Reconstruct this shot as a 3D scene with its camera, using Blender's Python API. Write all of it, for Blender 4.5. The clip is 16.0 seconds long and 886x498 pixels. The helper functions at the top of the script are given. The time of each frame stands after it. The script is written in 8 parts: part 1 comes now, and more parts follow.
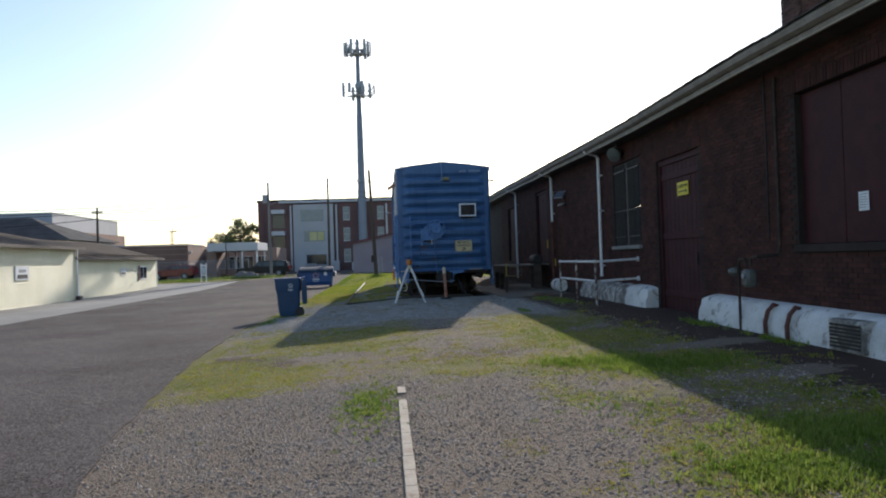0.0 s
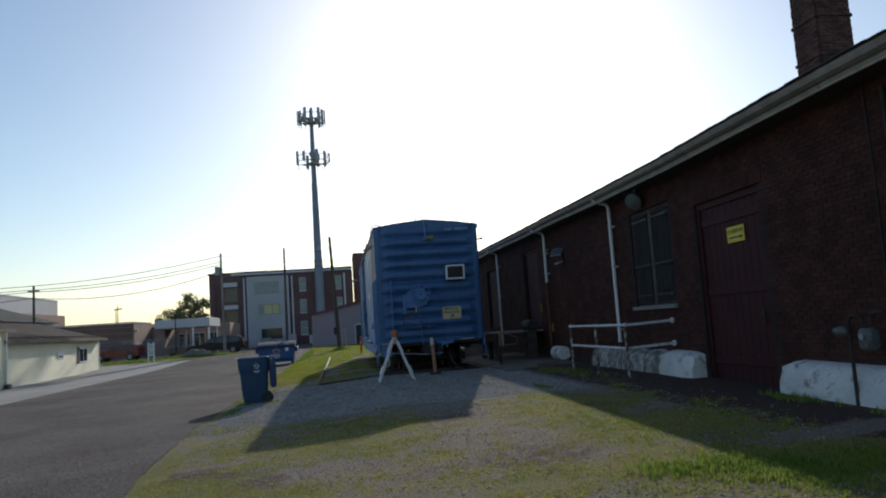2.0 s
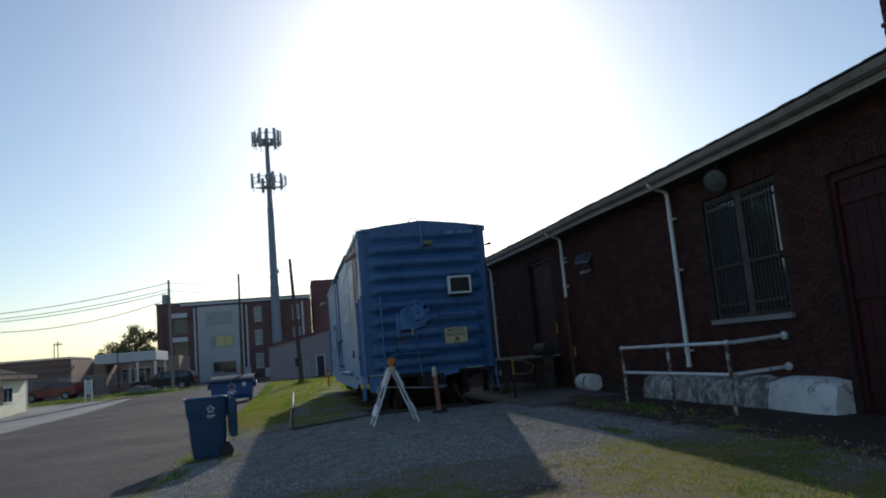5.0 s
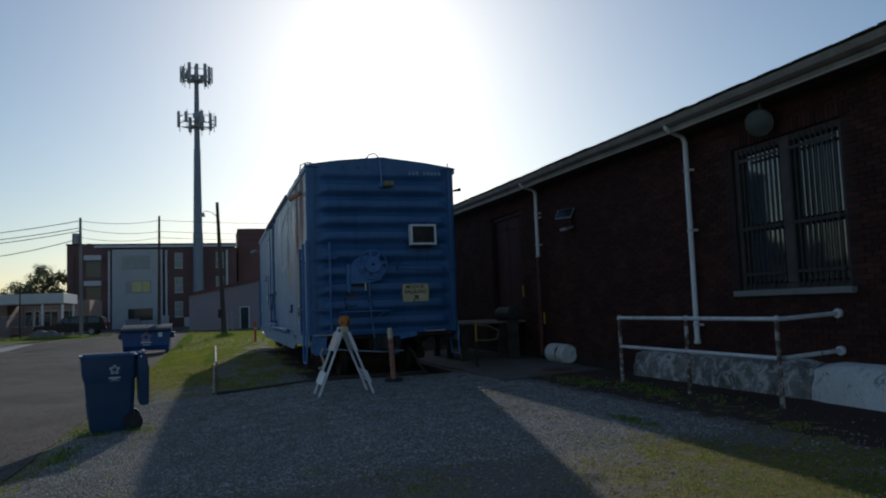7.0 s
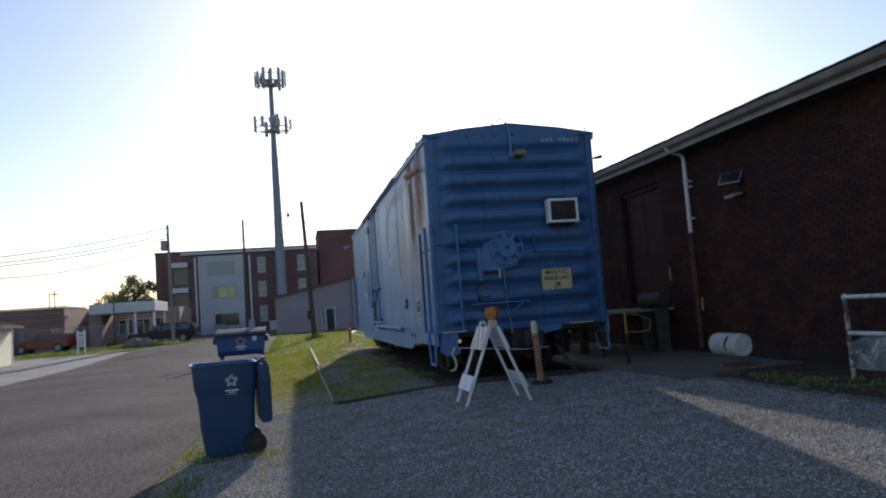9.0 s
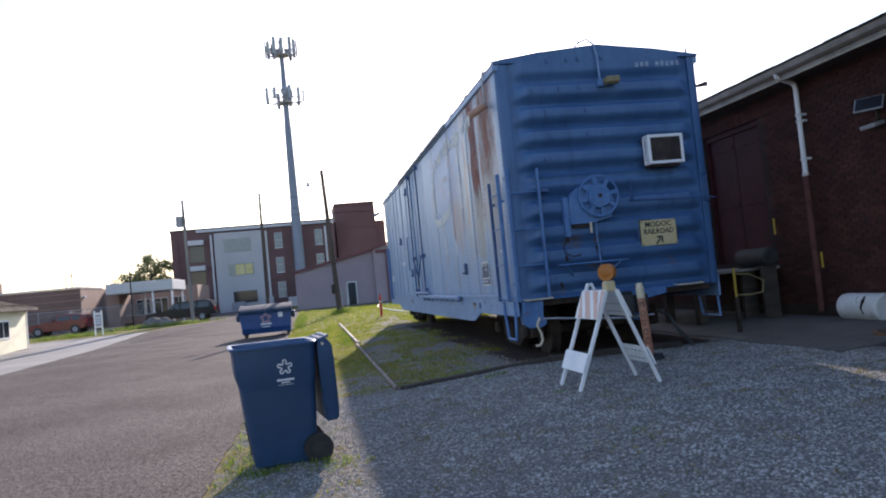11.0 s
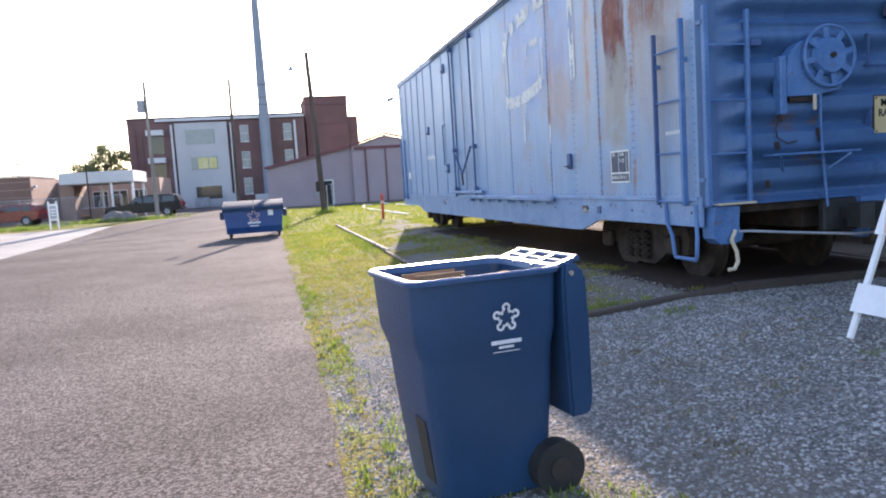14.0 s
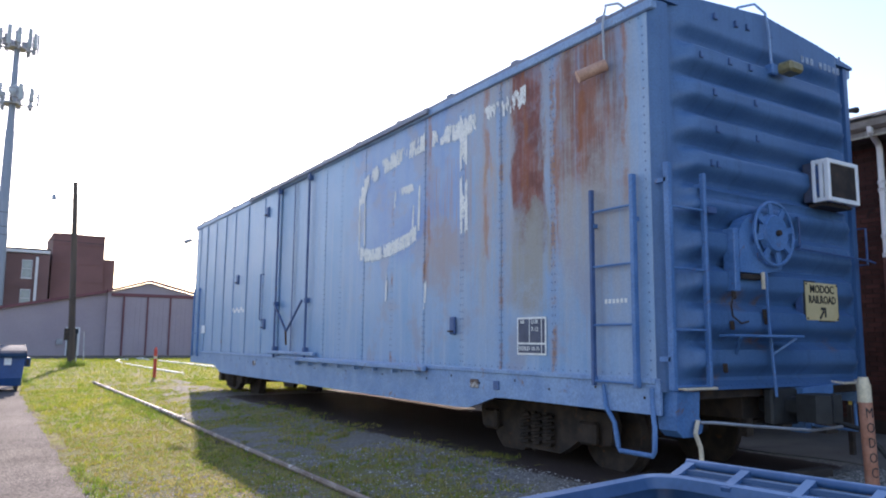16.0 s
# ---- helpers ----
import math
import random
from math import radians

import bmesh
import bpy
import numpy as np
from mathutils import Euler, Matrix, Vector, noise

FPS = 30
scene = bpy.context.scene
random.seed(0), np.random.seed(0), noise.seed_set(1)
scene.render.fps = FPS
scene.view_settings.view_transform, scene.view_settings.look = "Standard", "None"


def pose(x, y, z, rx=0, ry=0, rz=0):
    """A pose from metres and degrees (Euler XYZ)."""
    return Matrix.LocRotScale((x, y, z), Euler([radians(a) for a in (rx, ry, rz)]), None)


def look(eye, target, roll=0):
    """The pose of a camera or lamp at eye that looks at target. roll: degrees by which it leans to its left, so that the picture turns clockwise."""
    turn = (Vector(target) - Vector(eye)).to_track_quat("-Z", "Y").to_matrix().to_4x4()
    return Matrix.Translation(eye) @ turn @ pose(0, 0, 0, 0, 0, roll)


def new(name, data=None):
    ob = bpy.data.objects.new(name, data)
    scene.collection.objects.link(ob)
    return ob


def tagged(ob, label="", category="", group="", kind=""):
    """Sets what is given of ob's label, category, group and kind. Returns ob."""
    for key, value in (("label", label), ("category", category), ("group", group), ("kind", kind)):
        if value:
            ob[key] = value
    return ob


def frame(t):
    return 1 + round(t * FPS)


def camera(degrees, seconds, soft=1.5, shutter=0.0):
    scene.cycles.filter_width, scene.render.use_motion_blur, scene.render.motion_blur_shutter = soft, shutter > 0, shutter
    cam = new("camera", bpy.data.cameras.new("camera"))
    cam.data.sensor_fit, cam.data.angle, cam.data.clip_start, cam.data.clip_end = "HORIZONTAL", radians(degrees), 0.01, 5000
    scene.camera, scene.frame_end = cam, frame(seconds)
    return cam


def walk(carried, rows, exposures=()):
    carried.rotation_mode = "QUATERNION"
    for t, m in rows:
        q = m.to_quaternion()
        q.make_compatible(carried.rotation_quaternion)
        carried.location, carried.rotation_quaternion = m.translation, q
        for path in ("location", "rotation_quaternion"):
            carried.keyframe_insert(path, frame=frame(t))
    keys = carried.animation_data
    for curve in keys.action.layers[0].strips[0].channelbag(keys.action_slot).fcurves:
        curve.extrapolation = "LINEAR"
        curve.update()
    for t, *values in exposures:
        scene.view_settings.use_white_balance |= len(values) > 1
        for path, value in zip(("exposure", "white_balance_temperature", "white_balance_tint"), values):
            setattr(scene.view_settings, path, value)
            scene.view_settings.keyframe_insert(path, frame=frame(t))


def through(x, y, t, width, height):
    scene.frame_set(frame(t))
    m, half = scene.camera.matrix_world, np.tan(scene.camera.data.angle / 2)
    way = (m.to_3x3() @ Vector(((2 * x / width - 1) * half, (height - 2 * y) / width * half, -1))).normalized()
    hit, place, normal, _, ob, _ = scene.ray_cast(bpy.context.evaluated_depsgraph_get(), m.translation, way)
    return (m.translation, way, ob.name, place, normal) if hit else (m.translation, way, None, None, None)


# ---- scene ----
cam = camera(62.7, 16.0, soft=2.0)
EXPOSURES = [(0, 0.42, 6600, 12), (0.5, 0.38, 6620, 11), (1.5, -0.15, 6450, 9), (3, -0.26, 6350, 9), (5.5, -0.41, 6150, 8), (7, -0.87, 6050, 7), (7.15, -0.75, 6200, 9), (7.5, 0.08, 6500, 13), (7.9, 0.16, 6500, 15), (8.5, -0.04, 6500, 15), (9, 0.12, 6500, 17), (11.5, 1.09, 6680, 21), (12.5, 1.3, 6720, 22), (13.2, 1.66, 6780, 22), (14.5, 1.8, 6880, 24), (15.2, 1.87, 6840, 24), (16, 1.47, 6720, 23)]
PATH = [
    (0, (-2.011, -25.09, 1.339), (-1.857, -23.096, 1.366), -1.9),
    (0.5, (-2.287, -24.334, 1.363), (-2.011, -22.362, 1.551), -4.3),
    (1, (-2.537, -23.595, 1.356), (-2.212, -21.638, 1.61), -5.4),
    (1.5, (-2.663, -22.862, 1.407), (-2.297, -20.904, 1.589), -5.7),
    (2, (-2.749, -22.193, 1.399), (-2.46, -20.225, 1.607), -3.9),
    (2.5, (-2.871, -21.459, 1.436), (-2.478, -19.512, 1.672), -3.0),
    (3, (-2.923, -20.68, 1.395), (-2.495, -18.748, 1.685), -4.1),
    (5.5, (-3.343, -17.104, 1.38), (-2.925, -15.167, 1.657), -5.2),
    (6, (-3.349, -16.46, 1.408), (-2.635, -14.634, 1.803), -7.8),
    (6.5, (-3.412, -15.863, 1.414), (-2.983, -13.932, 1.705), -1.3),
    (7, (-3.457, -15.129, 1.445), (-2.857, -13.227, 1.603), -2.1),
    (7.5, (-3.687, -14.522, 1.441), (-3.087, -12.642, 1.764), -1.8),
    (8, (-3.904, -13.853, 1.415), (-3.496, -11.913, 1.68), -1.7),
    (8.5, (-4.033, -13.294, 1.418), (-3.588, -11.353, 1.61), -4.1),
    (9, (-4.087, -12.68, 1.401), (-3.677, -10.729, 1.56), -4.2),
    (11.5, (-4.847, -9.611, 1.301), (-4.47, -7.649, 1.385), -5.8),
    (12, (-5.111, -8.939, 1.266), (-4.647, -6.994, 1.323), -5.8),
    (12.5, (-5.295, -8.308, 1.292), (-4.767, -6.38, 1.266), -3.9),
    (13, (-5.555, -7.693, 1.278), (-5.172, -5.731, 1.259), -1.0),
    (13.5, (-5.808, -7.103, 1.282), (-5.388, -5.151, 1.174), -1.5),
    (14, (-5.931, -6.543, 1.347), (-5.472, -4.605, 1.164), -3.6),
    (14.5, (-6.056, -5.904, 1.386), (-5.159, -4.117, 1.373), -3.5),
    (15, (-6.171, -5.339, 1.401), (-5.26, -3.56, 1.45), -2.5),
    (15.5, (-6.344, -4.82, 1.387), (-5.375, -3.079, 1.565), -0.7),
    (16, (-6.597, -4.292, 1.331), (-5.537, -2.615, 1.584), 0.5),
]
walk(cam, [(t, look(eye, target, roll)) for t, eye, target, roll in PATH], EXPOSURES)

# ---- world, sun ----
SUN = Vector((2.5, 11.0, 4.6)).normalized()
world = bpy.data.worlds.new("sky")
scene.world = world
world.use_nodes = True
wt = world.node_tree
sky = wt.nodes.new("ShaderNodeTexSky")
sky.sky_type = "NISHITA"
sky.sun_disc = False
sky.sun_elevation = math.asin(SUN.z)
sky.sun_rotation = math.atan2(SUN.x, SUN.y)
sky.air_density, sky.dust_density, sky.ozone_density = 1.1, 0.68, 2.3
wt.nodes["Background"].inputs["Strength"].default_value = 0.136
wt.links.new(sky.outputs[0], wt.nodes["Background"].inputs["Color"])
sun_data = bpy.data.lights.new("sun", "SUN")
sun_data.energy, sun_data.angle, sun_data.color = 3.6, radians(0.6), (1.0, 0.93, 0.82)
sun = new("sun", sun_data)
sun.matrix_world = look(SUN * 200, (0, 0, 0))

# ---- mesh helpers ----


def B():
    return bmesh.new()


def merge(bm, tmp):
    me = bpy.data.meshes.new("tmp")
    tmp.to_mesh(me)
    tmp.free()
    bm.from_mesh(me)
    bpy.data.meshes.remove(me)
    return bm


def box(bm, x0, x1, y0, y1, z0, z1, bev=0.0, seg=1):
    t = bmesh.new()
    m = Matrix.LocRotScale(((x0 + x1) / 2, (y0 + y1) / 2, (z0 + z1) / 2), None, (abs(x1 - x0), abs(y1 - y0), abs(z1 - z0)))
    bmesh.ops.create_cube(t, size=1, matrix=m)
    if bev:
        bmesh.ops.bevel(t, geom=t.edges[:], offset=bev, segments=seg, affect="EDGES", profile=0.6)
    return merge(bm, t)


def obox(bm, m, sx, sy, sz, bev=0.0):
    """A box of that size centred on the pose m."""
    t = bmesh.new()
    bmesh.ops.create_cube(t, size=1, matrix=Matrix.Diagonal((sx, sy, sz, 1)))
    if bev:
        bmesh.ops.bevel(t, geom=t.edges[:], offset=bev, segments=1, affect="EDGES")
    bmesh.ops.transform(t, matrix=m, verts=t.verts[:])
    return merge(bm, t)


def bar(bm, p0, p1, w, h, up=(0, 0, 1), bev=0.0):
    """A square bar from p0 to p1, w wide and h along up."""
    p0, p1 = Vector(p0), Vector(p1)
    d = p1 - p0
    y = d.normalized()
    x = y.cross(Vector(up))
    if x.length < 1e-4:
        x = y.cross(Vector((1, 0, 0)))
    x.normalize()
    z = x.cross(y)
    m = Matrix((x, y, z)).transposed().to_4x4()
    m.translation = (p0 + p1) / 2
    return obox(bm, m, w, d.length, h, bev)


def cyl(bm, p0, p1, r0, r1=None, n=14):
    p0, p1 = Vector(p0), Vector(p1)
    d = p1 - p0
    m = d.to_track_quat("Z", "Y").to_matrix().to_4x4()
    m.translation = (p0 + p1) / 2
    bmesh.ops.create_cone(bm, cap_ends=True, cap_tris=False, segments=n, radius1=r0, radius2=r0 if r1 is None else r1, depth=d.length, matrix=m)
    return bm


def tube(bm, pts, r, n=8):
    """A round tube along a line of points."""
    pts = [Vector(p) for p in pts]
    rings = []
    ref = None
    for i, p in enumerate(pts):
        d = (pts[min(i + 1, len(pts) - 1)] - pts[max(i - 1, 0)]).normalized()
        if ref is None:
            ref = d.orthogonal().normalized()
        u = (ref - d * ref.dot(d)).normalized()
        ref = u
        v = d.cross(u)
        rr = r[i] if isinstance(r, (list, tuple)) else r
        rings.append([bm.verts.new(p + (u * math.cos(a) + v * math.sin(a)) * rr) for a in [2 * math.pi * k / n for k in range(n)]])
    for a, b in zip(rings, rings[1:]):
        for k in range(n):
            bm.faces.new((a[k], a[(k + 1) % n], b[(k + 1) % n], b[k]))
    bm.faces.new(rings[0][::-1])
    bm.faces.new(rings[-1])
    return bm


def prism(bm, poly, axis, a, b):
    """A polygon of (u, v) pulled along an axis from a to b. axis x: u, v are y, z; y: x, z; z: x, y."""
    put = {"x": lambda u, v, w: (w, u, v), "y": lambda u, v, w: (u, w, v), "z": lambda u, v, w: (u, v, w)}[axis]
    lo = [bm.verts.new(put(u, v, a)) for u, v in poly]
    hi = [bm.verts.new(put(u, v, b)) for u, v in poly]
    n = len(poly)
    bm.faces.new(lo[::-1])
    bm.faces.new(hi)
    for k in range(n):
        bm.faces.new((lo[k], lo[(k + 1) % n], hi[(k + 1) % n], hi[k]))
    return bm


def ball(bm, c, r, u=12, v=8, squash=(1, 1, 1)):
    m = Matrix.LocRotScale(c, None, squash)
    bmesh.ops.create_uvsphere(bm, u_segments=u, v_segments=v, radius=r, matrix=m)
    return bm


def loft(bm, rings, cap0=True, cap1=True):
    """Skin between rings of equally many points."""
    vs = [[bm.verts.new(p) for p in ring] for ring in rings]
    n = len(vs[0])
    for a, b in zip(vs, vs[1:]):
        for k in range(n):
            bm.faces.new((a[k], a[(k + 1) % n], b[(k + 1) % n], b[k]))
    if cap0:
        bm.faces.new(vs[0][::-1])
    if cap1:
        bm.faces.new(vs[-1])
    return bm


def rrect(cx, cy, w, d, r, z, n=4):
    """A rounded rectangle as a ring of points at height z."""
    out = []
    for qx, qy, a0 in ((1, 1, 0), (-1, 1, 90), (-1, -1, 180), (1, -1, 270)):
        for k in range(n + 1):
            a = radians(a0 + 90 * k / n)
            out.append((cx + qx * (w / 2 - r) + r * math.cos(a), cy + qy * (d / 2 - r) + r * math.sin(a), z))
    return out


def part(name, bm, material, parent=None, label="", smooth=False, fix=True):
    """Links a bmesh as one mesh object, under a thing or a part."""
    if fix:
        bmesh.ops.recalc_face_normals(bm, faces=bm.faces[:])
    me = bpy.data.meshes.new(name)
    bm.to_mesh(me)
    bm.free()
    me.materials.append(material)
    if smooth:
        me.polygons.foreach_set("use_smooth", [True] * len(me.polygons))
        me.set_sharp_from_angle(angle=radians(38))
    ob = new(name, me)
    ob.parent = parent
    if label:
        ob["label"] = label
    return ob


def thing(name, m, label, category, group="", kind=""):
    ob = new(name)
    ob.empty_display_size = 0.2
    ob.matrix_basis = m
    return tagged(ob, label, category, group, kind)


def raw(name, verts, faces, material, parent=None):
    me = bpy.data.meshes.new(name)
    me.from_pydata(verts, [], faces)
    me.materials.append(material)
    ob = new(name, me)
    ob.parent = parent
    return ob


def text(name, words, size, m, material, parent, label="", bold=0.0):
    """Flat raised lettering in the built-in font, centred on the pose m."""
    cu = bpy.data.curves.new("lettering", "FONT")
    cu.body, cu.size, cu.align_x, cu.align_y, cu.extrude = words, size, "CENTER", "CENTER", 0.002
    cu.resolution_u, cu.offset = 2, bold
    tmp = bpy.data.objects.new("lettering", cu)
    scene.collection.objects.link(tmp)
    bpy.context.view_layer.update()
    me = bpy.data.meshes.new_from_object(tmp.evaluated_get(bpy.context.evaluated_depsgraph_get()))
    bpy.data.objects.remove(tmp)
    me.transform(m)
    me.materials.clear()
    me.materials.append(material)
    ob = new(name, me)
    ob.parent = parent
    if label:
        ob["label"] = label
    return ob


GX = [-60, -24, -14.6, -6.7, -5.6, -4.9, -3.4, -2.24, -1.8, 1.7, 3.0, 40]
GZ = [-0.46, -0.45, -0.36, -0.30, -0.28, -0.222, -0.135, -0.05, 0.0, 0.0, 0.09, 0.09]


def gz(x, y):
    """Height of the ground: a crown along the track that falls away to the road, level again at the cross street."""
    k = min(1.0, max(0.0, (y - 24.0) / 22.0))
    return float(np.interp(x, GX, GZ)) * (1 - k * k * (3 - 2 * k)) - 0.012 * min(25.0, max(0.0, -8.0 - y)) + 0.0035 * max(0.0, min(y, 30.0))

# ---- materials ----


def nodes_of(name):
    m = bpy.data.materials.new(name)
    m.use_nodes = True
    nt = m.node_tree
    return m, nt, nt.nodes["Principled BSDF"]


def node(nt, kind, **kw):
    n = nt.nodes.new("ShaderNode" + kind)
    for k, v in kw.items():
        if k.startswith("in_"):
            n.inputs[int(k[3:])].default_value = v
    return n


def noise_at(nt, coords, scale, detail=4.0, rough=0.55, stretch=None, distort=0.0):
    n = nt.nodes.new("ShaderNodeTexNoise")
    n.inputs["Scale"].default_value, n.inputs["Detail"].default_value = scale, detail
    n.inputs["Roughness"].default_value, n.inputs["Distortion"].default_value = rough, distort
    if stretch:
        mp = nt.nodes.new("ShaderNodeMapping")
        mp.inputs["Scale"].default_value = stretch
        nt.links.new(coords, mp.inputs["Vector"])
        coords = mp.outputs[0]
    nt.links.new(coords, n.inputs["Vector"])
    return n.outputs["Fac"]


def ramp(nt, value, lo, hi, a=0.0, b=1.0):
    n = nt.nodes.new("ShaderNodeMapRange")
    n.interpolation_type = "SMOOTHSTEP"
    for k, v in (("From Min", lo), ("From Max", hi), ("To Min", a), ("To Max", b)):
        n.inputs[k].default_value = v
    nt.links.new(value, n.inputs["Value"])
    return n.outputs[0]


def calc(nt, op, a, b):
    n = nt.nodes.new("ShaderNodeMath")
    n.operation = op
    for i, v in enumerate((a, b)):
        if isinstance(v, (int, float)):
            n.inputs[i].default_value = v
        else:
            nt.links.new(v, n.inputs[i])
    return n.outputs[0]


def blend(nt, fac, a, b, kind="MIX"):
    n = nt.nodes.new("ShaderNodeMix")
    n.data_type, n.blend_type = "RGBA", kind
    for i, v in ((0, fac), (6, a), (7, b)):
        if isinstance(v, (int, float)):
            n.inputs[i].default_value = v
        elif isinstance(v, tuple):
            n.inputs[i].default_value = (*v, 1.0) if len(v) == 3 else v
        else:
            nt.links.new(v, n.inputs[i])
    return n.outputs[2]


def tone(nt, color, value):
    """Colour times a grey value."""
    n = nt.nodes.new("ShaderNodeVectorMath")
    n.operation = "SCALE"
    nt.links.new(color, n.inputs[0])
    if isinstance(value, (int, float)):
        n.inputs["Scale"].default_value = value
    else:
        nt.links.new(value, n.inputs["Scale"])
    return n.outputs[0]


def relief(nt, bsdf, height, strength, distance):
    n = nt.nodes.new("ShaderNodeBump")
    n.inputs["Strength"].default_value, n.inputs["Distance"].default_value = strength, distance
    nt.links.new(height, n.inputs["Height"])
    nt.links.new(n.outputs[0], bsdf.inputs["Normal"])


def coords_of(nt, world_space=False):
    if world_space:
        return nt.nodes.new("ShaderNodeNewGeometry").outputs["Position"]
    return nt.nodes.new("ShaderNodeTexCoord").outputs["Object"]


def surf(name, a, b, scale=3.0, fine=40.0, rough=0.75, metal=0.0, bump=0.25, dist=0.004, dirt=None, amount=0.5, rand=0.0, island=0.0, stretch=None, grainy=0.22, spec=0.5):
    """A worn surface: two colours in large patches, fine grain, and dirt or rust in spots."""
    m, nt, bsdf = nodes_of(name)
    co = coords_of(nt)
    big = noise_at(nt, co, scale, 5, 0.6, stretch)
    grain = noise_at(nt, co, fine, 4, 0.65)
    col = blend(nt, ramp(nt, big, 0.33, 0.67), a, b)
    col = tone(nt, col, ramp(nt, grain, 0.2, 0.8, 1 - grainy, 1 + grainy))
    if dirt:
        spots = noise_at(nt, co, scale * 1.7, 8, 0.7, stretch, 0.6)
        col = blend(nt, ramp(nt, spots, 0.72 - amount * 0.35, 0.8 - amount * 0.25), col, dirt)
    if rand:
        info = nt.nodes.new("ShaderNodeObjectInfo")
        col = tone(nt, col, ramp(nt, info.outputs["Random"], 0, 1, 1 - rand, 1 + rand))
    if island:
        geo = nt.nodes.new("ShaderNodeNewGeometry")
        col = tone(nt, col, ramp(nt, geo.outputs["Random Per Island"], 0, 1, 1 - island, 1 + island))
    nt.links.new(col, bsdf.inputs["Base Color"])
    nt.links.new(ramp(nt, grain, 0.2, 0.8, max(0.05, rough - 0.12), min(1, rough + 0.12)), bsdf.inputs["Roughness"])
    bsdf.inputs["Metallic"].default_value = metal
    bsdf.inputs["Specular IOR Level"].default_value = spec
    relief(nt, bsdf, grain, bump, dist)
    return m


def asphalt_mat():
    """Old warm-grey asphalt: stones of two sizes in the binder, stains and grit."""
    m, nt, bsdf = nodes_of("asphalt")
    co = coords_of(nt, True)
    big = noise_at(nt, co, 0.3, 5, 0.6)
    mid = noise_at(nt, co, 2.2, 6, 0.65)
    v = nt.nodes.new("ShaderNodeTexVoronoi")
    v.inputs["Scale"].default_value = 64.0
    nt.links.new(co, v.inputs["Vector"])
    sep = nt.nodes.new("ShaderNodeSeparateColor")
    nt.links.new(v.outputs["Color"], sep.inputs[0])
    fine = noise_at(nt, co, 85.0, 4, 0.75)
    col = blend(nt, ramp(nt, big, 0.35, 0.65), (0.1, 0.085, 0.079), (0.138, 0.119, 0.111))
    col = tone(nt, col, ramp(nt, mid, 0.25, 0.75, 0.93, 1.07))
    col = tone(nt, col, ramp(nt, sep.outputs[0], 0.0, 1.0, 0.4, 1.6))
    col = tone(nt, col, ramp(nt, fine, 0.34, 0.66, 0.5, 1.5))
    col = blend(nt, ramp(nt, noise_at(nt, co, 0.9, 8, 0.72, None, 0.8), 0.6, 0.72), col, blend(nt, 0.55, col, (0.04, 0.036, 0.036)))
    col = blend(nt, calc(nt, "MULTIPLY", ramp(nt, noise_at(nt, co, 30.0, 5, 0.75), 0.62, 0.72), 0.75), col, (0.28, 0.255, 0.24))
    nt.links.new(col, bsdf.inputs["Base Color"])
    nt.links.new(ramp(nt, mid, 0.3, 0.7, 0.8, 0.95), bsdf.inputs["Roughness"])
    bsdf.inputs["Specular IOR Level"].default_value = 0.04
    relief(nt, bsdf, calc(nt, "ADD", calc(nt, "MULTIPLY", v.outputs["Distance"], -1.0), fine), 0.5, 0.006)
    return m


ASPHALT = asphalt_mat()
CONCRETE = surf("concrete", (0.195, 0.188, 0.18), (0.255, 0.247, 0.236), 0.5, 60, 0.85, 0, 0.3, 0.004, (0.15, 0.143, 0.136), 0.45)
PAD = surf("worn_concrete_pad", (0.08, 0.076, 0.069), (0.12, 0.114, 0.102), 0.9, 50, 0.9, 0, 0.4, 0.006, (0.06, 0.055, 0.05), 0.55)
STEEL_DARK = surf("dark_rusty_steel", (0.035, 0.028, 0.025), (0.07, 0.05, 0.04), 6, 60, 0.75, 0.4, 0.4, 0.003, (0.13, 0.06, 0.03), 0.4)
LAMP_TAN = surf("reddish_tan_lamp_paint", (0.4, 0.22, 0.15), (0.5, 0.29, 0.2), 9, 60, 0.5, 0, 0.1, 0.002, (0.25, 0.13, 0.09), 0.3)
RUST = surf("rust", (0.16, 0.075, 0.04), (0.24, 0.12, 0.06), 7, 70, 0.85, 0.1, 0.5, 0.003, (0.07, 0.04, 0.03), 0.5)
BLACK = surf("black_rubber", (0.018, 0.018, 0.018), (0.03, 0.03, 0.03), 8, 60, 0.7, 0, 0.2, 0.002)
WHITE = surf("white_paint", (0.72, 0.73, 0.75), (0.8, 0.8, 0.8), 4, 50, 0.5, 0, 0.08, 0.002, (0.55, 0.51, 0.47), 0.25, grainy=0.05)
WHITE_WORN = surf("worn_white_paint", (0.6, 0.61, 0.63), (0.74, 0.74, 0.74), 5, 50, 0.6, 0, 0.2, 0.003, (0.24, 0.13, 0.08), 0.55)
PLINTH = surf("whitewashed_plinth", (0.58, 0.58, 0.57), (0.7, 0.7, 0.69), 2.2, 40, 0.8, 0, 0.4, 0.008, (0.24, 0.21, 0.19), 0.52, grainy=0.15)
TRIM = surf("weathered_trim", (0.21, 0.186, 0.168), (0.29, 0.262, 0.24), 3, 40, 0.65, 0, 0.2, 0.003, (0.14, 0.12, 0.11), 0.4)
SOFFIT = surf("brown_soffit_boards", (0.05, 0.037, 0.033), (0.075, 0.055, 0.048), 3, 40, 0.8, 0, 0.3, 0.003)
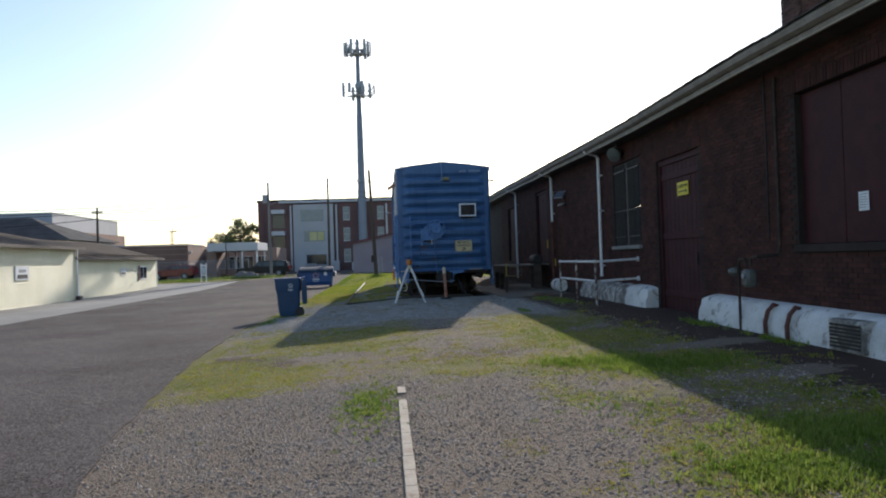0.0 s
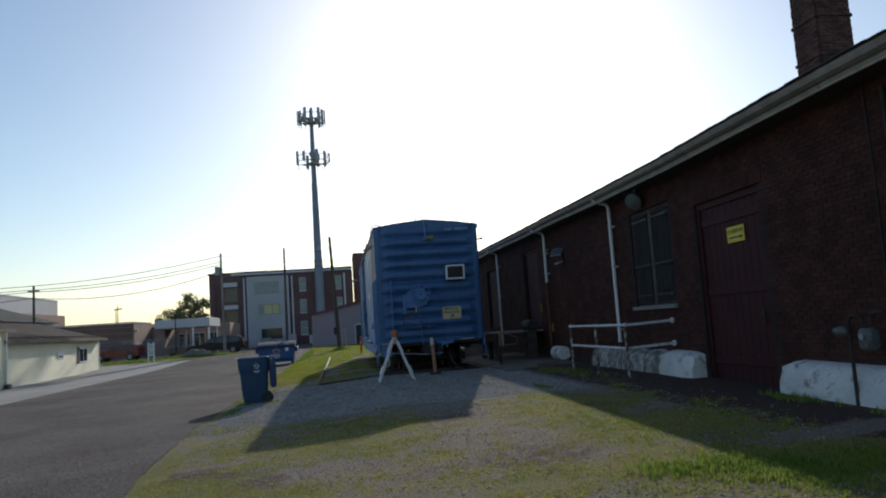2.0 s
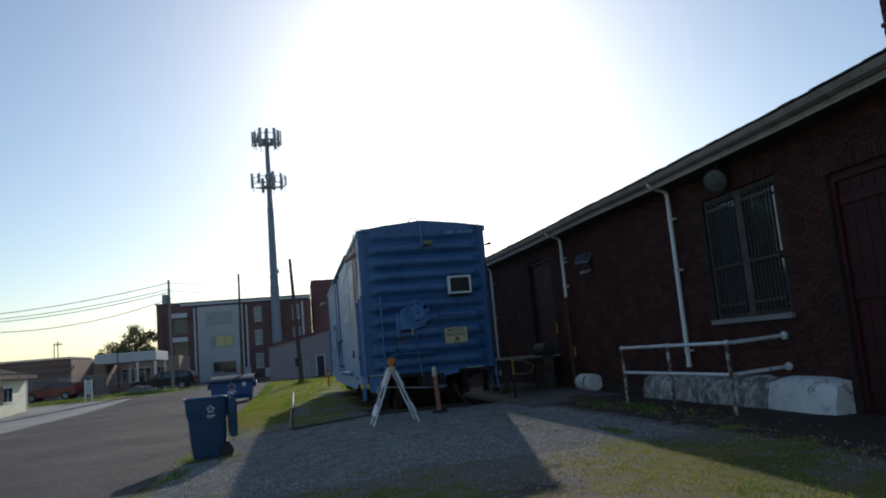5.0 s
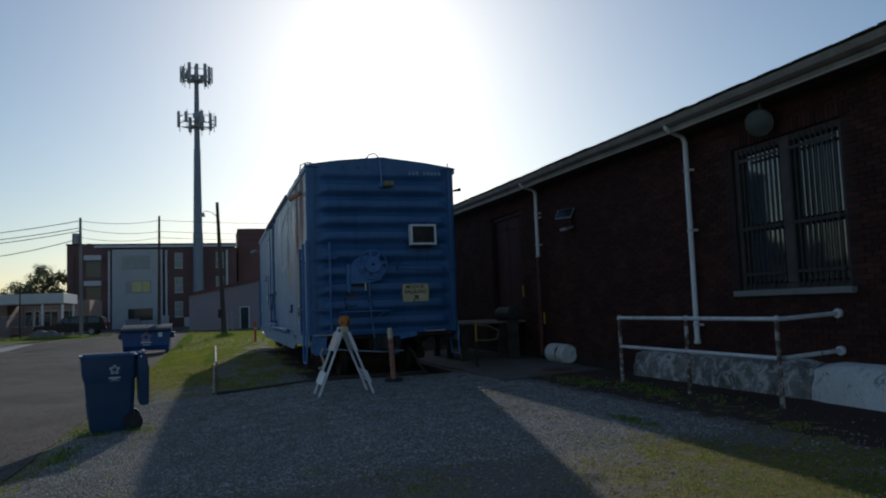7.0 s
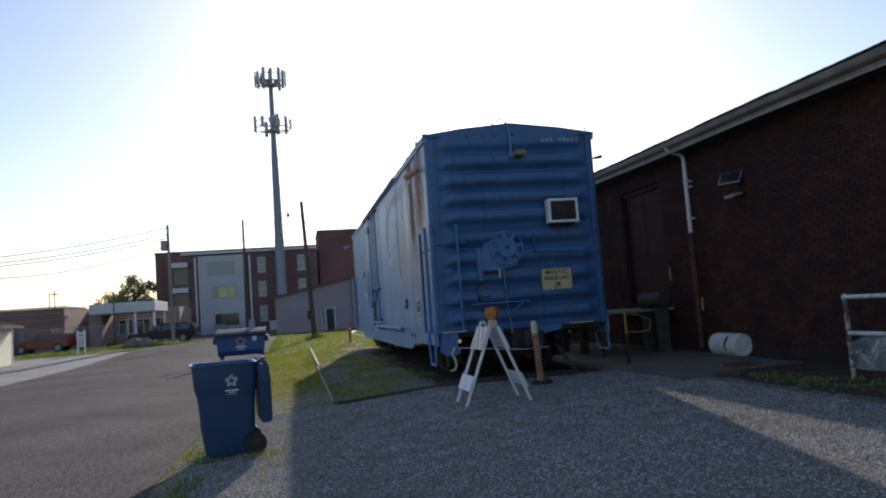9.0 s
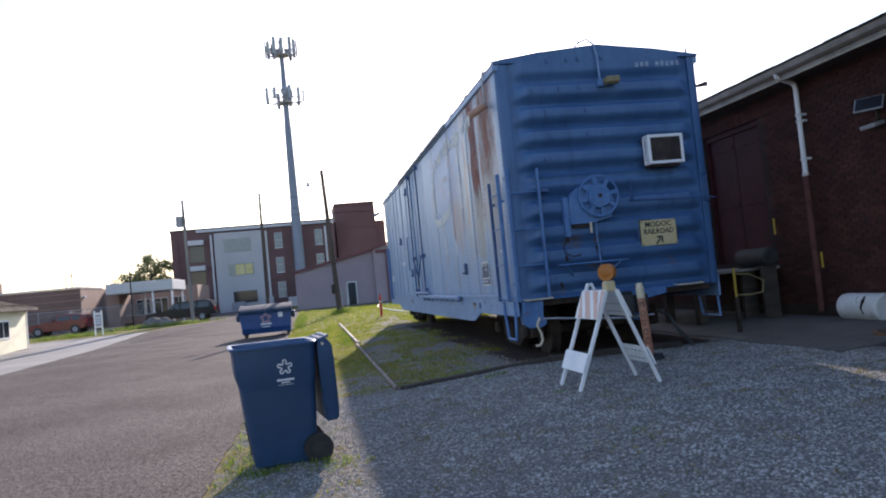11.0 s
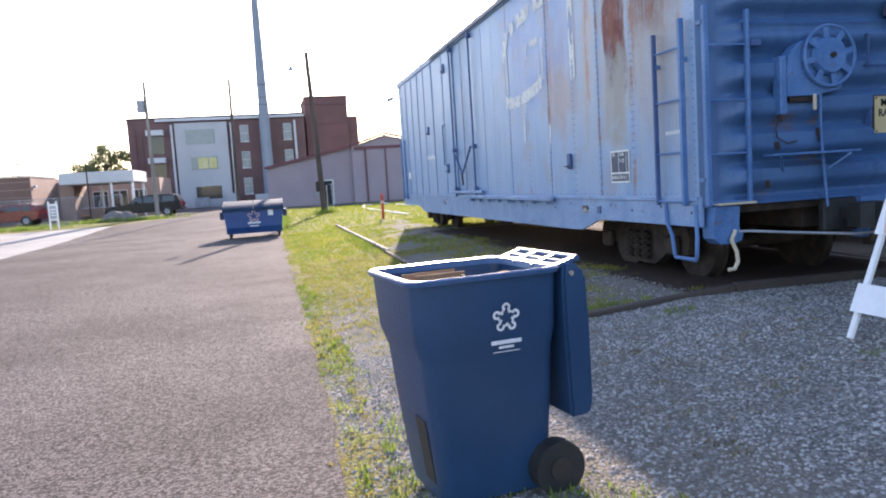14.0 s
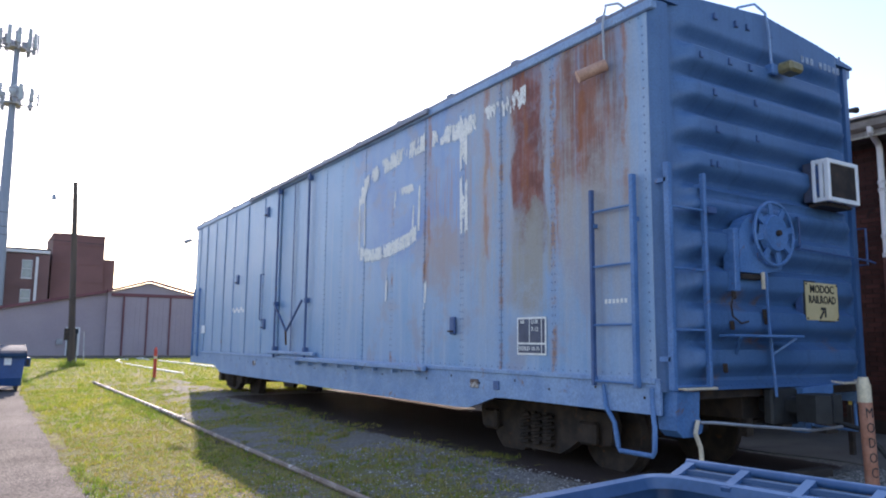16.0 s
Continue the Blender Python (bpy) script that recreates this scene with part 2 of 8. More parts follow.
EDGE_CREAM = surf("cream_eave_bead", (0.4, 0.36, 0.29), (0.48, 0.44, 0.36), 3, 40, 0.65, 0, 0.2, 0.003, (0.25, 0.2, 0.16), 0.4)
GALV = surf("galvanised_steel", (0.33, 0.34, 0.36), (0.42, 0.43, 0.45), 4, 30, 0.5, 0.6, 0.1, 0.002)
GALV_DULL = surf("dull_grey_metal", (0.24, 0.25, 0.27), (0.32, 0.33, 0.36), 2, 20, 0.6, 0.3, 0.1, 0.002)
TOWER_STEEL = surf("blue_grey_tower_steel", (0.2, 0.235, 0.29), (0.23, 0.265, 0.32), 0.4, 6, 0.55, 0.3, 0.05, 0.002, grainy=0.04)
SHINGLE = surf("asphalt_shingle", (0.07, 0.068, 0.066), (0.11, 0.105, 0.1), 2, 90, 0.95, 0, 0.6, 0.006, island=0.25)
SHINGLE_BROWN = surf("brown_shingle", (0.055, 0.042, 0.035), (0.085, 0.067, 0.056), 1, 40, 0.95, 0, 0.6, 0.01, spec=0.08)
ROOF_GREY = surf("faded_grey_shingle", (0.06, 0.058, 0.06), (0.09, 0.088, 0.09), 0.8, 20, 0.95, 0, 0.4, 0.01, grainy=0.12, spec=0.1)
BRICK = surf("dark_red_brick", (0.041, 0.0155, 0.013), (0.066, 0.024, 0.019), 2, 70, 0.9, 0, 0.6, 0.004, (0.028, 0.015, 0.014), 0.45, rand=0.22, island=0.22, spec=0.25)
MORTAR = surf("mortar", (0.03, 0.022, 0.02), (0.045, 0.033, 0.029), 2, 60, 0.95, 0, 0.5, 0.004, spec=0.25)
CHIMNEY_BRICK = surf("sooty_brick", (0.07, 0.036, 0.03), (0.12, 0.058, 0.045), 2, 60, 0.92, 0, 0.6, 0.005, (0.05, 0.04, 0.038), 0.5, island=0.3)
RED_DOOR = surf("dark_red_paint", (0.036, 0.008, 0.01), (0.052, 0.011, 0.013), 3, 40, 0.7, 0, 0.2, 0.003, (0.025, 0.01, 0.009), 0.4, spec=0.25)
FRAME_DARK = surf("dark_window_frame", (0.06, 0.047, 0.044), (0.09, 0.07, 0.064), 5, 50, 0.7, 0, 0.3, 0.003)
SCHOOL_BRICK = surf("school_brick", (0.128, 0.073, 0.07), (0.16, 0.09, 0.086), 0.3, 9, 0.9, 0, 0.3, 0.02, island=0.08, grainy=0.1)
TOWER_BRICK = surf("stair_tower_brick", (0.152, 0.077, 0.075), (0.18, 0.09, 0.087), 0.3, 9, 0.9, 0, 0.3, 0.02, grainy=0.08)
GREY_PANEL = surf("grey_stucco", (0.4, 0.41, 0.425), (0.46, 0.46, 0.47), 0.2, 5, 0.8, 0, 0.1, 0.01, grainy=0.04)
CORNICE = surf("white_cornice", (0.52, 0.53, 0.55), (0.58, 0.58, 0.59), 0.3, 5, 0.7, 0, 0.1, 0.01, grainy=0.04)
TAN_BRICK = surf("tan_brick", (0.3, 0.205, 0.165), (0.35, 0.24, 0.195), 0.5, 9, 0.9, 0, 0.3, 0.02, grainy=0.08)
LOW_BRICK = surf("brown_tan_brick", (0.2, 0.122, 0.097), (0.245, 0.152, 0.122), 0.4, 9, 0.9, 0, 0.3, 0.02, grainy=0.1)
MAUVE = surf("mauve_sheet_metal", (0.27, 0.215, 0.25), (0.31, 0.255, 0.285), 0.25, 6, 0.55, 0, 0.1, 0.01, (0.24, 0.2, 0.24), 0.3, grainy=0.06)
MAUVE_DARK = surf("maroon_trim", (0.12, 0.035, 0.045), (0.16, 0.05, 0.06), 1, 20, 0.6)
SIDING = surf("cream_siding", (0.74, 0.69, 0.49), (0.8, 0.755, 0.56), 0.7, 20, 0.6, 0, 0.1, 0.003, (0.55, 0.5, 0.38), 0.25, grainy=0.05)
CREAM_TRIM = surf("white_corner_trim", (0.7, 0.7, 0.68), (0.78, 0.78, 0.75), 1, 20, 0.55)
GREY_SIDING = surf("grey_blue_cladding", (0.34, 0.37, 0.42), (0.39, 0.42, 0.47), 0.2, 4, 0.6, 0, 0.1, 0.01, grainy=0.05)
WOOD_POLE = surf("creosoted_wood", (0.06, 0.045, 0.038), (0.1, 0.075, 0.06), 3, 40, 0.9, 0, 0.5, 0.006, stretch=(1, 1, 0.12))
WOOD_POLE_GREY = surf("weathered_wood", (0.2, 0.18, 0.165), (0.28, 0.255, 0.235), 3, 40, 0.9, 0, 0.5, 0.006, stretch=(1, 1, 0.12))
TIMBER = surf("dark_timber", (0.04, 0.032, 0.028), (0.08, 0.062, 0.05), 4, 50, 0.95, 0, 0.6, 0.006, stretch=(0.15, 1, 1))
STRIP = surf("pale_worn_rail_strip", (0.3, 0.25, 0.2), (0.4, 0.35, 0.29), 5, 50, 0.85, 0, 0.4, 0.004, (0.2, 0.13, 0.09), 0.5)
RAIL_RUST_SHADE = surf("rust_and_shade_rail_paint", (0.15, 0.1, 0.075), (0.24, 0.185, 0.15), 4, 50, 0.8, 0, 0.3, 0.003, (0.45, 0.42, 0.38), 0.5)
PIPE_WHITE = surf("peeling_white_pipe", (0.4, 0.37, 0.34), (0.58, 0.56, 0.53), 4, 50, 0.75, 0, 0.3, 0.003, (0.1, 0.062, 0.048), 0.95)
BLUE_SIDE_TRIM = surf("faded_blue_steel", (0.15, 0.26, 0.45), (0.21, 0.325, 0.5), 2.5, 40, 0.5, 0, 0.2, 0.003, (0.2, 0.12, 0.09), 0.36)
RIVET_BLUE = surf("dark_rivet_blue", (0.05, 0.09, 0.19), (0.08, 0.13, 0.25), 2.5, 40, 0.5, 0, 0.2, 0.003, (0.18, 0.09, 0.06), 0.45)
BLUE_PART = surf("blue_painted_steel", (0.05, 0.145, 0.325), (0.085, 0.195, 0.4), 3, 40, 0.5, 0, 0.2, 0.003, (0.14, 0.08, 0.06), 0.34)
BLUE_DARK = surf("grimy_blue_steel", (0.035, 0.08, 0.2), (0.055, 0.11, 0.25), 3, 40, 0.6, 0, 0.2, 0.003, (0.09, 0.06, 0.05), 0.4)
ROOF_METAL = surf("boxcar_roof_metal", (0.14, 0.16, 0.22), (0.22, 0.24, 0.3), 1.2, 30, 0.6, 0.2, 0.2, 0.004, (0.16, 0.1, 0.07), 0.5)
BIN_BLUE = surf("dark_blue_plastic", (0.012, 0.048, 0.113), (0.016, 0.059, 0.135), 2, 90, 0.42, 0, 0.1, 0.001, (0.027, 0.067, 0.142), 0.25, grainy=0.1)
BIN_EDGE = surf("lighter_blue_plastic", (0.024, 0.08, 0.19), (0.045, 0.11, 0.235), 5, 60, 0.4, 0, 0.1, 0.001, grainy=0.1, spec=0.5)
DUMPSTER_BLUE = surf("dumpster_blue", (0.014, 0.06, 0.2), (0.02, 0.08, 0.25), 1.6, 30, 0.45, 0, 0.1, 0.002, (0.05, 0.06, 0.1), 0.3)
DUMPSTER_LID = surf("dumpster_lid_plastic", (0.018, 0.038, 0.07), (0.028, 0.055, 0.095), 2, 30, 0.8, spec=0.12)
DECAL = surf("white_decal", (0.66, 0.68, 0.72), (0.78, 0.79, 0.8), 12, 60, 0.5)
DECAL_PINK = surf("faded_red_decal", (0.5, 0.3, 0.34), (0.6, 0.42, 0.45), 10, 60, 0.5)
CARDBOARD = surf("cardboard", (0.33, 0.2, 0.115), (0.4, 0.255, 0.15), 4, 60, 0.85, 0, 0.1, 0.002)
TAPE = surf("packing_tape", (0.62, 0.58, 0.5), (0.7, 0.66, 0.58), 10, 60, 0.3)
ORANGE_STRIPE = surf("faded_orange_stripe", (0.56, 0.3, 0.22), (0.64, 0.39, 0.31), 7, 60, 0.5)
ORANGE_POST = surf("faded_orange_plastic", (0.4, 0.16, 0.095), (0.5, 0.23, 0.15), 5, 50, 0.6, 0, 0.1, 0.002, (0.36, 0.22, 0.16), 0.45)
CREAM_TAPE = surf("cream_band", (0.62, 0.52, 0.36), (0.7, 0.6, 0.42), 8, 50, 0.55)
RED_MARK = surf("red_marker_plastic", (0.55, 0.05, 0.03), (0.64, 0.08, 0.05), 5, 50, 0.5)
YELLOW = surf("yellow_paint", (0.42, 0.28, 0.03), (0.5, 0.34, 0.05), 5, 50, 0.55, 0, 0.15, 0.002, (0.25, 0.17, 0.08), 0.35)
YELLOW_DIM = surf("aged_amber_lens", (0.19, 0.16, 0.07), (0.25, 0.21, 0.1), 8, 50, 0.45)
SIGN_CREAM = surf("tan_sign_face", (0.53, 0.43, 0.23), (0.6, 0.49, 0.28), 5, 60, 0.5, 0, 0.05, 0.001, grainy=0.06)
SIGN_YELLOW = surf("yellow_sign_face", (0.7, 0.55, 0.02), (0.76, 0.6, 0.05), 5, 60, 0.5)
INK = surf("black_ink", (0.02, 0.02, 0.022), (0.032, 0.03, 0.03), 10, 60, 0.6)
PAPER = surf("white_paper", (0.72, 0.74, 0.76), (0.78, 0.79, 0.8), 8, 50, 0.7)
STENCIL_DARK = surf("dark_stencil_panel", (0.05, 0.06, 0.1), (0.075, 0.085, 0.13), 6, 50, 0.6)
NUMBER_PALE = surf("faded_pale_blue_numerals", (0.33, 0.4, 0.5), (0.42, 0.48, 0.57), 6, 40, 0.75, 0, 0.1, 0.001)
WHITE_LOGO = surf("chalky_white_lettering", (0.72, 0.72, 0.68), (0.82, 0.81, 0.77), 6, 40, 0.75, 0, 0.1, 0.001, (0.5, 0.54, 0.6), 0.3)
CREAM_HANDLE = surf("cream_air_hose_bracket", (0.55, 0.46, 0.33), (0.62, 0.53, 0.4), 8, 50, 0.6)
CAR_BLACK = surf("black_car_paint", (0.007, 0.008, 0.009), (0.009, 0.01, 0.011), 2, 10, 0.35, 0, 0.0, 0.001, spec=0.3)
CAR_RED = surf("red_car_paint", (0.13, 0.008, 0.014), (0.16, 0.011, 0.018), 2, 10, 0.25, 0, 0.0, 0.001)
TAIL_RED = surf("red_lamp_lens", (0.5, 0.02, 0.02), (0.55, 0.03, 0.03), 5, 20, 0.25)
CHROME = surf("bright_metal", (0.6, 0.6, 0.62), (0.66, 0.66, 0.68), 5, 20, 0.25, 0.9, 0.0, 0.001)
PILE = surf("grey_gravel_heap", (0.12, 0.107, 0.097), (0.19, 0.172, 0.155), 2, 25, 0.95, 0, 0.9, 0.04)
BARK = surf("bark", (0.07, 0.055, 0.045), (0.11, 0.09, 0.075), 4, 30, 0.95, 0, 0.6, 0.01)
WIRE = surf("black_wire", (0.02, 0.02, 0.02), (0.03, 0.03, 0.03), 4, 20, 0.7)
ANTENNA = surf("pale_antenna_panel", (0.3, 0.34, 0.36), (0.38, 0.42, 0.44), 2, 20, 0.5)
CURTAIN = surf("yellow_blind", (0.55, 0.5, 0.22), (0.62, 0.56, 0.3), 1, 10, 0.8)
BARS_DARK = surf("dark_window_bars", (0.02, 0.019, 0.018), (0.035, 0.03, 0.028), 6, 50, 0.6)


def glassy(name, base, rough=0.06):
    m, nt, bsdf = nodes_of(name)
    co = coords_of(nt)
    n = noise_at(nt, co, 2.0, 3)
    nt.links.new(blend(nt, n, base, tuple(c * 1.6 for c in base)), bsdf.inputs["Base Color"])
    nt.links.new(ramp(nt, n, 0.3, 0.7, rough, rough + 0.08), bsdf.inputs["Roughness"])
    bsdf.inputs["IOR"].default_value = 1.5
    return m


PANE = glassy("dark_window_glass", (0.02, 0.025, 0.03))
PANE_BRIGHT = glassy("sky_reflecting_glass", (0.03, 0.035, 0.035), 0.02)
PANE_BRIGHT.node_tree.nodes["Principled BSDF"].inputs["IOR"].default_value = 2.2
PANE_PALE = glassy("pale_window_glass", (0.16, 0.19, 0.2), 0.15)
SOLAR = glassy("solar_panel_glass", (0.02, 0.022, 0.028), 0.12)


def lens_mat():
    m, nt, bsdf = nodes_of("amber_lens")
    co = coords_of(nt)
    n = noise_at(nt, co, 30.0, 3)
    nt.links.new(blend(nt, n, (0.48, 0.14, 0.012), (0.58, 0.2, 0.03)), bsdf.inputs["Base Color"])
    bsdf.inputs["Roughness"].default_value = 0.3
    bsdf.inputs["Transmission Weight"].default_value = 0.25
    return m


AMBER = lens_mat()


def leaf_mat(name, a, b, c, through=0.45):
    """Thin leaves that let light through."""
    m, nt, bsdf = nodes_of(name)
    geo = nt.nodes.new("ShaderNodeNewGeometry")
    rnd = geo.outputs["Random Per Island"]
    co = geo.outputs["Position"]
    big = noise_at(nt, co, 0.9, 4)
    col = blend(nt, ramp(nt, big, 0.38, 0.62), a, b)
    col = blend(nt, ramp(nt, rnd, 0.62, 1.05), col, c)
    col = tone(nt, col, ramp(nt, rnd, 0, 0.6, 0.75, 1.15))
    nt.links.new(col, bsdf.inputs["Base Color"])
    bsdf.inputs["Roughness"].default_value = 0.65
    bsdf.inputs["Specular IOR Level"].default_value = 0.25
    tr = nt.nodes.new("ShaderNodeBsdfTranslucent")
    nt.links.new(col, tr.inputs["Color"])
    mix = nt.nodes.new("ShaderNodeMixShader")
    mix.inputs[0].default_value = through
    nt.links.new(bsdf.outputs[0], mix.inputs[1])
    nt.links.new(tr.outputs[0], mix.inputs[2])
    nt.links.new(mix.outputs[0], nt.nodes["Material Output"].inputs["Surface"])
    return m


GRASS = leaf_mat("grass_blades", (0.145, 0.235, 0.02), (0.265, 0.29, 0.04), (0.345, 0.29, 0.075), 0.6)
DRY_GRASS = leaf_mat("dry_grass_blades", (0.3, 0.245, 0.075), (0.36, 0.295, 0.105), (0.23, 0.22, 0.045), 0.45)
LITTER = leaf_mat("brown_leaf_litter", (0.2, 0.155, 0.095), (0.28, 0.22, 0.14), (0.22, 0.23, 0.08), 0.3)
LAMP_GREY = surf("dusty_grey_green_lamp", (0.075, 0.085, 0.08), (0.11, 0.12, 0.11), 5, 40, 0.55)
OLD_PIPE = surf("red_brown_old_pipe", (0.085, 0.03, 0.025), (0.12, 0.045, 0.035), 6, 50, 0.85, 0, 0.3, 0.003, (0.05, 0.03, 0.025), 0.4)
DARK_TANK = surf("dark_grey_tank", (0.03, 0.03, 0.03), (0.045, 0.044, 0.042), 4, 40, 0.75, 0, 0.2, 0.003, (0.04, 0.028, 0.02), 0.4, spec=0.3)
GRIMY = surf("grimy_broken_whitewash", (0.1, 0.092, 0.085), (0.24, 0.225, 0.21), 2.4, 40, 0.9, 0, 0.6, 0.015, (0.5, 0.49, 0.47), 0.75, grainy=0.3)
WEED = leaf_mat("weed_leaves", (0.13, 0.215, 0.028), (0.2, 0.275, 0.045), (0.28, 0.32, 0.09))
LEAVES = leaf_mat("tree_leaves", (0.07, 0.095, 0.045), (0.1, 0.13, 0.065), (0.15, 0.16, 0.1), 0.5)


def ground_mat():
    m, nt, bsdf = nodes_of("ground_cover")
    co = coords_of(nt, True)
    at = nt.nodes.new("ShaderNodeAttribute")
    at.attribute_name = "cover"
    sep = nt.nodes.new("ShaderNodeSeparateColor")
    nt.links.new(at.outputs["Color"], sep.inputs[0])
    grass, dirt, brown = sep.outputs[0], sep.outputs[1], sep.outputs[2]
    v = nt.nodes.new("ShaderNodeTexVoronoi")
    v.inputs["Scale"].default_value = 42.0
    nt.links.new(co, v.inputs["Vector"])
    bw = nt.nodes.new("ShaderNodeSeparateColor")
    nt.links.new(v.outputs["Color"], bw.inputs[0])
    stone = blend(nt, bw.outputs[0], (0.19, 0.178, 0.162), (0.35, 0.328, 0.302))
    # Stone rims darkened: shade in the gaps between stones put into the colour.
    stone = tone(nt, stone, ramp(nt, v.outputs["Distance"], 0.0, 0.75, 1.12, 0.55))
    stone = blend(nt, ramp(nt, noise_at(nt, co, 0.7, 5), 0.45, 0.65), stone, blend(nt, 0.5, stone, (0.2, 0.17, 0.13)))
    stone = blend(nt, calc(nt, "MULTIPLY", brown, ramp(nt, noise_at(nt, co, 1.3, 5), 0.3, 0.6, 0.55, 0.95)), stone, tone(nt, blend(nt, 0.62, stone, (0.27, 0.19, 0.13)), 0.9))
    fine = noise_at(nt, co, 60.0, 4, 0.7)
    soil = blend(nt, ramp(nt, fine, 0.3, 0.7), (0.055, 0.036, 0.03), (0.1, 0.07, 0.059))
    turf_tone = ramp(nt, noise_at(nt, co, 0.6, 5), 0.35, 0.65)
    turf = blend(nt, turf_tone, (0.165, 0.195, 0.03), (0.29, 0.262, 0.065))
    turf = blend(nt, ramp(nt, noise_at(nt, co, 22.0, 5, 0.7), 0.35, 0.65), turf, (0.14, 0.11, 0.065))
    rag = noise_at(nt, co, 3.2, 7, 0.68)
    rag2 = noise_at(nt, co, 14.0, 5, 0.7)
    edge = calc(nt, "ADD", calc(nt, "MULTIPLY", rag, 0.65), calc(nt, "MULTIPLY", rag2, 0.35))
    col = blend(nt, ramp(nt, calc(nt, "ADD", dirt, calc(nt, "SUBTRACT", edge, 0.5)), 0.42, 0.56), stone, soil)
    col = blend(nt, ramp(nt, calc(nt, "ADD", grass, calc(nt, "MULTIPLY", calc(nt, "SUBTRACT", edge, 0.5), 2.4)), 0.42, 0.62), col, turf)
    nt.links.new(col, bsdf.inputs["Base Color"])
    bsdf.inputs["Roughness"].default_value = 0.95
    bsdf.inputs["Specular IOR Level"].default_value = 0.1
    h = calc(nt, "ADD", calc(nt, "MULTIPLY", v.outputs["Distance"], -0.8), fine)
    relief(nt, bsdf, h, 0.8, 0.02)
    return m


GROUND = ground_mat()
STONE_BROWN = surf("brown_gravel_stones", (0.25, 0.205, 0.17), (0.37, 0.31, 0.262), 3.0, 60, 0.95, 0, 0.3, 0.004, (0.22, 0.15, 0.1), 0.6, island=0.4, spec=0.1)
STONE = surf("gravel_stones", (0.265, 0.248, 0.226), (0.385, 0.36, 0.33), 3.0, 60, 0.95, 0, 0.3, 0.004, (0.235, 0.185, 0.14), 0.52, island=0.36, spec=0.1)


def boxcar_side_mat():
    """Chalky faded blue with rust patches that run down from the eave."""
    m, nt, bsdf = nodes_of("chalky_faded_blue")
    co = coords_of(nt)
    sep = nt.nodes.new("ShaderNodeSeparateXYZ")
    nt.links.new(co, sep.inputs[0])
    big = noise_at(nt, co, 0.8, 5, 0.6)
    streak = noise_at(nt, co, 1.0, 6, 0.62, (1, 7.0, 0.35))
    streak2 = noise_at(nt, co, 1.0, 6, 0.7, (1, 22.0, 0.9))
    blotch = noise_at(nt, co, 2.4, 8, 0.7)
    blotch2 = noise_at(nt, co, 1.0, 7, 0.68, (1, 3.5, 1.2))
    grain = noise_at(nt, co, 55.0, 4, 0.65)
    y0, z0 = sep.outputs[1], sep.outputs[2]
    y = calc(nt, "ADD", y0, calc(nt, "MULTIPLY", calc(nt, "SUBTRACT", blotch2, 0.5), 0.5))
    z = calc(nt, "ADD", z0, calc(nt, "MULTIPLY", calc(nt, "SUBTRACT", blotch, 0.5), 1.6))

    def patch(ya, yb, za, zb, soft=0.12, low=0.7):
        """A worn area with soft ragged edges that thins out downwards."""
        a = calc(nt, "MULTIPLY", ramp(nt, y, ya - soft, ya + soft), ramp(nt, y, yb - soft, yb + soft, 1, 0))
        return calc(nt, "MULTIPLY", a, calc(nt, "MULTIPLY", ramp(nt, z, za - low, za + low), ramp(nt, z, zb - 0.1, zb + 0.1, 1, 0)))

    col = blend(nt, ramp(nt, big, 0.35, 0.65), (0.22, 0.345, 0.52), (0.148, 0.303, 0.5))
    col = blend(nt, ramp(nt, streak, 0.42, 0.78), col, (0.32, 0.415, 0.535))
    # paint that stayed deep blue round the old lettering
    deep = calc(nt, "MULTIPLY", calc(nt, "MULTIPLY", ramp(nt, y, 2.6, 3.4), ramp(nt, y, 5.6, 6.6, 1, 0)), ramp(nt, z, 2.2, 2.9))
    col = blend(nt, calc(nt, "MULTIPLY", deep, ramp(nt, big, 0.35, 0.6, 0.3, 0.85)), col, (0.13, 0.22, 0.46))
    # tan halo where the paint has worn thin, then bare rust in ragged upright streaks
    col = blend(nt, calc(nt, "MULTIPLY", patch(0.3, 2.95, 1.9, 4.6, 0.3, 1.0), ramp(nt, streak, 0.3, 0.6, 0.2, 0.85)), col, (0.32, 0.27, 0.23))
    oxide = blend(nt, ramp(nt, blotch, 0.35, 0.62), (0.3, 0.1, 0.068), (0.19, 0.068, 0.052))
    orange = blend(nt, ramp(nt, blotch2, 0.4, 0.6), (0.31, 0.125, 0.085), (0.2, 0.078, 0.058))
    torn = calc(nt, "ADD", calc(nt, "MULTIPLY", streak2, 0.55), calc(nt, "MULTIPLY", blotch, 0.45))
    bare1 = calc(nt, "MULTIPLY", patch(0.5, 1.3, 2.95, 4.6, 0.1, 0.5), ramp(nt, torn, 0.36, 0.56, 0.2, 0.85))
    bare2 = calc(nt, "MULTIPLY", patch(1.58, 2.12, 2.6, 4.6, 0.05, 0.22), ramp(nt, torn, 0.34, 0.52, 0.55, 0.92))
    col = blend(nt, bare1, col, orange)
    col = blend(nt, bare2, col, oxide)
    col = blend(nt, calc(nt, "MULTIPLY", patch(2.9, 3.9, 2.2, 3.6, 0.25), ramp(nt, streak2, 0.45, 0.62, 0.0, 0.6)), col, (0.36, 0.19, 0.11))
    col = blend(nt, calc(nt, "MULTIPLY", patch(2.5, 2.72, 2.75, 3.5, 0.06, 0.5), ramp(nt, streak2, 0.38, 0.55, 0.2, 0.75)), col, (0.4, 0.23, 0.13))
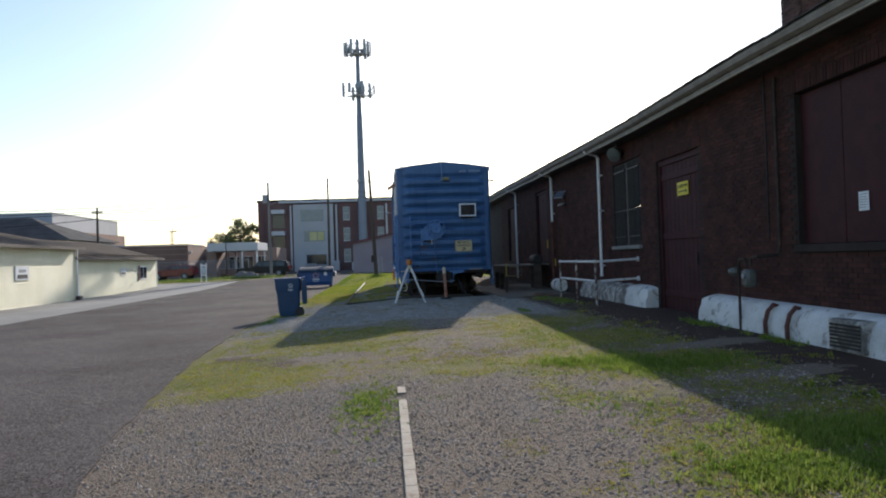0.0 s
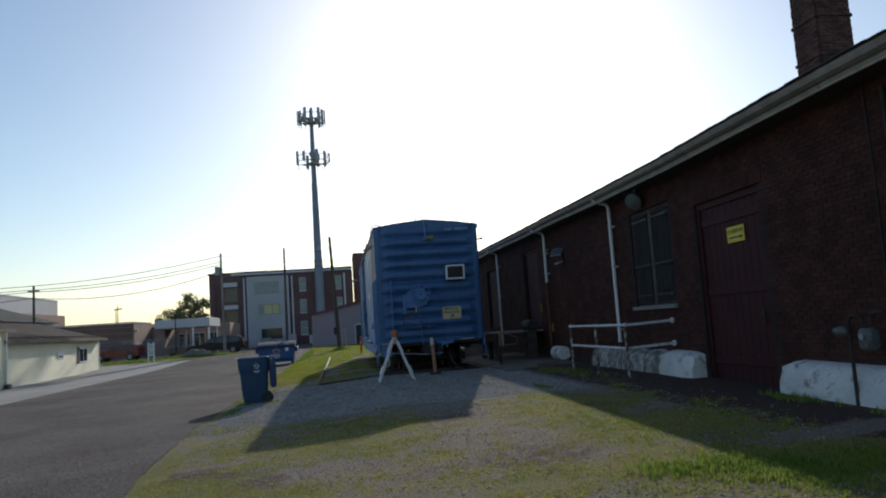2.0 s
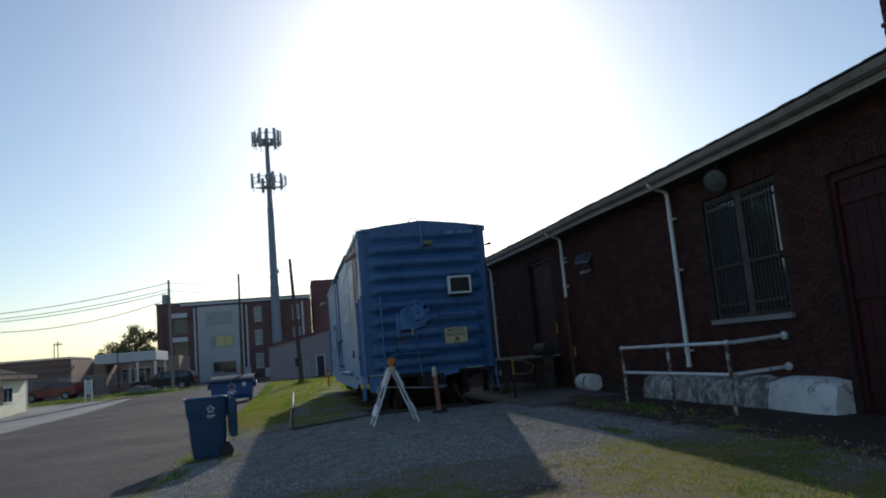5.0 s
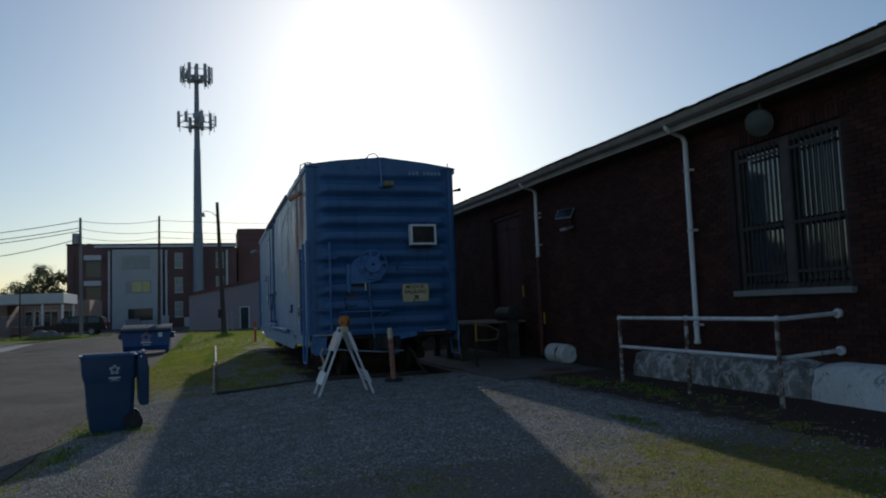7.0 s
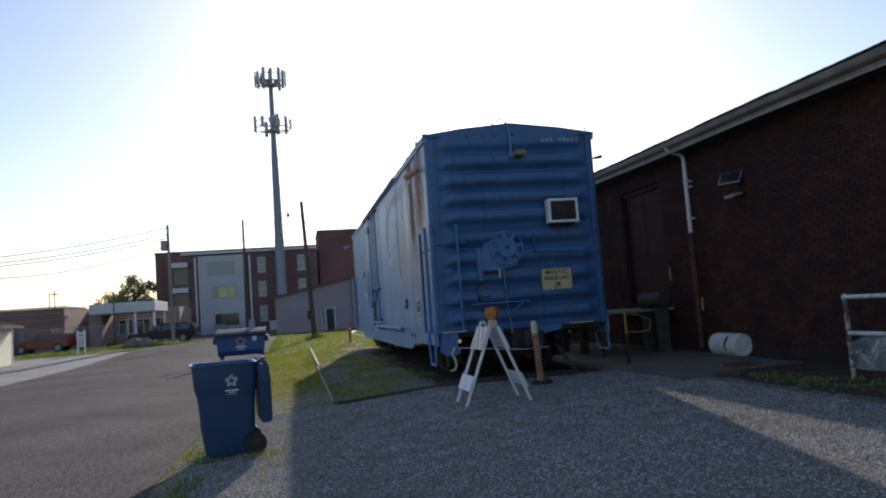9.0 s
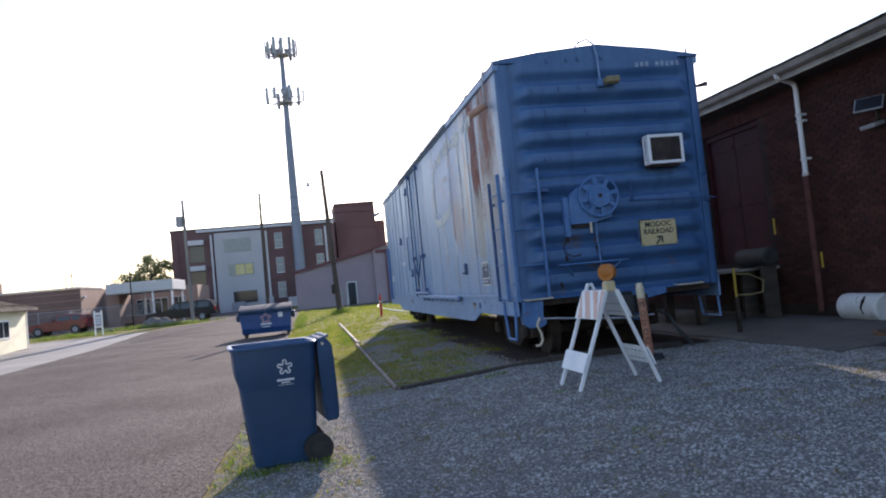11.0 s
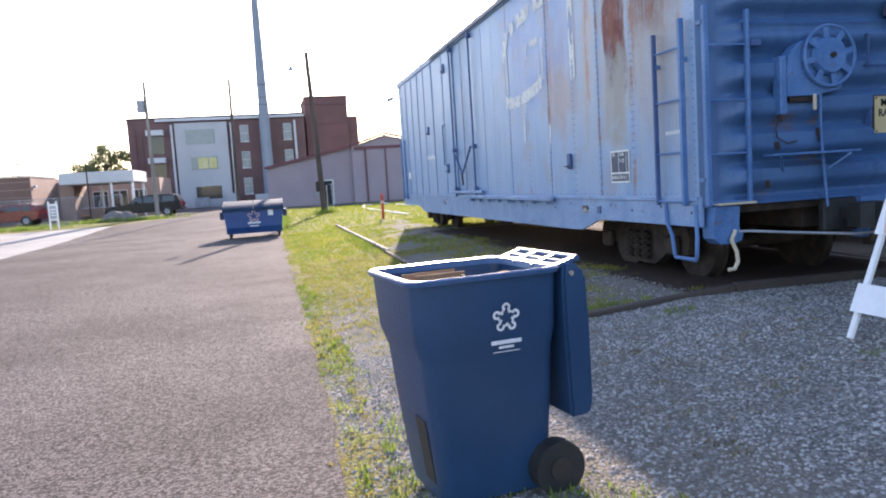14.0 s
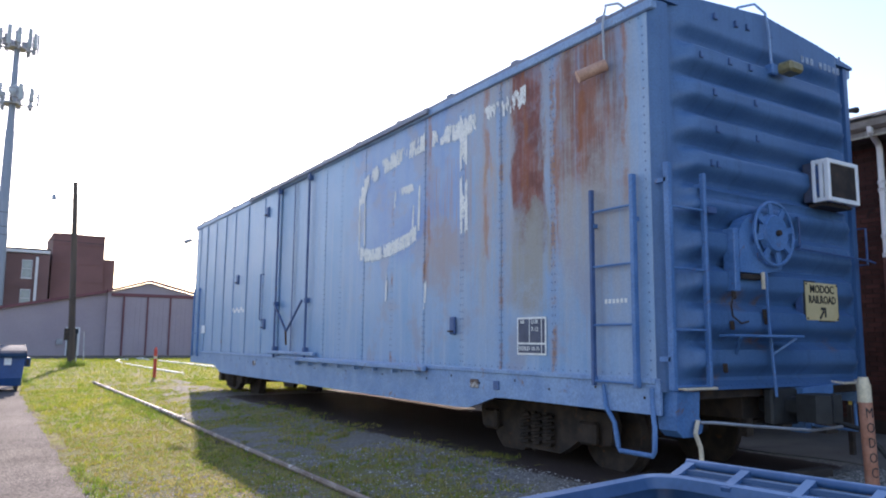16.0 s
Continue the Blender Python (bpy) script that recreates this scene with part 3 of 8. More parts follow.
    # primed tan below the oxide, blue kept along the two riveted seams, faint tan and violet smudges low down
    col = blend(nt, calc(nt, "MULTIPLY", patch(1.5, 2.2, 1.75, 2.75, 0.08, 0.3), ramp(nt, streak, 0.3, 0.6, 0.35, 0.75)), col, (0.25, 0.235, 0.2))
    for ys in (1.43, 2.33):
        kept = calc(nt, "MULTIPLY", ramp(nt, y, ys - 0.14, ys - 0.06), ramp(nt, y, ys + 0.06, ys + 0.14, 1, 0))
        col = blend(nt, calc(nt, "MULTIPLY", kept, ramp(nt, blotch, 0.35, 0.6, 0.75, 0.3)), col, (0.16, 0.295, 0.5))
    smudge = calc(nt, "MULTIPLY", ramp(nt, noise_at(nt, co, 1.7, 5, 0.6), 0.5, 0.62, 0.0, 0.6), calc(nt, "MULTIPLY", ramp(nt, y, 0.4, 1.2), ramp(nt, y, 6.0, 7.0, 1, 0)))
    col = blend(nt, smudge, col, (0.265, 0.27, 0.33))
    col = blend(nt, calc(nt, "MULTIPLY", patch(3.2, 3.95, 2.05, 2.75, 0.15, 0.3), 0.55), col, (0.29, 0.19, 0.16))
    # single rust runs below the eave
    for ys, low in ((1.35, 2.5), (0.97, 3.2), (0.42, 2.9), (3.93, 2.2), (2.62, 2.4), (1.9, 2.9)):
        run = calc(nt, "MULTIPLY", ramp(nt, y, ys - 0.07, ys - 0.01), ramp(nt, y, ys + 0.01, ys + 0.07, 1, 0))
        run = calc(nt, "MULTIPLY", run, ramp(nt, z, low - 0.5, low + 0.5))
        col = blend(nt, calc(nt, "MULTIPLY", run, ramp(nt, blotch, 0.36, 0.56, 0.15, 0.85)), col, (0.3, 0.115, 0.06))
    for ys in (1.43, 2.33, 4.04, 4.95):
        seam = calc(nt, "MULTIPLY", ramp(nt, y0, ys - 0.07, ys - 0.01), ramp(nt, y0, ys + 0.01, ys + 0.07, 1, 0))
        col = blend(nt, calc(nt, "MULTIPLY", seam, ramp(nt, blotch, 0.5, 0.62, 0.0, 0.8)), col, (0.27, 0.12, 0.065))
    thin = calc(nt, "MULTIPLY", calc(nt, "MULTIPLY", ramp(nt, y, 0.4, 0.8), ramp(nt, y, 3.4, 5.5, 1, 0)), ramp(nt, streak2, 0.58, 0.74))
    col = blend(nt, calc(nt, "MULTIPLY", thin, 0.3), col, (0.33, 0.16, 0.085))
    specks = noise_at(nt, co, 6.0, 8, 0.75)
    col = blend(nt, ramp(nt, specks, 0.68, 0.76), col, (0.28, 0.14, 0.08))
    col = tone(nt, col, ramp(nt, grain, 0.2, 0.8, 0.9, 1.1))
    nt.links.new(col, bsdf.inputs["Base Color"])
    bare = calc(nt, "MAXIMUM", bare1, bare2)
    nt.links.new(calc(nt, "ADD", ramp(nt, streak, 0.3, 0.7, 0.36, 0.52), calc(nt, "MULTIPLY", bare, 0.4)), bsdf.inputs["Roughness"])
    nt.links.new(calc(nt, "SUBTRACT", 0.5, calc(nt, "MULTIPLY", bare, 0.35)), bsdf.inputs["Specular IOR Level"])
    relief(nt, bsdf, calc(nt, "ADD", calc(nt, "MULTIPLY", big, 3.0), grain), 0.2, 0.006)
    return m


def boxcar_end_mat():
    """Deep blue paint with darker upright streaks, a few rust spots."""
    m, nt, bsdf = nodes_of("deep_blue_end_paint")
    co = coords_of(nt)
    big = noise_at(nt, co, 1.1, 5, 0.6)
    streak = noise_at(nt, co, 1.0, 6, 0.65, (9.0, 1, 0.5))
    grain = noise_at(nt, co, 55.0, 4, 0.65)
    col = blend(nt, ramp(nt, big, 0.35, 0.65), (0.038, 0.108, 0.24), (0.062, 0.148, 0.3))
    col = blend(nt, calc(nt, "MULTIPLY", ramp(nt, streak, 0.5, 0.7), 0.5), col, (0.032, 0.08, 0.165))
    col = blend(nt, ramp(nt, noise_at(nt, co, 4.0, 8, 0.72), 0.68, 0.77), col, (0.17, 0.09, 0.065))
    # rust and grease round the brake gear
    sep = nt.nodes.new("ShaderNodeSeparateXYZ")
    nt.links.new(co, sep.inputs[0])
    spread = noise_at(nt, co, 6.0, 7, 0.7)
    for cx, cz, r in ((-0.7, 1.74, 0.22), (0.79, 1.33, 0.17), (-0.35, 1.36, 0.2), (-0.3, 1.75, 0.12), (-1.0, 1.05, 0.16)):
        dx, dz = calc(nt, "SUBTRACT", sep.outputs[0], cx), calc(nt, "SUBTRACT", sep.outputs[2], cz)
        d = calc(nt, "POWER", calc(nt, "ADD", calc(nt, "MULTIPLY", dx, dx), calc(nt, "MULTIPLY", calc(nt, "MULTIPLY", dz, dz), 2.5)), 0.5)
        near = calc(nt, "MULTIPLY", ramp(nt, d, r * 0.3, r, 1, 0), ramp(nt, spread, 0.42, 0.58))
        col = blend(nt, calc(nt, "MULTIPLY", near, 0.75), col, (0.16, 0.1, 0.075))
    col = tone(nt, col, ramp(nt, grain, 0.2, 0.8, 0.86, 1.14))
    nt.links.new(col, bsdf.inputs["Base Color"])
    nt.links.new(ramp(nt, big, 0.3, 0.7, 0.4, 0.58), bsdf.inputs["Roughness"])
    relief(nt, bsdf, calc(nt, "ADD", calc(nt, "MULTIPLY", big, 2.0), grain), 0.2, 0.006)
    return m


SIDE_PAINT = boxcar_side_mat()
END_PAINT = boxcar_end_mat()

# ---- ground, road, pavements ----


def smooth01(v, lo, hi):
    t = min(1.0, max(0.0, (v - lo) / (hi - lo)))
    return t * t * (3 - 2 * t)


def road_edge(y):
    """The ragged right-hand edge of the asphalt."""
    return float(np.interp(y, [-40, -19.6, -17.6, -12, -7.3, 0, 40], [-3.2, -4.35, -4.8, -5.46, -5.68, -5.6, -5.45])) + 0.07 * noise.noise((0.0, y * 1.7, 3.0)) + 0.04 * noise.noise((0.0, y * 6.0, 9.0))


# patches of grass on the near gravel: centre, half widths, thickness
CLUMPS = [(-2.2, -17.3, 0.3, 1.2, 0.5), (1.15, -15.8, 0.6, 0.9, 0.5), (0.4, -15.5, 0.5, 0.35, 0.35), (0.75, -20.3, 0.6, 0.5, 0.35), (1.5, -19.6, 0.7, 0.5, 0.3), (2.0, -15.8, 0.6, 0.8, 0.45), (-4.3, -14.0, 0.9, 1.6, 0.25), (-2.6, -12.6, 1.2, 0.6, 0.25), (2.4, -17.2, 0.9, 0.35, -0.5), (2.9, -14.8, 0.9, 0.4, -0.4), (-0.6, -14.4, 0.9, 0.3, -0.3), (-3.0, -13.4, 0.7, 0.35, -0.3)]


def grass_amount(x, y):
    d = x - road_edge(y)
    verge = 0.95 * (1 - smooth01(d, 0.15, 0.5)) * (1 - 0.85 * smooth01(-y, 13.5, 16.0))
    if x < -5.4:
        return 0.9 if y > 30 else 0.6
    if y > 20:
        return 0.92
    if y > 0.25:
        if x < -3.5:
            return max(verge, 0.48 + 0.42 * smooth01(y, 1.8, 6.5))
        if x < -1.2:
            return 0.55 - 0.22 * smooth01(x, -2.5, -1.6) + 0.4 * noise.noise((x * 0.8, y * 0.5, 8.0))
        return 0.1 + 0.75 * smooth01(y, 12.5, 15.5) if x < 1.7 else 0.25
    # gravel in front of the boxcar, then irregular patches of grass in brown gravel
    if x < -4.3:
        front = 0.38
    elif x < 1.6:
        front = 0.13
    else:
        front = 0.13 + 0.3 * smooth01(x, 2.1, 2.5) - 0.26 * smooth01(x, 2.6, 3.3)
    n1 = noise.noise((x * 0.55, y * 0.5, 6.0))
    n2 = noise.noise((x * 1.7, y * 1.5, 2.0))
    near = 0.53 + 0.36 * n1 + 0.25 * n2
    # bare gravel where cars turn in, thin brown grass beside the wall, lush clumps at the edge of the shade
    bare = smooth01(-y + 0.5 * n2, 15.9, 16.8) * (1 - smooth01(x + 0.35 * n2, -0.9, 0.3))
    near -= 0.46 * bare
    near += 0.1 * smooth01(x, -1.0, 0.8) * (1 - smooth01(x, 1.6, 2.4))
    for cx, cy, rx, ry, up in CLUMPS:
        near += up * math.exp(-((x - cx) / rx) ** 2 - ((y - cy) / ry) ** 2)
    near -= 0.35 * smooth01(x, 2.3, 3.1)
    k = smooth01(-y + 0.8 * noise.noise((x * 0.7, y * 0.7, 3.0)), 7.0, 9.8)
    return max(front + (near - front) * k, verge)


def dirt_amount(x, y):
    if x <= 1.8 and y < -6:
        return 0.12 + smooth01(-y, 8.0, 10.5) * (0.3 + 0.3 * noise.noise((x * 0.6, y * 0.6, 11.0))) * (1 - 0.8 * smooth01(-y, 15.5, 17.0) * (1 - smooth01(x, -1.2, 0.0)))
    if x > 1.8 and y < 20:
        pale = math.exp(-((x - 2.5) / 0.9) ** 2 - ((y + 17.2) / 0.45) ** 2) + math.exp(-((x - 3.0) / 0.8) ** 2 - ((y + 14.8) / 0.5) ** 2) if y < -12 else 0.0
        return 0.3 + 0.6 * smooth01(x, 1.9, 2.7) - 0.7 * pale
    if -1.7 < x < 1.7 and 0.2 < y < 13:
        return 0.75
    if -3.5 < x <= -1.7 and y > 0.2:
        return 0.3 + 0.35 * noise.noise((x * 0.7, y * 0.6, 13.0))
    if x <= -3.5 and y > 0.2:
        return 0.3 + 0.35 * smooth01(y, 2.0, 6.0)
    return 0.12


def ground_sheet():
    xs = sorted(set([round(v, 3) for v in np.arange(-20, 10.01, 0.25)] + GX[1:-1] + [-1500, -600, -250, -120, -60, -40, -30, -25, 14, 20, 30, 45, 70, 130, 300, 700, 1500]))
    ys = sorted(set([round(v, 3) for v in np.arange(-32, 46.01, 0.3)] + [-1500, -600, -250, -120, -70, -45, -37, 50, 55, 60, 70, 85, 110, 160, 260, 500, 1000, 1800]))
    verts = [(x, y, gz(x, y)) for y in ys for x in xs]
    n = len(xs)
    faces = [(j * n + i, j * n + i + 1, (j + 1) * n + i + 1, (j + 1) * n + i) for j in range(len(ys) - 1) for i in range(n - 1)]
    ob = raw("ground", verts, faces, GROUND)
    at = ob.data.color_attributes.new("cover", "FLOAT_COLOR", "POINT")
    at.data.foreach_set("color", [c for x, y, z in verts for c in (grass_amount(x, y), dirt_amount(x, y), max(0.85 * smooth01(-y, 7.5, 12.0), 0.7 * smooth01(y, 1.0, 4.0) * (1 - smooth01(x, -3.6, -3.3))), 1.0)])
    return tagged(ob, "uneven ground of gravel, dirt and patchy yellow-green grass", "ground", kind="structure")


def sheet(name, xa, xb, y0, y1, step, lift, material, label, category, across=14):
    """A thin pavement laid on the ground between the edges xa(y) and xb(y)."""
    ys = list(np.arange(y0, y1, step)) + [y1]
    top, low = [], []
    for y in ys:
        a, b = xa(y), xb(y)
        for k in range(across + 1):
            x = a + (b - a) * k / across
            top.append((x, y, gz(x, y) + lift))
    n = across + 1
    faces = [(j * n + i, j * n + i + 1, (j + 1) * n + i + 1, (j + 1) * n + i) for j in range(len(ys) - 1) for i in range(across)]
    verts = top + [(x, y, z - lift - 0.05) for x, y, z in top]
    o = len(top)
    rim = [j * n for j in range(len(ys))], [j * n + across for j in range(len(ys))], list(range(n)), [(len(ys) - 1) * n + i for i in range(n)]
    for line in rim:
        for p, q in zip(line, line[1:]):
            faces.append((p, q, q + o, p + o))
    return tagged(raw(name, verts, faces, material), label, category, kind="structure")


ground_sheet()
sheet("road", lambda y: -14.6 + 0.05 * noise.noise((1, y * 0.8, 0)) + 3.4 * smooth01(y, 38.0, 46.0), road_edge, -34, 46, 0.4, 0.012, ASPHALT, "worn grey asphalt lane with a ragged grassy edge", "road", 24)
sheet("cross_street", lambda y: -12.0 - 1.2 * max(0.0, 48.0 - y), lambda y: 60.0, 46.02, 53.2, 1.0, 0.008, ASPHALT, "grey asphalt cross street in front of the buildings", "road", 40)
sheet("parking_lot", lambda y: -70.0, lambda y: -6.5, 53.25, 84.5, 2.0, 0.008, ASPHALT, "grey asphalt parking lot beside the school", "parking lot", 20)
sheet("parking_bay", lambda y: -70.0, lambda y: -12.05, 48.05, 53.2, 1.0, 0.008, ASPHALT, "grey asphalt parking bays behind the grass verge", "parking lot", 20)
sheet("pavement", lambda y: -17.4, lambda y: -14.62, -34, 38.0, 0.6, 0.02, CONCRETE, "pale concrete apron along the road", "pavement", 6)
sheet("pavement_yard", lambda y: -40.0, lambda y: -17.42, -34.0, 38.0, 0.8, 0.014, CONCRETE, "pale concrete yard round the cream building", "pavement", 8)
sheet("pavement_pad", lambda y: 1.75 + 0.12 * noise.noise((y, 0, 0)), lambda y: 4.08 - 0.25 * smooth01(-y, 0.4, 1.6), -2.3, 6.5, 0.3, 0.018, PAD, "stained concrete pad between boxcar and brick depot", "pavement", 8)

# ---- brick depot ----
WX = 4.10          # face of the depot's wall
Y0, Y1 = -34.0, 18.0


def eave(y):
    """Height of the gutter's top along the depot."""
    return float(np.interp(y, [-24, -16.6, -14, -9, -5, -1.7, 2.3, 9], [4.31, 4.33, 4.35, 4.31, 4.34, 4.4, 4.43, 4.53]))


OPENINGS = [(-11.3, -9.12, 0.0, 3.36), (-8.02, -5.98, 1.52, 3.66), (-18.6, -14.72, 1.36, 3.62), (2.2, 4.15, 1.12, 3.86), (-24.5, -22.3, 0.0, 3.3), (9.0, 11.0, 1.1, 3.7)]


def depot_wall():
    bm = B()
    cuts = sorted({*[float(v) for v in np.arange(Y0, Y1 + 0.1, 1.0)], *[v for o in OPENINGS for v in o[:2]]})
    for a, b in zip(cuts, cuts[1:]):
        hole = [o for o in OPENINGS if o[0] <= a + 1e-6 and o[1] >= b - 1e-6]
        top = eave(a) + 0.08
        if hole:
            z0, z1 = hole[0][2:]
            if z0 > 0:
                box(bm, WX + 0.006, WX + 0.4, a, b, -0.5, z0)
            box(bm, WX + 0.006, WX + 0.4, a, b, z1, top)
        else:
            box(bm, WX + 0.006, WX + 0.4, a, b, -0.5, top)
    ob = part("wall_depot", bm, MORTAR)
    return tagged(ob, "long dark red brick wall of an old depot", "wall", kind="structure")


wall = depot_wall()
bm = B()
box(bm, 12.6, 13.0, Y0, Y1, -0.5, 4.0)
box(bm, WX + 0.41, 12.59, Y1 - 0.4, Y1, -0.5, 4.7)
box(bm, WX + 0.41, 12.59, Y0, Y0 + 0.4, -0.5, 4.0)
tagged(part("wall_depot_back", bm, MORTAR), "plain brick back and end walls of the depot", "wall", kind="structure")


def depot_roof():
    bm = B()
    ys = list(np.arange(Y0, Y1 + 0.01, 1.0))
    prof = [(3.52, 0.0), (8.55, 1.6), (13.6, 0.0)]
    for k in range(len(ys) - 1):
        for (xa, za), (xb, zb) in zip(prof, prof[1:]):
            v = []
            for y in (ys[k], ys[k + 1]):
                v.append([bm.verts.new((x, y, eave(y) + 0.03 + z)) for x, z in ((xa, za), (xb, zb))])
            w = [[bm.verts.new(p.co + Vector((0, 0, -0.05))) for p in r] for r in v]
            bm.faces.new((v[0][0], v[0][1], v[1][1], v[1][0]))
            bm.faces.new((w[0][0], w[1][0], w[1][1], w[0][1]))
            bm.faces.new((v[0][0], v[1][0], w[1][0], w[0][0]))
            bm.faces.new((v[0][1], w[0][1], w[1][1], v[1][1]))
    bmesh.ops.remove_doubles(bm, verts=bm.verts[:], dist=0.001)
    ob = part("roof_depot", bm, SHINGLE)
    tagged(ob, "shallow dark shingle roof with a slightly wavy edge", "roof", kind="structure")
    # lowest courses of shingles, each with its own tilt
    rnd = random.Random(5)
    vs, fs = [], []
    for row in range(5):
        y = Y0 + (row % 2) * 0.15
        while y < Y1 - 0.4:
            w = 0.31
            x = 3.46 + row * 0.14
            z = eave(y) + 0.035 + (x - 3.52) * 0.3181
            j = rnd.uniform(0.004, 0.022)
            o = len(vs)
            xb = x + 0.26
            zb = z + 0.26 * 0.3181
            d = rnd.uniform(-0.012, 0.012)
            for yy in (y, y + w - 0.012):
                vs += [(x + d, yy, z + j), (xb, yy, zb + 0.006), (x + d, yy, z + j - 0.012), (xb, yy, zb - 0.006)]
            fs += [(o, o + 1, o + 5, o + 4), (o + 2, o + 6, o + 7, o + 3), (o, o + 4, o + 6, o + 2), (o, o + 2, o + 3, o + 1), (o + 4, o + 5, o + 7, o + 6)]
            y += w
    sh = raw("shingle_courses", vs, fs, SHINGLE, ob)
    tagged(sh, kind="stuff")
    return ob


depot_roof()


def run_along(name, section, material, label, category, step=1.0, y0=Y0, y1=Y1):
    """A moulding of (x, dz) pulled along the eave."""
    bm = B()
    ys = list(np.arange(y0, y1 + 0.01, step))
    loft(bm, [[(x, y, eave(y) + dz) for x, dz in section] for y in ys])
    return tagged(part(name, bm, material), label, category, kind="structure")


run_along("fascia", [(3.64, -0.02), (3.68, -0.02), (3.68, -0.185), (3.64, -0.185)], TRIM, "weathered grey-white fascia board under the eave", "trim")
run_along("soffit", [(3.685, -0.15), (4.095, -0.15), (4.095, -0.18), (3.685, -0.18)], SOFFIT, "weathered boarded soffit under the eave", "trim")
GUT = [(3.635, 0.0), (3.635, -0.12), (3.60, -0.125), (3.535, -0.09), (3.51, -0.03), (3.51, 0.0), (3.52, 0.0), (3.52, -0.028), (3.54, -0.08), (3.6, -0.113), (3.625, -0.11), (3.625, 0.0)]
run_along("trim_eave_bead", [(3.65, -0.186), (3.69, -0.186), (3.69, -0.21), (3.65, -0.21)], EDGE_CREAM, "thin cream bead under the fascia", "trim")
run_along("gutter", GUT, TRIM, "grey-white metal gutter along the depot eave", "gutter")


def downspout(y, low):
    t = thing("downspout", pose(0, y, 0), "white metal downspout strapped to the brick wall", "downspout", "downspouts on the depot")
    e = eave(y)
    bm = B()
    tube(bm, [(3.57, -0.1, e - 0.08), (3.59, -0.09, e - 0.14), (3.66, -0.07, e - 0.17), (3.88, -0.01, e - 0.21), (3.97, 0.0, e - 0.25), (4.0, 0.0, e - 0.33), (4.0, 0.0, 3.0), (4.0, 0.0, low)], 0.042, 12)
    part("pipe", bm, WHITE, t, smooth=True)
    for z in (e - 0.8, (e + low) / 2, low + 0.25):
        if z > low:
            bm = B()
            cyl(bm, (4.0, 0, z - 0.02), (4.0, 0, z + 0.02), 0.056, n=12)
            box(bm, 4.02, 4.1, -0.07, 0.07, z - 0.02, z + 0.02)
            part("strap", bm, WHITE_WORN, t)
    bm = B()
    cyl(bm, (4.0, 0, low - 0.05), (4.0, 0, low + 0.01), 0.054, n=12)
    part("collar", bm, WHITE_WORN, t)
    return t


downspout(-5.02, 0.75)
d2 = downspout(0.9, 2.6)
bm = B()
tube(bm, [(4.0, 0, 2.56), (4.0, 0, 0.2)], 0.052, 12)
part("lower_pipe", bm, OLD_PIPE, d2, "dark red-brown lower length of the downspout", True)
downspout(-19.5, 0.5)
downspout(8.2, 0.4)


def chimney():
    t = thing("chimney", pose(9.85, -5.8, 0), "tall square sooty brick chimney on the roof", "chimney")
    bm = B()
    rnd = random.Random(3)
    z = 5.4
    r = 0
    while z < 12.6:
        a = 0.44 + (0.03 if r % 14 == 0 else 0) + rnd.uniform(-0.004, 0.004)
        for k in range(5):
            for s in (-1, 1):
                o = (r % 2) * 0.09
                u0 = max(-a, -a + k * 0.2 - o)
                u1 = min(a, u0 + 0.188) if k < 4 else a
                if u1 - u0 < 0.03:
                    continue
                j = rnd.uniform(0, 0.012)
                box(bm, u0, u1, s * a - 0.05 + j * s, s * a + 0.05 + j * s, z, z + 0.062)
                box(bm, s * a - 0.05 + j * s, s * a + 0.05 + j * s, u0, u1, z, z + 0.062)
        z += 0.072
        r += 1
    part("brickwork", bm, CHIMNEY_BRICK, t)
    bm = B()
    box(bm, -0.43, 0.43, -0.43, 0.43, 4.6, 12.6)
    part("core", bm, MORTAR, t)
    bm = B()
    box(bm, -0.56, 0.56, -0.56, 0.56, 12.6, 12.75, 0.02)
    part("cap", bm, CONCRETE, t)


chimney()


def plinth(y0, y1, name, label, bite=0.0, coat=None):
    """A sloped whitewashed kerb at the foot of the wall, worn at the ends."""
    bm = B()
    rings = []
    for k in range(int((y1 - y0) / 0.25) + 1):
        y = y0 + (y1 - y0) * k / int((y1 - y0) / 0.25)
        g = gz(3.9, y)
        n = 0.025 * noise.noise((y * 2.1, 1.0, 4.0))
        end = min(y - y0, y1 - y)
        sh = 0.06 * (1 - smooth01(end, 0.0, 0.25)) + bite * 0.12 * max(0, noise.noise((y * 1.3, 7.0, 0.0)))
        rings.append([(3.72 + sh, y, g - 0.1), (3.73 + sh + n, y, g + 0.16), (3.78 + sh + n, y, g + 0.34 - sh), (3.86 + n, y, g + 0.44 - sh), (3.97, y, g + 0.47 - sh), (4.099, y, g + 0.48 - sh * 0.6), (4.099, y, g - 0.1)])
    loft(bm, rings)
    return tagged(part(name, bm, coat or PLINTH, None, "", True), label, "plinth", kind="structure")


plinth(-30.0, -11.8, "trim_plinth_1", "whitewashed sloping kerb at the foot of the brick wall")
plinth(-9.0, -7.55, "trim_plinth_2", "chipped whitewashed kerb at the wall", 0.6)
plinth(-7.53, -3.4, "trim_plinth_3", "grimy broken grey kerb with traces of whitewash", 1.0, GRIMY)


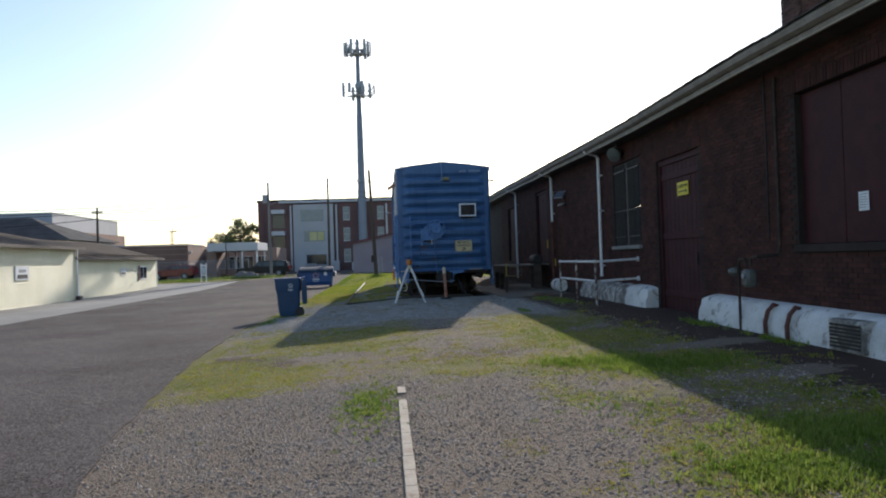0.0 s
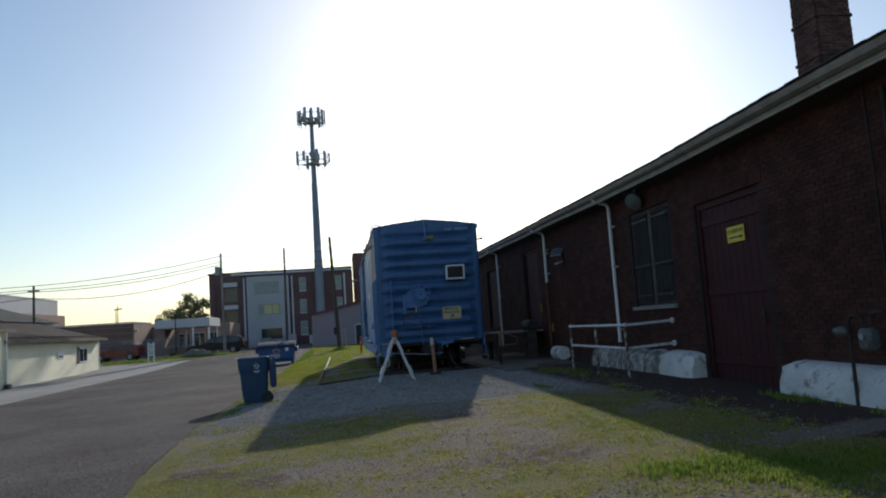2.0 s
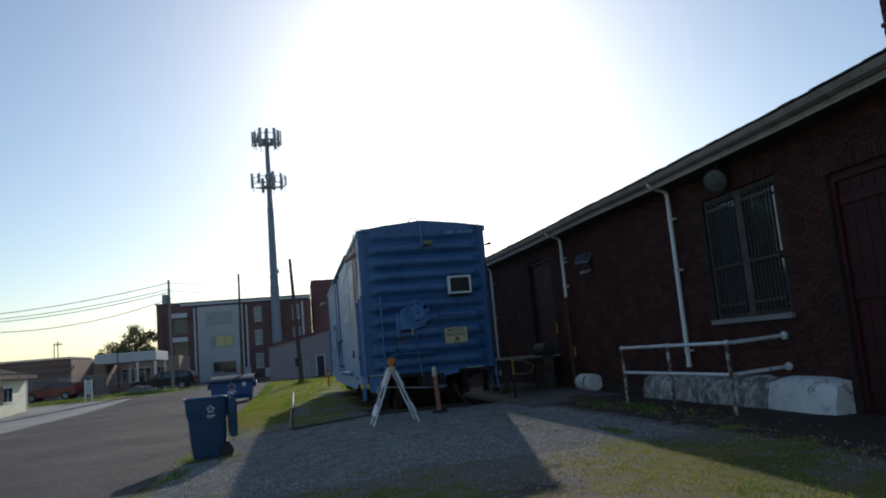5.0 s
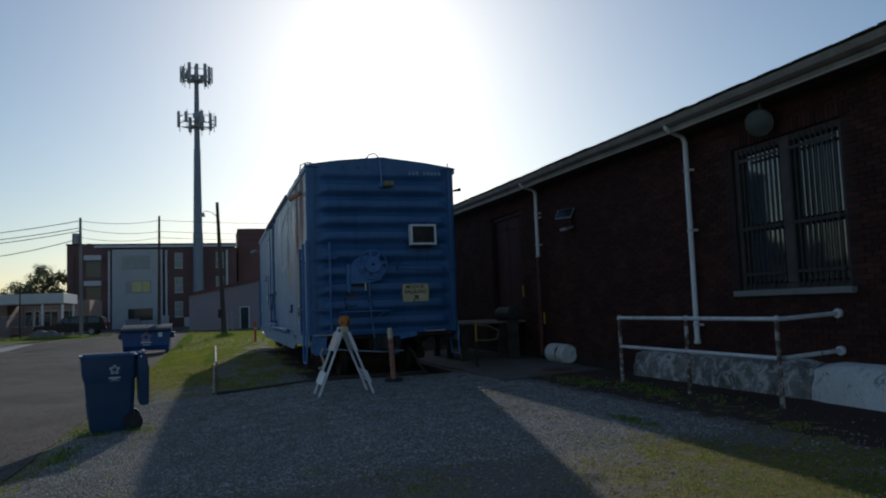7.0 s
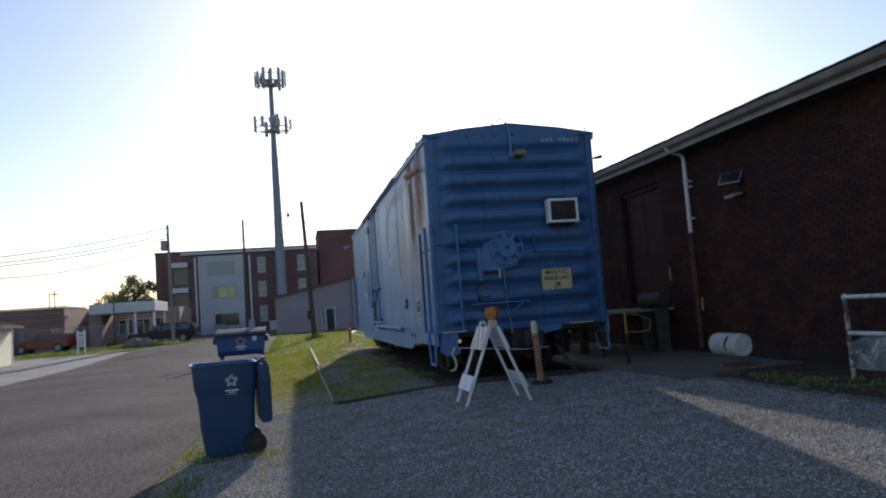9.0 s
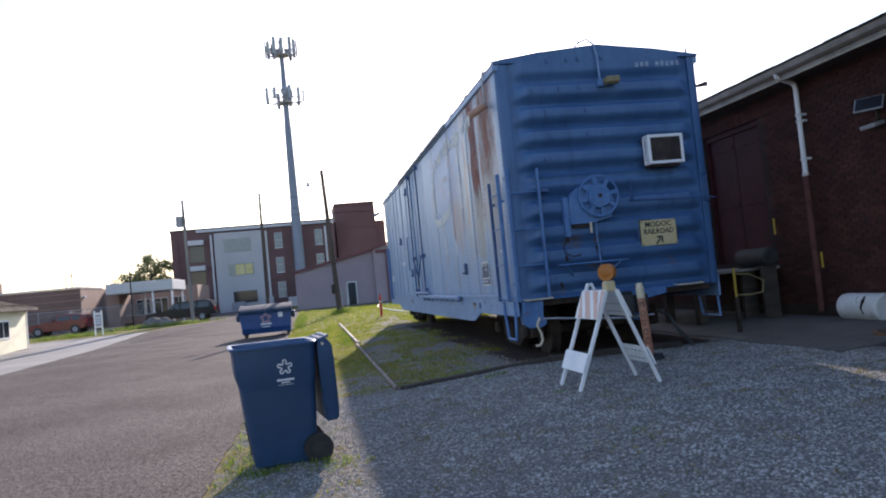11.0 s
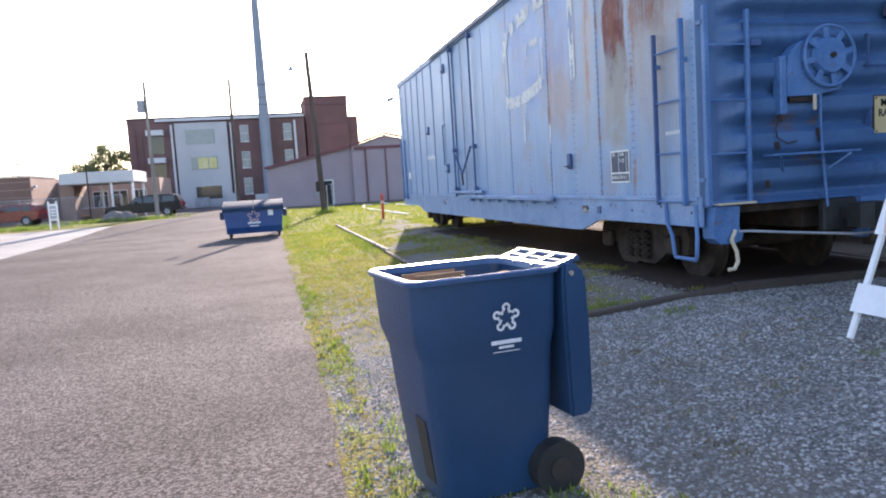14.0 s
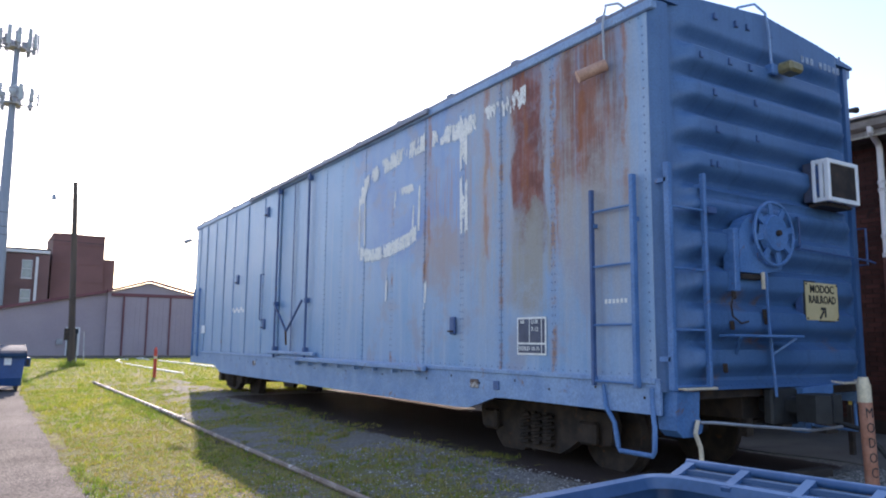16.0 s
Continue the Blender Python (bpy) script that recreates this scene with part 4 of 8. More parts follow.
def thing_door():
    y0, y1, z0, z1 = OPENINGS[0]
    d = tagged(new("door_1"), "closed dark red plank freight door set back in the wall", "door", kind="structure")
    bm = B()
    n = 9
    for k in range(n):
        a = y0 + 0.1 + (y1 - y0 - 0.2) * k / n
        b = y0 + 0.1 + (y1 - y0 - 0.2) * (k + 1) / n - 0.008
        box(bm, 4.19, 4.24, a, b, 0.02, z1 - 0.12, 0.006)
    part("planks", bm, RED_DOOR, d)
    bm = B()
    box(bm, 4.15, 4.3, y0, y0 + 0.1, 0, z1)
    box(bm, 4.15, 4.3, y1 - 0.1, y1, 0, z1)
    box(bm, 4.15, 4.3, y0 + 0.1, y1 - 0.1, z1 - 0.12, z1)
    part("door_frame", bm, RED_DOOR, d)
    for z in (0.35, 1.6, 2.9):
        bm = B()
        box(bm, 4.165, 4.19, y0 + 0.12, y1 - 0.12, z, z + 0.14, 0.008)
        part("ledge", bm, RED_DOOR, d)
    bm = B()
    box(bm, 4.13, 4.165, y0 + 0.25, y0 + 0.3, 1.05, 1.3, 0.008)
    part("door_handle", bm, STEEL_DARK, d)


thing_door()


def barred_window():
    y0, y1, z0, z1 = OPENINGS[1]
    w = tagged(new("window_1"), "tall two-light window behind dark vertical bars", "window", kind="structure")
    mid = -7.0
    bm = B()
    for a, b in ((y0, y0 + 0.09), (y1 - 0.09, y1)):
        box(bm, 4.16, 4.3, a, b, z0, z1)
    box(bm, 4.16, 4.3, y0 + 0.09, y1 - 0.09, z1 - 0.1, z1)
    box(bm, 4.16, 4.3, y0 + 0.09, y1 - 0.09, z0, z0 + 0.08)
    part("window_frame", bm, FRAME_DARK, w)
    bm = B()
    box(bm, 4.14, 4.3, mid - 0.09, mid + 0.09, z0 + 0.08, z1 - 0.1, 0.01)
    part("mullion", bm, FRAME_DARK, w)
    for a, b in ((y0 + 0.09, mid - 0.09), (mid + 0.09, y1 - 0.09)):
        for c, e in ((z0 + 0.08, 2.4), (2.46, z1 - 0.1)):
            bm = B()
            box(bm, 4.24, 4.25, a + 0.03, b - 0.03, c + 0.03, e - 0.03)
            part("pane", bm, PANE_BRIGHT, w)
        bm = B()
        box(bm, 4.2, 4.27, a, b, 2.4, 2.46)
        part("meeting_rail", bm, FRAME_DARK, w)
        k = 9
        for i in range(k):
            y = a + (b - a) * (i + 0.5) / k
            bm = B()
            cyl(bm, (4.12, y, z0 + 0.02), (4.12, y, z1 - 0.04), 0.014, n=8)
            part("window_bar", bm, BARS_DARK, w)
        for z in (1.75, 2.42, 3.45):
            bm = B()
            box(bm, 4.105, 4.116, a, b, z - 0.02, z + 0.02)
            part("cross_bar", bm, BARS_DARK, w)
    bm = B()
    box(bm, 4.02, 4.3, y0 - 0.06, y1 + 0.06, z0 - 0.09, z0 - 0.003, 0.01)
    part("window_sill", bm, CONCRETE, w)


barred_window()


def blind_bay(y0, y1, z0, z1, name):
    w = tagged(new(name), "large dark red boarded bay between brick piers", "boarded opening", kind="structure")
    n = max(2, int((y1 - y0) / 0.95))
    for k in range(n):
        bm = B()
        a = y0 + (y1 - y0) * k / n
        b = y0 + (y1 - y0) * (k + 1) / n - 0.012
        box(bm, 4.2, 4.25, a, b, z0 + 0.02, z1 - 0.02, 0.006)
        part("board", bm, RED_DOOR, w)
    bm = B()
    box(bm, 4.05, 4.25, y0 - 0.05, y1 + 0.05, z0 - 0.1, z0 + 0.015, 0.01)
    part("window_sill", bm, MORTAR, w)


blind_bay(*OPENINGS[2], "window_2")
blind_bay(*OPENINGS[4], "door_3")
blind_bay(*OPENINGS[5], "door_4")


def dock_door():
    y0, y1, z0, z1 = OPENINGS[3]
    d = tagged(new("door_2"), "dark red loading door above the dock sill", "door", kind="structure")
    for k in range(2):
        bm = B()
        a = y0 + 0.08 + (y1 - y0 - 0.16) * k / 2
        b = y0 + 0.08 + (y1 - y0 - 0.16) * (k + 1) / 2 - 0.01
        box(bm, 4.2, 4.25, a, b, z0, z1 - 0.1, 0.008)
        for zz in (z0 + 0.12, z0 + 1.15, z1 - 0.4):
            box(bm, 4.185, 4.2, a + 0.06, b - 0.06, zz, zz + 0.1)
        part("leaf", bm, RED_DOOR, d)
    bm = B()
    box(bm, 4.15, 4.3, y0, y0 + 0.08, z0, z1)
    box(bm, 4.15, 4.3, y1 - 0.08, y1, z0, z1)
    box(bm, 4.15, 4.3, y0 + 0.08, y1 - 0.08, z1 - 0.1, z1)
    part("door_frame", bm, RED_DOOR, d)
    dock = thing("loading_dock", pose(0, 0, 0), "grey timber loading platform at the depot door", "loading dock")
    for k in range(9):
        part("plank", box(B(), 2.35, 4.08, 2.0 + k * 0.3, 2.29 + k * 0.3, 0.98, 1.03, 0.006), WOOD_POLE_GREY, dock)
    for y in (2.1, 3.3, 4.5):
        bm = B()
        box(bm, 2.4, 2.55, y, y + 0.15, -0.02, 0.98)
        part("dock_post", bm, TIMBER, dock)
    bm = B()
    box(bm, 2.38, 2.44, 2.0, 4.7, 0.72, 0.979)
    part("skirt", bm, TIMBER, dock)
    for y, a, b in ((2.0, 1.62, 1.92), (0.82, 0.95, 1.22)):
        g = thing("bollard_sleeve", pose(4.04, y, 0), "yellow corner guard fixed to the brick wall", "corner guard", "yellow wall guards")
        bm = B()
        box(bm, -0.004, 0.034, -0.01, 0.01, a, b, 0.004)
        part("guard", bm, YELLOW, g)


dock_door()

# ---- the blue boxcar ----
CL, HW = 16.55, 1.625       # length of the body, half its width
EZ, PZ_ROOF = 4.47, 4.70    # eave and ridge
SEAMS = [0.16, 1.43, 2.33, 3.13, 4.04, 4.95, 5.87, 6.74, 7.4, 8.11, 9.72, 10.68, 11.8, 12.8, 13.6, 14.45, 15.3, 16.0, CL - 0.1]


VALLEYS = [1.02, 1.35, 1.71, 2.06, 2.41, 2.81, 3.15, 3.48, 3.82, 4.16]   # hollows between the end's ribs


def rivet_line(bm, pts, axis, r=0.0085):
    """Small flat rivet heads at the points, proud along axis."""
    a = Vector(axis)
    for p in pts:
        p = Vector(p)
        u = a.orthogonal().normalized()
        v = a.cross(u)
        ring = [bm.verts.new(p + (u * math.cos(k * math.pi / 3) + v * math.sin(k * math.pi / 3)) * r) for k in range(6)]
        top = bm.verts.new(p + a * r * 0.7)
        for k in range(6):
            bm.faces.new((ring[k], ring[(k + 1) % 6], top))


def boxcar():
    car = thing("boxcar", pose(0, 0, 0), "old blue steel boxcar with rust patches and worn lettering", "boxcar")
    rnd = random.Random(7)
    # riveted side sheets
    for side in (-1, 1):
        for k, (a, b) in enumerate(zip([0.1] + SEAMS[1:], SEAMS[1:])):
            door = 8.0 < a < 9.7
            bm = B()
            x0 = HW - 0.03 - (0.03 if door else 0.0) - 0.004 * (k % 2)
            n = 6
            t = bmesh.new()
            bmesh.ops.create_grid(t, x_segments=n, y_segments=14, size=0.5)
            for v in t.verts:
                u, w = v.co.x + 0.5, v.co.y + 0.5
                bow = 0.003 * noise.noise((u * 2 + k * 3.1, w * 4, side * 2.0)) * min(1, 8 * u * (1 - u)) * min(1, 8 * w * (1 - w))
                v.co = Vector((side * (x0 + 0.03 + bow), a + 0.003 + (b - a - 0.006) * u, 1.03 + (EZ - 0.1 - 1.03) * w))
            merge(bm, t)
            ret = bmesh.ops.extrude_face_region(bm, geom=bm.faces[:])
            for v in [e for e in ret["geom"] if isinstance(e, bmesh.types.BMVert)]:
                v.co.x -= side * 0.03
            part("door" if door else "side_sheet", bm, SIDE_PAINT, car, "", True)
    # rivets along the seams, near side
    for y in SEAMS:
        if 8.0 < y < 9.9:
            continue
        bm = B()
        for o in ((-0.025, 0.025) if y > 0.5 else (0.0,)):
            rivet_line(bm, [(-HW - 0.001, y + o, 1.1 + 0.085 * i) for i in range(38)], (-1, 0, 0), 0.0095)
        tagged(part("rivets", bm, RIVET_BLUE, car, fix=False), kind="stuff")
    bm = B()
    for z in (1.06, 4.34):
        rivet_line(bm, [(-HW - 0.001, 0.2 + 0.11 * i, z) for i in range(147)], (-1, 0, 0))
    tagged(part("rivets", bm, RIVET_BLUE, car, fix=False), kind="stuff")
    # raised hat posts on the far half of the side
    for y in SEAMS[11:-1]:
        bm = B()
        box(bm, -HW - 0.013, -HW, y - 0.026, y + 0.026, 1.05, EZ - 0.12, 0.004)
        part("side_post", bm, BLUE_SIDE_TRIM, car)
    # side sills with their deep belly
    for side in (-1, 1):
        prof = [(0.06, 1.03), (0.06, 0.72), (2.25, 0.72), (2.45, 0.71), (2.75, 0.62), (2.98, 0.56), (3.2, 0.55), (13.3, 0.55), (13.6, 0.57), (13.9, 0.66), (14.2, 0.72), (CL - 0.06, 0.72), (CL - 0.06, 1.03)]
        bm = B()
        prism(bm, prof, "x", side * (HW - 0.02), side * (HW + 0.012))
        part("side_sill", bm, BLUE_SIDE_TRIM, car)
        bm = B()
        box(bm, side * (HW + 0.013), side * (HW + 0.03), 0.1, CL - 0.1, 0.985, 1.03, 0.004)
        part("sill_lip", bm, BLUE_SIDE_TRIM, car)
        bm = B()
        box(bm, side * (HW - 0.08), side * (HW + 0.03), 0.02, CL - 0.02, EZ - 0.1, EZ, 0.012)
        part("eave_rail", bm, BLUE_SIDE_TRIM, car)
    bm = B()
    rivet_line(bm, [(-HW - 0.013, 0.25 + 0.62 * i + rnd.uniform(-0.05, 0.05), 0.86 + 0.06 * (i % 2)) for i in range(26)], (-1, 0, 0), 0.016)
    tagged(part("rivets", bm, STEEL_DARK, car, fix=False), kind="stuff")
    for y, w in ((2.75, 0.16), (2.35, 0.1), (10.9, 0.16)):
        bm = B()
        box(bm, -HW - 0.03, -HW - 0.011, y, y + w, 0.8, 0.9, 0.006)
        part("sill_bracket", bm, PIPE_WHITE if w > 0.15 else BLUE_DARK, car)
    # corner posts
    for sx in (-1, 1):
        for y0, y1 in ((0.0, 0.1), (CL - 0.1, CL)):
            bm = B()
            near = y0 < 1
            yo, yi = (y0, y1) if near else (y1, y0)
            turn = [(HW - 0.1 + 0.1 * math.sin(radians(a)), yo + (yi - yo) * (1 - math.cos(radians(a)))) for a in range(0, 91, 15)]
            outline = [(HW - 0.16, yi)] + [(HW - 0.16, yo)] + turn
            prism(bm, [(sx * u, v) for u, v in outline], "z", 0.92, EZ - 0.02)
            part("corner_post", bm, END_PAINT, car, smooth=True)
    # roof with shallow ridge and ribs
    bm = B()
    prof = [(-HW - 0.02, EZ - 0.01), (-HW - 0.02, EZ + 0.035), (-0.95, EZ + 0.14), (0, PZ_ROOF), (0.95, EZ + 0.13), (HW + 0.02, EZ + 0.02), (HW + 0.02, EZ - 0.01)]
    prism(bm, prof, "y", 0.05, CL - 0.05)
    part("roof", bm, ROOF_METAL, car)
    for a, b in ((-0.012, 0.048), (CL - 0.048, CL + 0.012)):
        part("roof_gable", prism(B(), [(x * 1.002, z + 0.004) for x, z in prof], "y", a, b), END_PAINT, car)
    for k in range(12):
        y = 0.7 + k * 1.38
        bm = B()
        for s in (-1, 1):
            bar(bm, (s * 0.02, y, PZ_ROOF + 0.02), (s * (HW + 0.01), y, EZ + 0.05), 0.12, 0.06, bev=0.012)
        part("roof_rib", bm, ROOF_METAL, car)
    # pressed ends
    for far in (0, 1):
        bm = B()
        nx, nz = 44, 150
        zs = [0.93 + (PZ_ROOF - 0.02 - 0.93) * j / nz for j in range(nz + 1)]
        grid = []
        for z in zs:
            k = sum(1 for v in VALLEYS if v <= z)
            rib = 0.0
            if 0 < k < len(VALLEYS):
                u = (z - VALLEYS[k - 1]) / (VALLEYS[k] - VALLEYS[k - 1])
                rib = smooth01(u, 0.0, 0.44) * smooth01(1.0 - u, 0.0, 0.24)
            elif k == 0:
                u, rib = 0.5, smooth01(VALLEYS[0] - z, 0.0, 0.1)
            else:
                u, rib = 0.5, 0.65 * smooth01(z - VALLEYS[-1], 0.0, 0.16)
            flat = 1.0 - smooth01(abs(z - 2.68), 0.02, 0.06)
            line = []
            for i in range(nx + 1):
                x = -1.5 + 3.0 * i / nx
                taper = smooth01(1.5 - abs(x) - 0.14 * u, 0.0, 0.2)
                top = EZ + 0.02 + (PZ_ROOF - 0.02 - EZ - 0.02) * (1 - abs(x) / HW)
                d = 0.125 * (rib * (1 - flat) + 0.75 * flat) * taper - 0.04 + 0.006 * noise.noise((x * 2, z * 2, 1.0))
                y = CL + 0.0 + d if far else -d
                line.append(bm.verts.new((x, y, min(z, top))))
            grid.append(line)
        for j in range(nz):
            for i in range(nx):
                bm.faces.new((grid[j][i], grid[j][i + 1], grid[j + 1][i + 1], grid[j + 1][i]))
        bmesh.ops.dissolve_degenerate(bm, dist=0.0005, edges=bm.edges[:])
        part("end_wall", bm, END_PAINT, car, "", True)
    bm = B()
    box(bm, -1.5, 1.5, 0.09, 0.14, 0.93, EZ)
    part("end_backing", bm, STEEL_DARK, car)
    part("end_backing", box(B(), -1.5, 1.5, CL - 0.14, CL - 0.09, 0.93, EZ), STEEL_DARK, car)
    bm = B()
    rivet_line(bm, [(-1.42 + 0.075 * i, -0.052, 0.965) for i in range(39)], (0, -1, 0))
    rivet_line(bm, [(-1.2 + 0.09 * i, -0.05, 2.68) for i in range(27)], (0, -1, 0), 0.009)
    rivet_line(bm, [(-1.57, -0.001, 1.1 + 0.1 * i) for i in range(33)], (0, -1, 0), 0.009)
    tagged(part("rivets", bm, BLUE_DARK, car, fix=False), kind="stuff")
    for x, z in [(-0.84, 4.46), (-0.52, 4.46), (-0.34, 4.47), (0.03, 4.48), (-1.12, 4.0), (-0.7, 4.02), (-0.38, 4.03), (-0.94, 3.67), (-0.32, 3.68), (-0.92, 3.32), (-0.32, 3.32), (-1.02, 2.98), (-0.93, 2.98)]:
        out = -0.062 if z > 4.3 else -0.1
        part("bracket_stub", prism(B(), [(x - 0.02, z - 0.025), (x + 0.03, z - 0.025), (x + 0.03, z - 0.01), (x - 0.005, z - 0.01), (x - 0.005, z + 0.035), (x - 0.02, z + 0.035)], "y", out, 0.0), BLUE_DARK, car)
    # end ladder
    lad = part("end_ladder", bar(B(), (-1.65, -0.1, 0.94), (-1.65, -0.1, 2.9), 0.05, 0.06, (0, 1, 0), 0.006), BLUE_PART, car)
    bm = B()
    bar(bm, (-1.18, -0.1, 0.94), (-1.18, -0.1, 2.86), 0.04, 0.05, (0, 1, 0), 0.006)
    part("stile", bm, BLUE_PART, lad)
    for z in (0.97, 1.45, 1.98, 2.52):
        part("rung", cyl(B(), (-1.65, -0.1, z), (-1.18, -0.1, z), 0.011, n=8), BLUE_PART, lad)
    for x in (-1.65, -1.18):
        for z in (1.2, 2.75):
            part("standoff", bar(B(), (x, -0.1, z), (x, 0.02, z), 0.05, 0.04), BLUE_PART, lad)
    part("bracket", box(B(), -1.15, -1.03, -0.13, -0.05, 2.5, 2.56, 0.006), BLUE_DARK, lad, "blue bracket with a rusty bolt")
    # side ladder
    lad = part("side_ladder", bar(B(), (-HW - 0.06, 0.27, 0.94), (-HW - 0.06, 0.27, 2.86), 0.045, 0.06, (1, 0, 0), 0.006), BLUE_PART, car)
    part("stile", bar(B(), (-HW - 0.06, 0.80, 0.94), (-HW - 0.06, 0.80, 2.8), 0.035, 0.05, (1, 0, 0), 0.006), BLUE_DARK, lad)
    for z in (0.98, 1.5, 2.05, 2.58):
        part("rung", cyl(B(), (-HW - 0.06, 0.27, z), (-HW - 0.06, 0.80, z), 0.011, n=8), BLUE_PART, lad)
    for y in (0.27, 0.80):
        for z in (1.0, 2.45):
            part("standoff", bar(B(), (-HW - 0.06, y, z), (-HW + 0.0, y, z), 0.04, 0.04), BLUE_PART, lad)
    # stirrup step below the corner
    bm = B()
    tube(bm, [(-HW - 0.02, 0.72, 0.95), (-HW - 0.04, 0.68, 0.76), (-HW - 0.05, 0.56, 0.62), (-HW - 0.05, 0.52, 0.42), (-HW - 0.05, 0.5, 0.38), (-HW - 0.05, 0.12, 0.38), (-HW - 0.05, 0.1, 0.42), (-HW - 0.04, 0.1, 0.62), (-HW - 0.02, 0.14, 0.8), (-HW - 0.02, 0.14, 0.95)], 0.022, 8)
    part("stirrup_step", bm, BLUE_PART, car, smooth=True)
    part("stirrup_step", tube(B(), [(HW + 0.02, 0.8, 0.93), (HW + 0.05, 0.7, 0.4), (HW + 0.05, 0.2, 0.4), (HW + 0.02, 0.2, 0.93)], 0.022, 8), BLUE_PART, car, smooth=True)
    # far corner ladder and lamp
    lad = part("far_side_ladder", bar(B(), (-HW - 0.05, CL - 0.3, 0.9), (-HW - 0.05, CL - 0.3, 2.7), 0.04, 0.05, (1, 0, 0)), BLUE_PART, car)
    part("stile", bar(B(), (-HW - 0.05, CL - 0.85, 0.9), (-HW - 0.05, CL - 0.85, 2.7), 0.04, 0.05, (1, 0, 0)), BLUE_PART, lad)
    for z in (1.0, 1.5, 2.0, 2.5):
        part("rung", cyl(B(), (-HW - 0.05, CL - 0.85, z), (-HW - 0.05, CL - 0.3, z), 0.012, n=8), BLUE_PART, lad)
    # sliding door: two upright locking bars, levers and tracks
    for y in (8.07, 9.68):
        bar_ob = part("door_bar", tube(B(), [(-HW - 0.06, y, 1.0), (-HW - 0.06, y, EZ - 0.08)], 0.021, 10), BLUE_DARK, car, smooth=True)
        for z in (1.12, 2.0, 4.25):
            part("keeper", box(B(), -HW - 0.09, -HW + 0.0, y - 0.045, y + 0.045, z, z + 0.09, 0.01), BLUE_DARK, bar_ob)
    for y in (8.2, 9.66):
        lev = part("door_lever", bar(B(), (-HW - 0.09, y, 2.05), (-HW - 0.09, 8.95, 1.5), 0.032, 0.032), BLUE_DARK, car)
        part("link", bar(B(), (-HW - 0.1, 8.95, 1.52), (-HW - 0.1, 8.9, 1.25), 0.03, 0.03), RUST, lev)
    part("door_seam", box(B(), -HW - 0.012, -HW - 0.002, 8.9, 8.94, 1.1, EZ - 0.15), BLUE_DARK, car)
    part("door_track", bar(B(), (-HW - 0.09, 3.85, 0.985), (-HW - 0.09, 8.5, 1.0), 0.06, 0.07, bev=0.01), BLUE_SIDE_TRIM, car)
    part("door_track", bar(B(), (-HW - 0.07, 7.6, 1.1), (-HW - 0.07, 9.95, 1.1), 0.05, 0.06, bev=0.01), BLUE_SIDE_TRIM, car)
    for k in range(8):
        y = 4.1 + 0.62 * k
        part("track_bracket", box(B(), -HW - 0.09, -HW - 0.012, y, y + 0.06, 0.9, 0.955), BLUE_SIDE_TRIM, car)
    part("door_track", box(B(), -HW - 0.075, -HW - 0.031, 3.9, 11.6, EZ - 0.07, EZ + 0.015, 0.008), ROOF_METAL, car)
    part("grab_iron", tube(B(), [(-HW, 10.6, 2.7), (-HW - 0.07, 10.6, 2.7), (-HW - 0.07, 10.6, 1.75), (-HW, 10.6, 1.75)], 0.014, 8), BLUE_DARK, car, smooth=True)
    for y, z in ((10.45, 3.9), (10.45, 1.55), (12.4, 2.6), (3.3, 1.42)):
        h = part("hasp", box(B(), -HW - 0.04, -HW - 0.0, y - 0.06, y + 0.06, z, z + 0.22, 0.015), BLUE_DARK, car)
        part("staple", tube(B(), [(-HW - 0.03, y - 0.03, z + 0.04), (-HW - 0.08, y - 0.03, z + 0.04), (-HW - 0.08, y + 0.03, z + 0.04), (-HW - 0.03, y + 0.03, z + 0.04)], 0.01, 6), STEEL_DARK, h)
    # hand brake
    wc = Vector((-0.3, -0.205, 2.375))
    wheel = part("brake_wheel", tube(B(), [wc + Vector((0.3 * math.cos(a), 0, 0.3 * math.sin(a))) for a in [2 * math.pi * i / 32 for i in range(33)]], 0.017, 8), BLUE_PART, car, smooth=True)
    part("hub", cyl(B(), wc + Vector((0, 0.03, 0)), wc + Vector((0, -0.035, 0)), 0.195, 0.17, 24), BLUE_PART, wheel, smooth=True)
    part("axle_nut", cyl(B(), wc + Vector((0, -0.03, 0)), wc + Vector((0, -0.07, 0)), 0.028, n=6), STEEL_DARK, wheel)
    for k in range(8):
        a = 2 * math.pi * k / 8 + 0.2
        d = Vector((math.cos(a), 0, math.sin(a)))
        part("spoke", bar(B(), wc + d * 0.15, wc + d * 0.295, 0.06, 0.016, (0, 1, 0)), BLUE_PART, wheel)
    shell = [(-0.4, 1.99), (-0.76, 1.99), (-0.76, 2.3)] + [(-0.4 + 0.36 * math.cos(radians(g)), 2.3 + 0.27 * math.sin(radians(g))) for g in range(165, 14, -15)] + [(-0.06, 2.2), (-0.12, 2.05)]
    hs = part("brake_housing", prism(B(), shell, "y", -0.15, -0.02), BLUE_PART, car)
    part("mounting_plate", box(B(), -0.84, -0.765, -0.155, -0.03, 1.81, 2.39, 0.008), BLUE_PART, hs)
    part("chain_rod", tube(B(), [(-0.37, -0.15, 2.0), (-0.37, -0.15, 1.75), (-0.36, -0.15, 1.5), (-0.3, -0.15, 0.85)], 0.014, 6), BLUE_PART, hs)
    part("lever_box", box(B(), -0.72, -0.42, -0.14, -0.05, 1.93, 1.985, 0.01), STEEL_DARK, hs)
    part("handle", box(B(), -0.475, -0.445, -0.19, -0.16, 1.84, 2.0, 0.006), CREAM_HANDLE, hs, "small cream release handle")
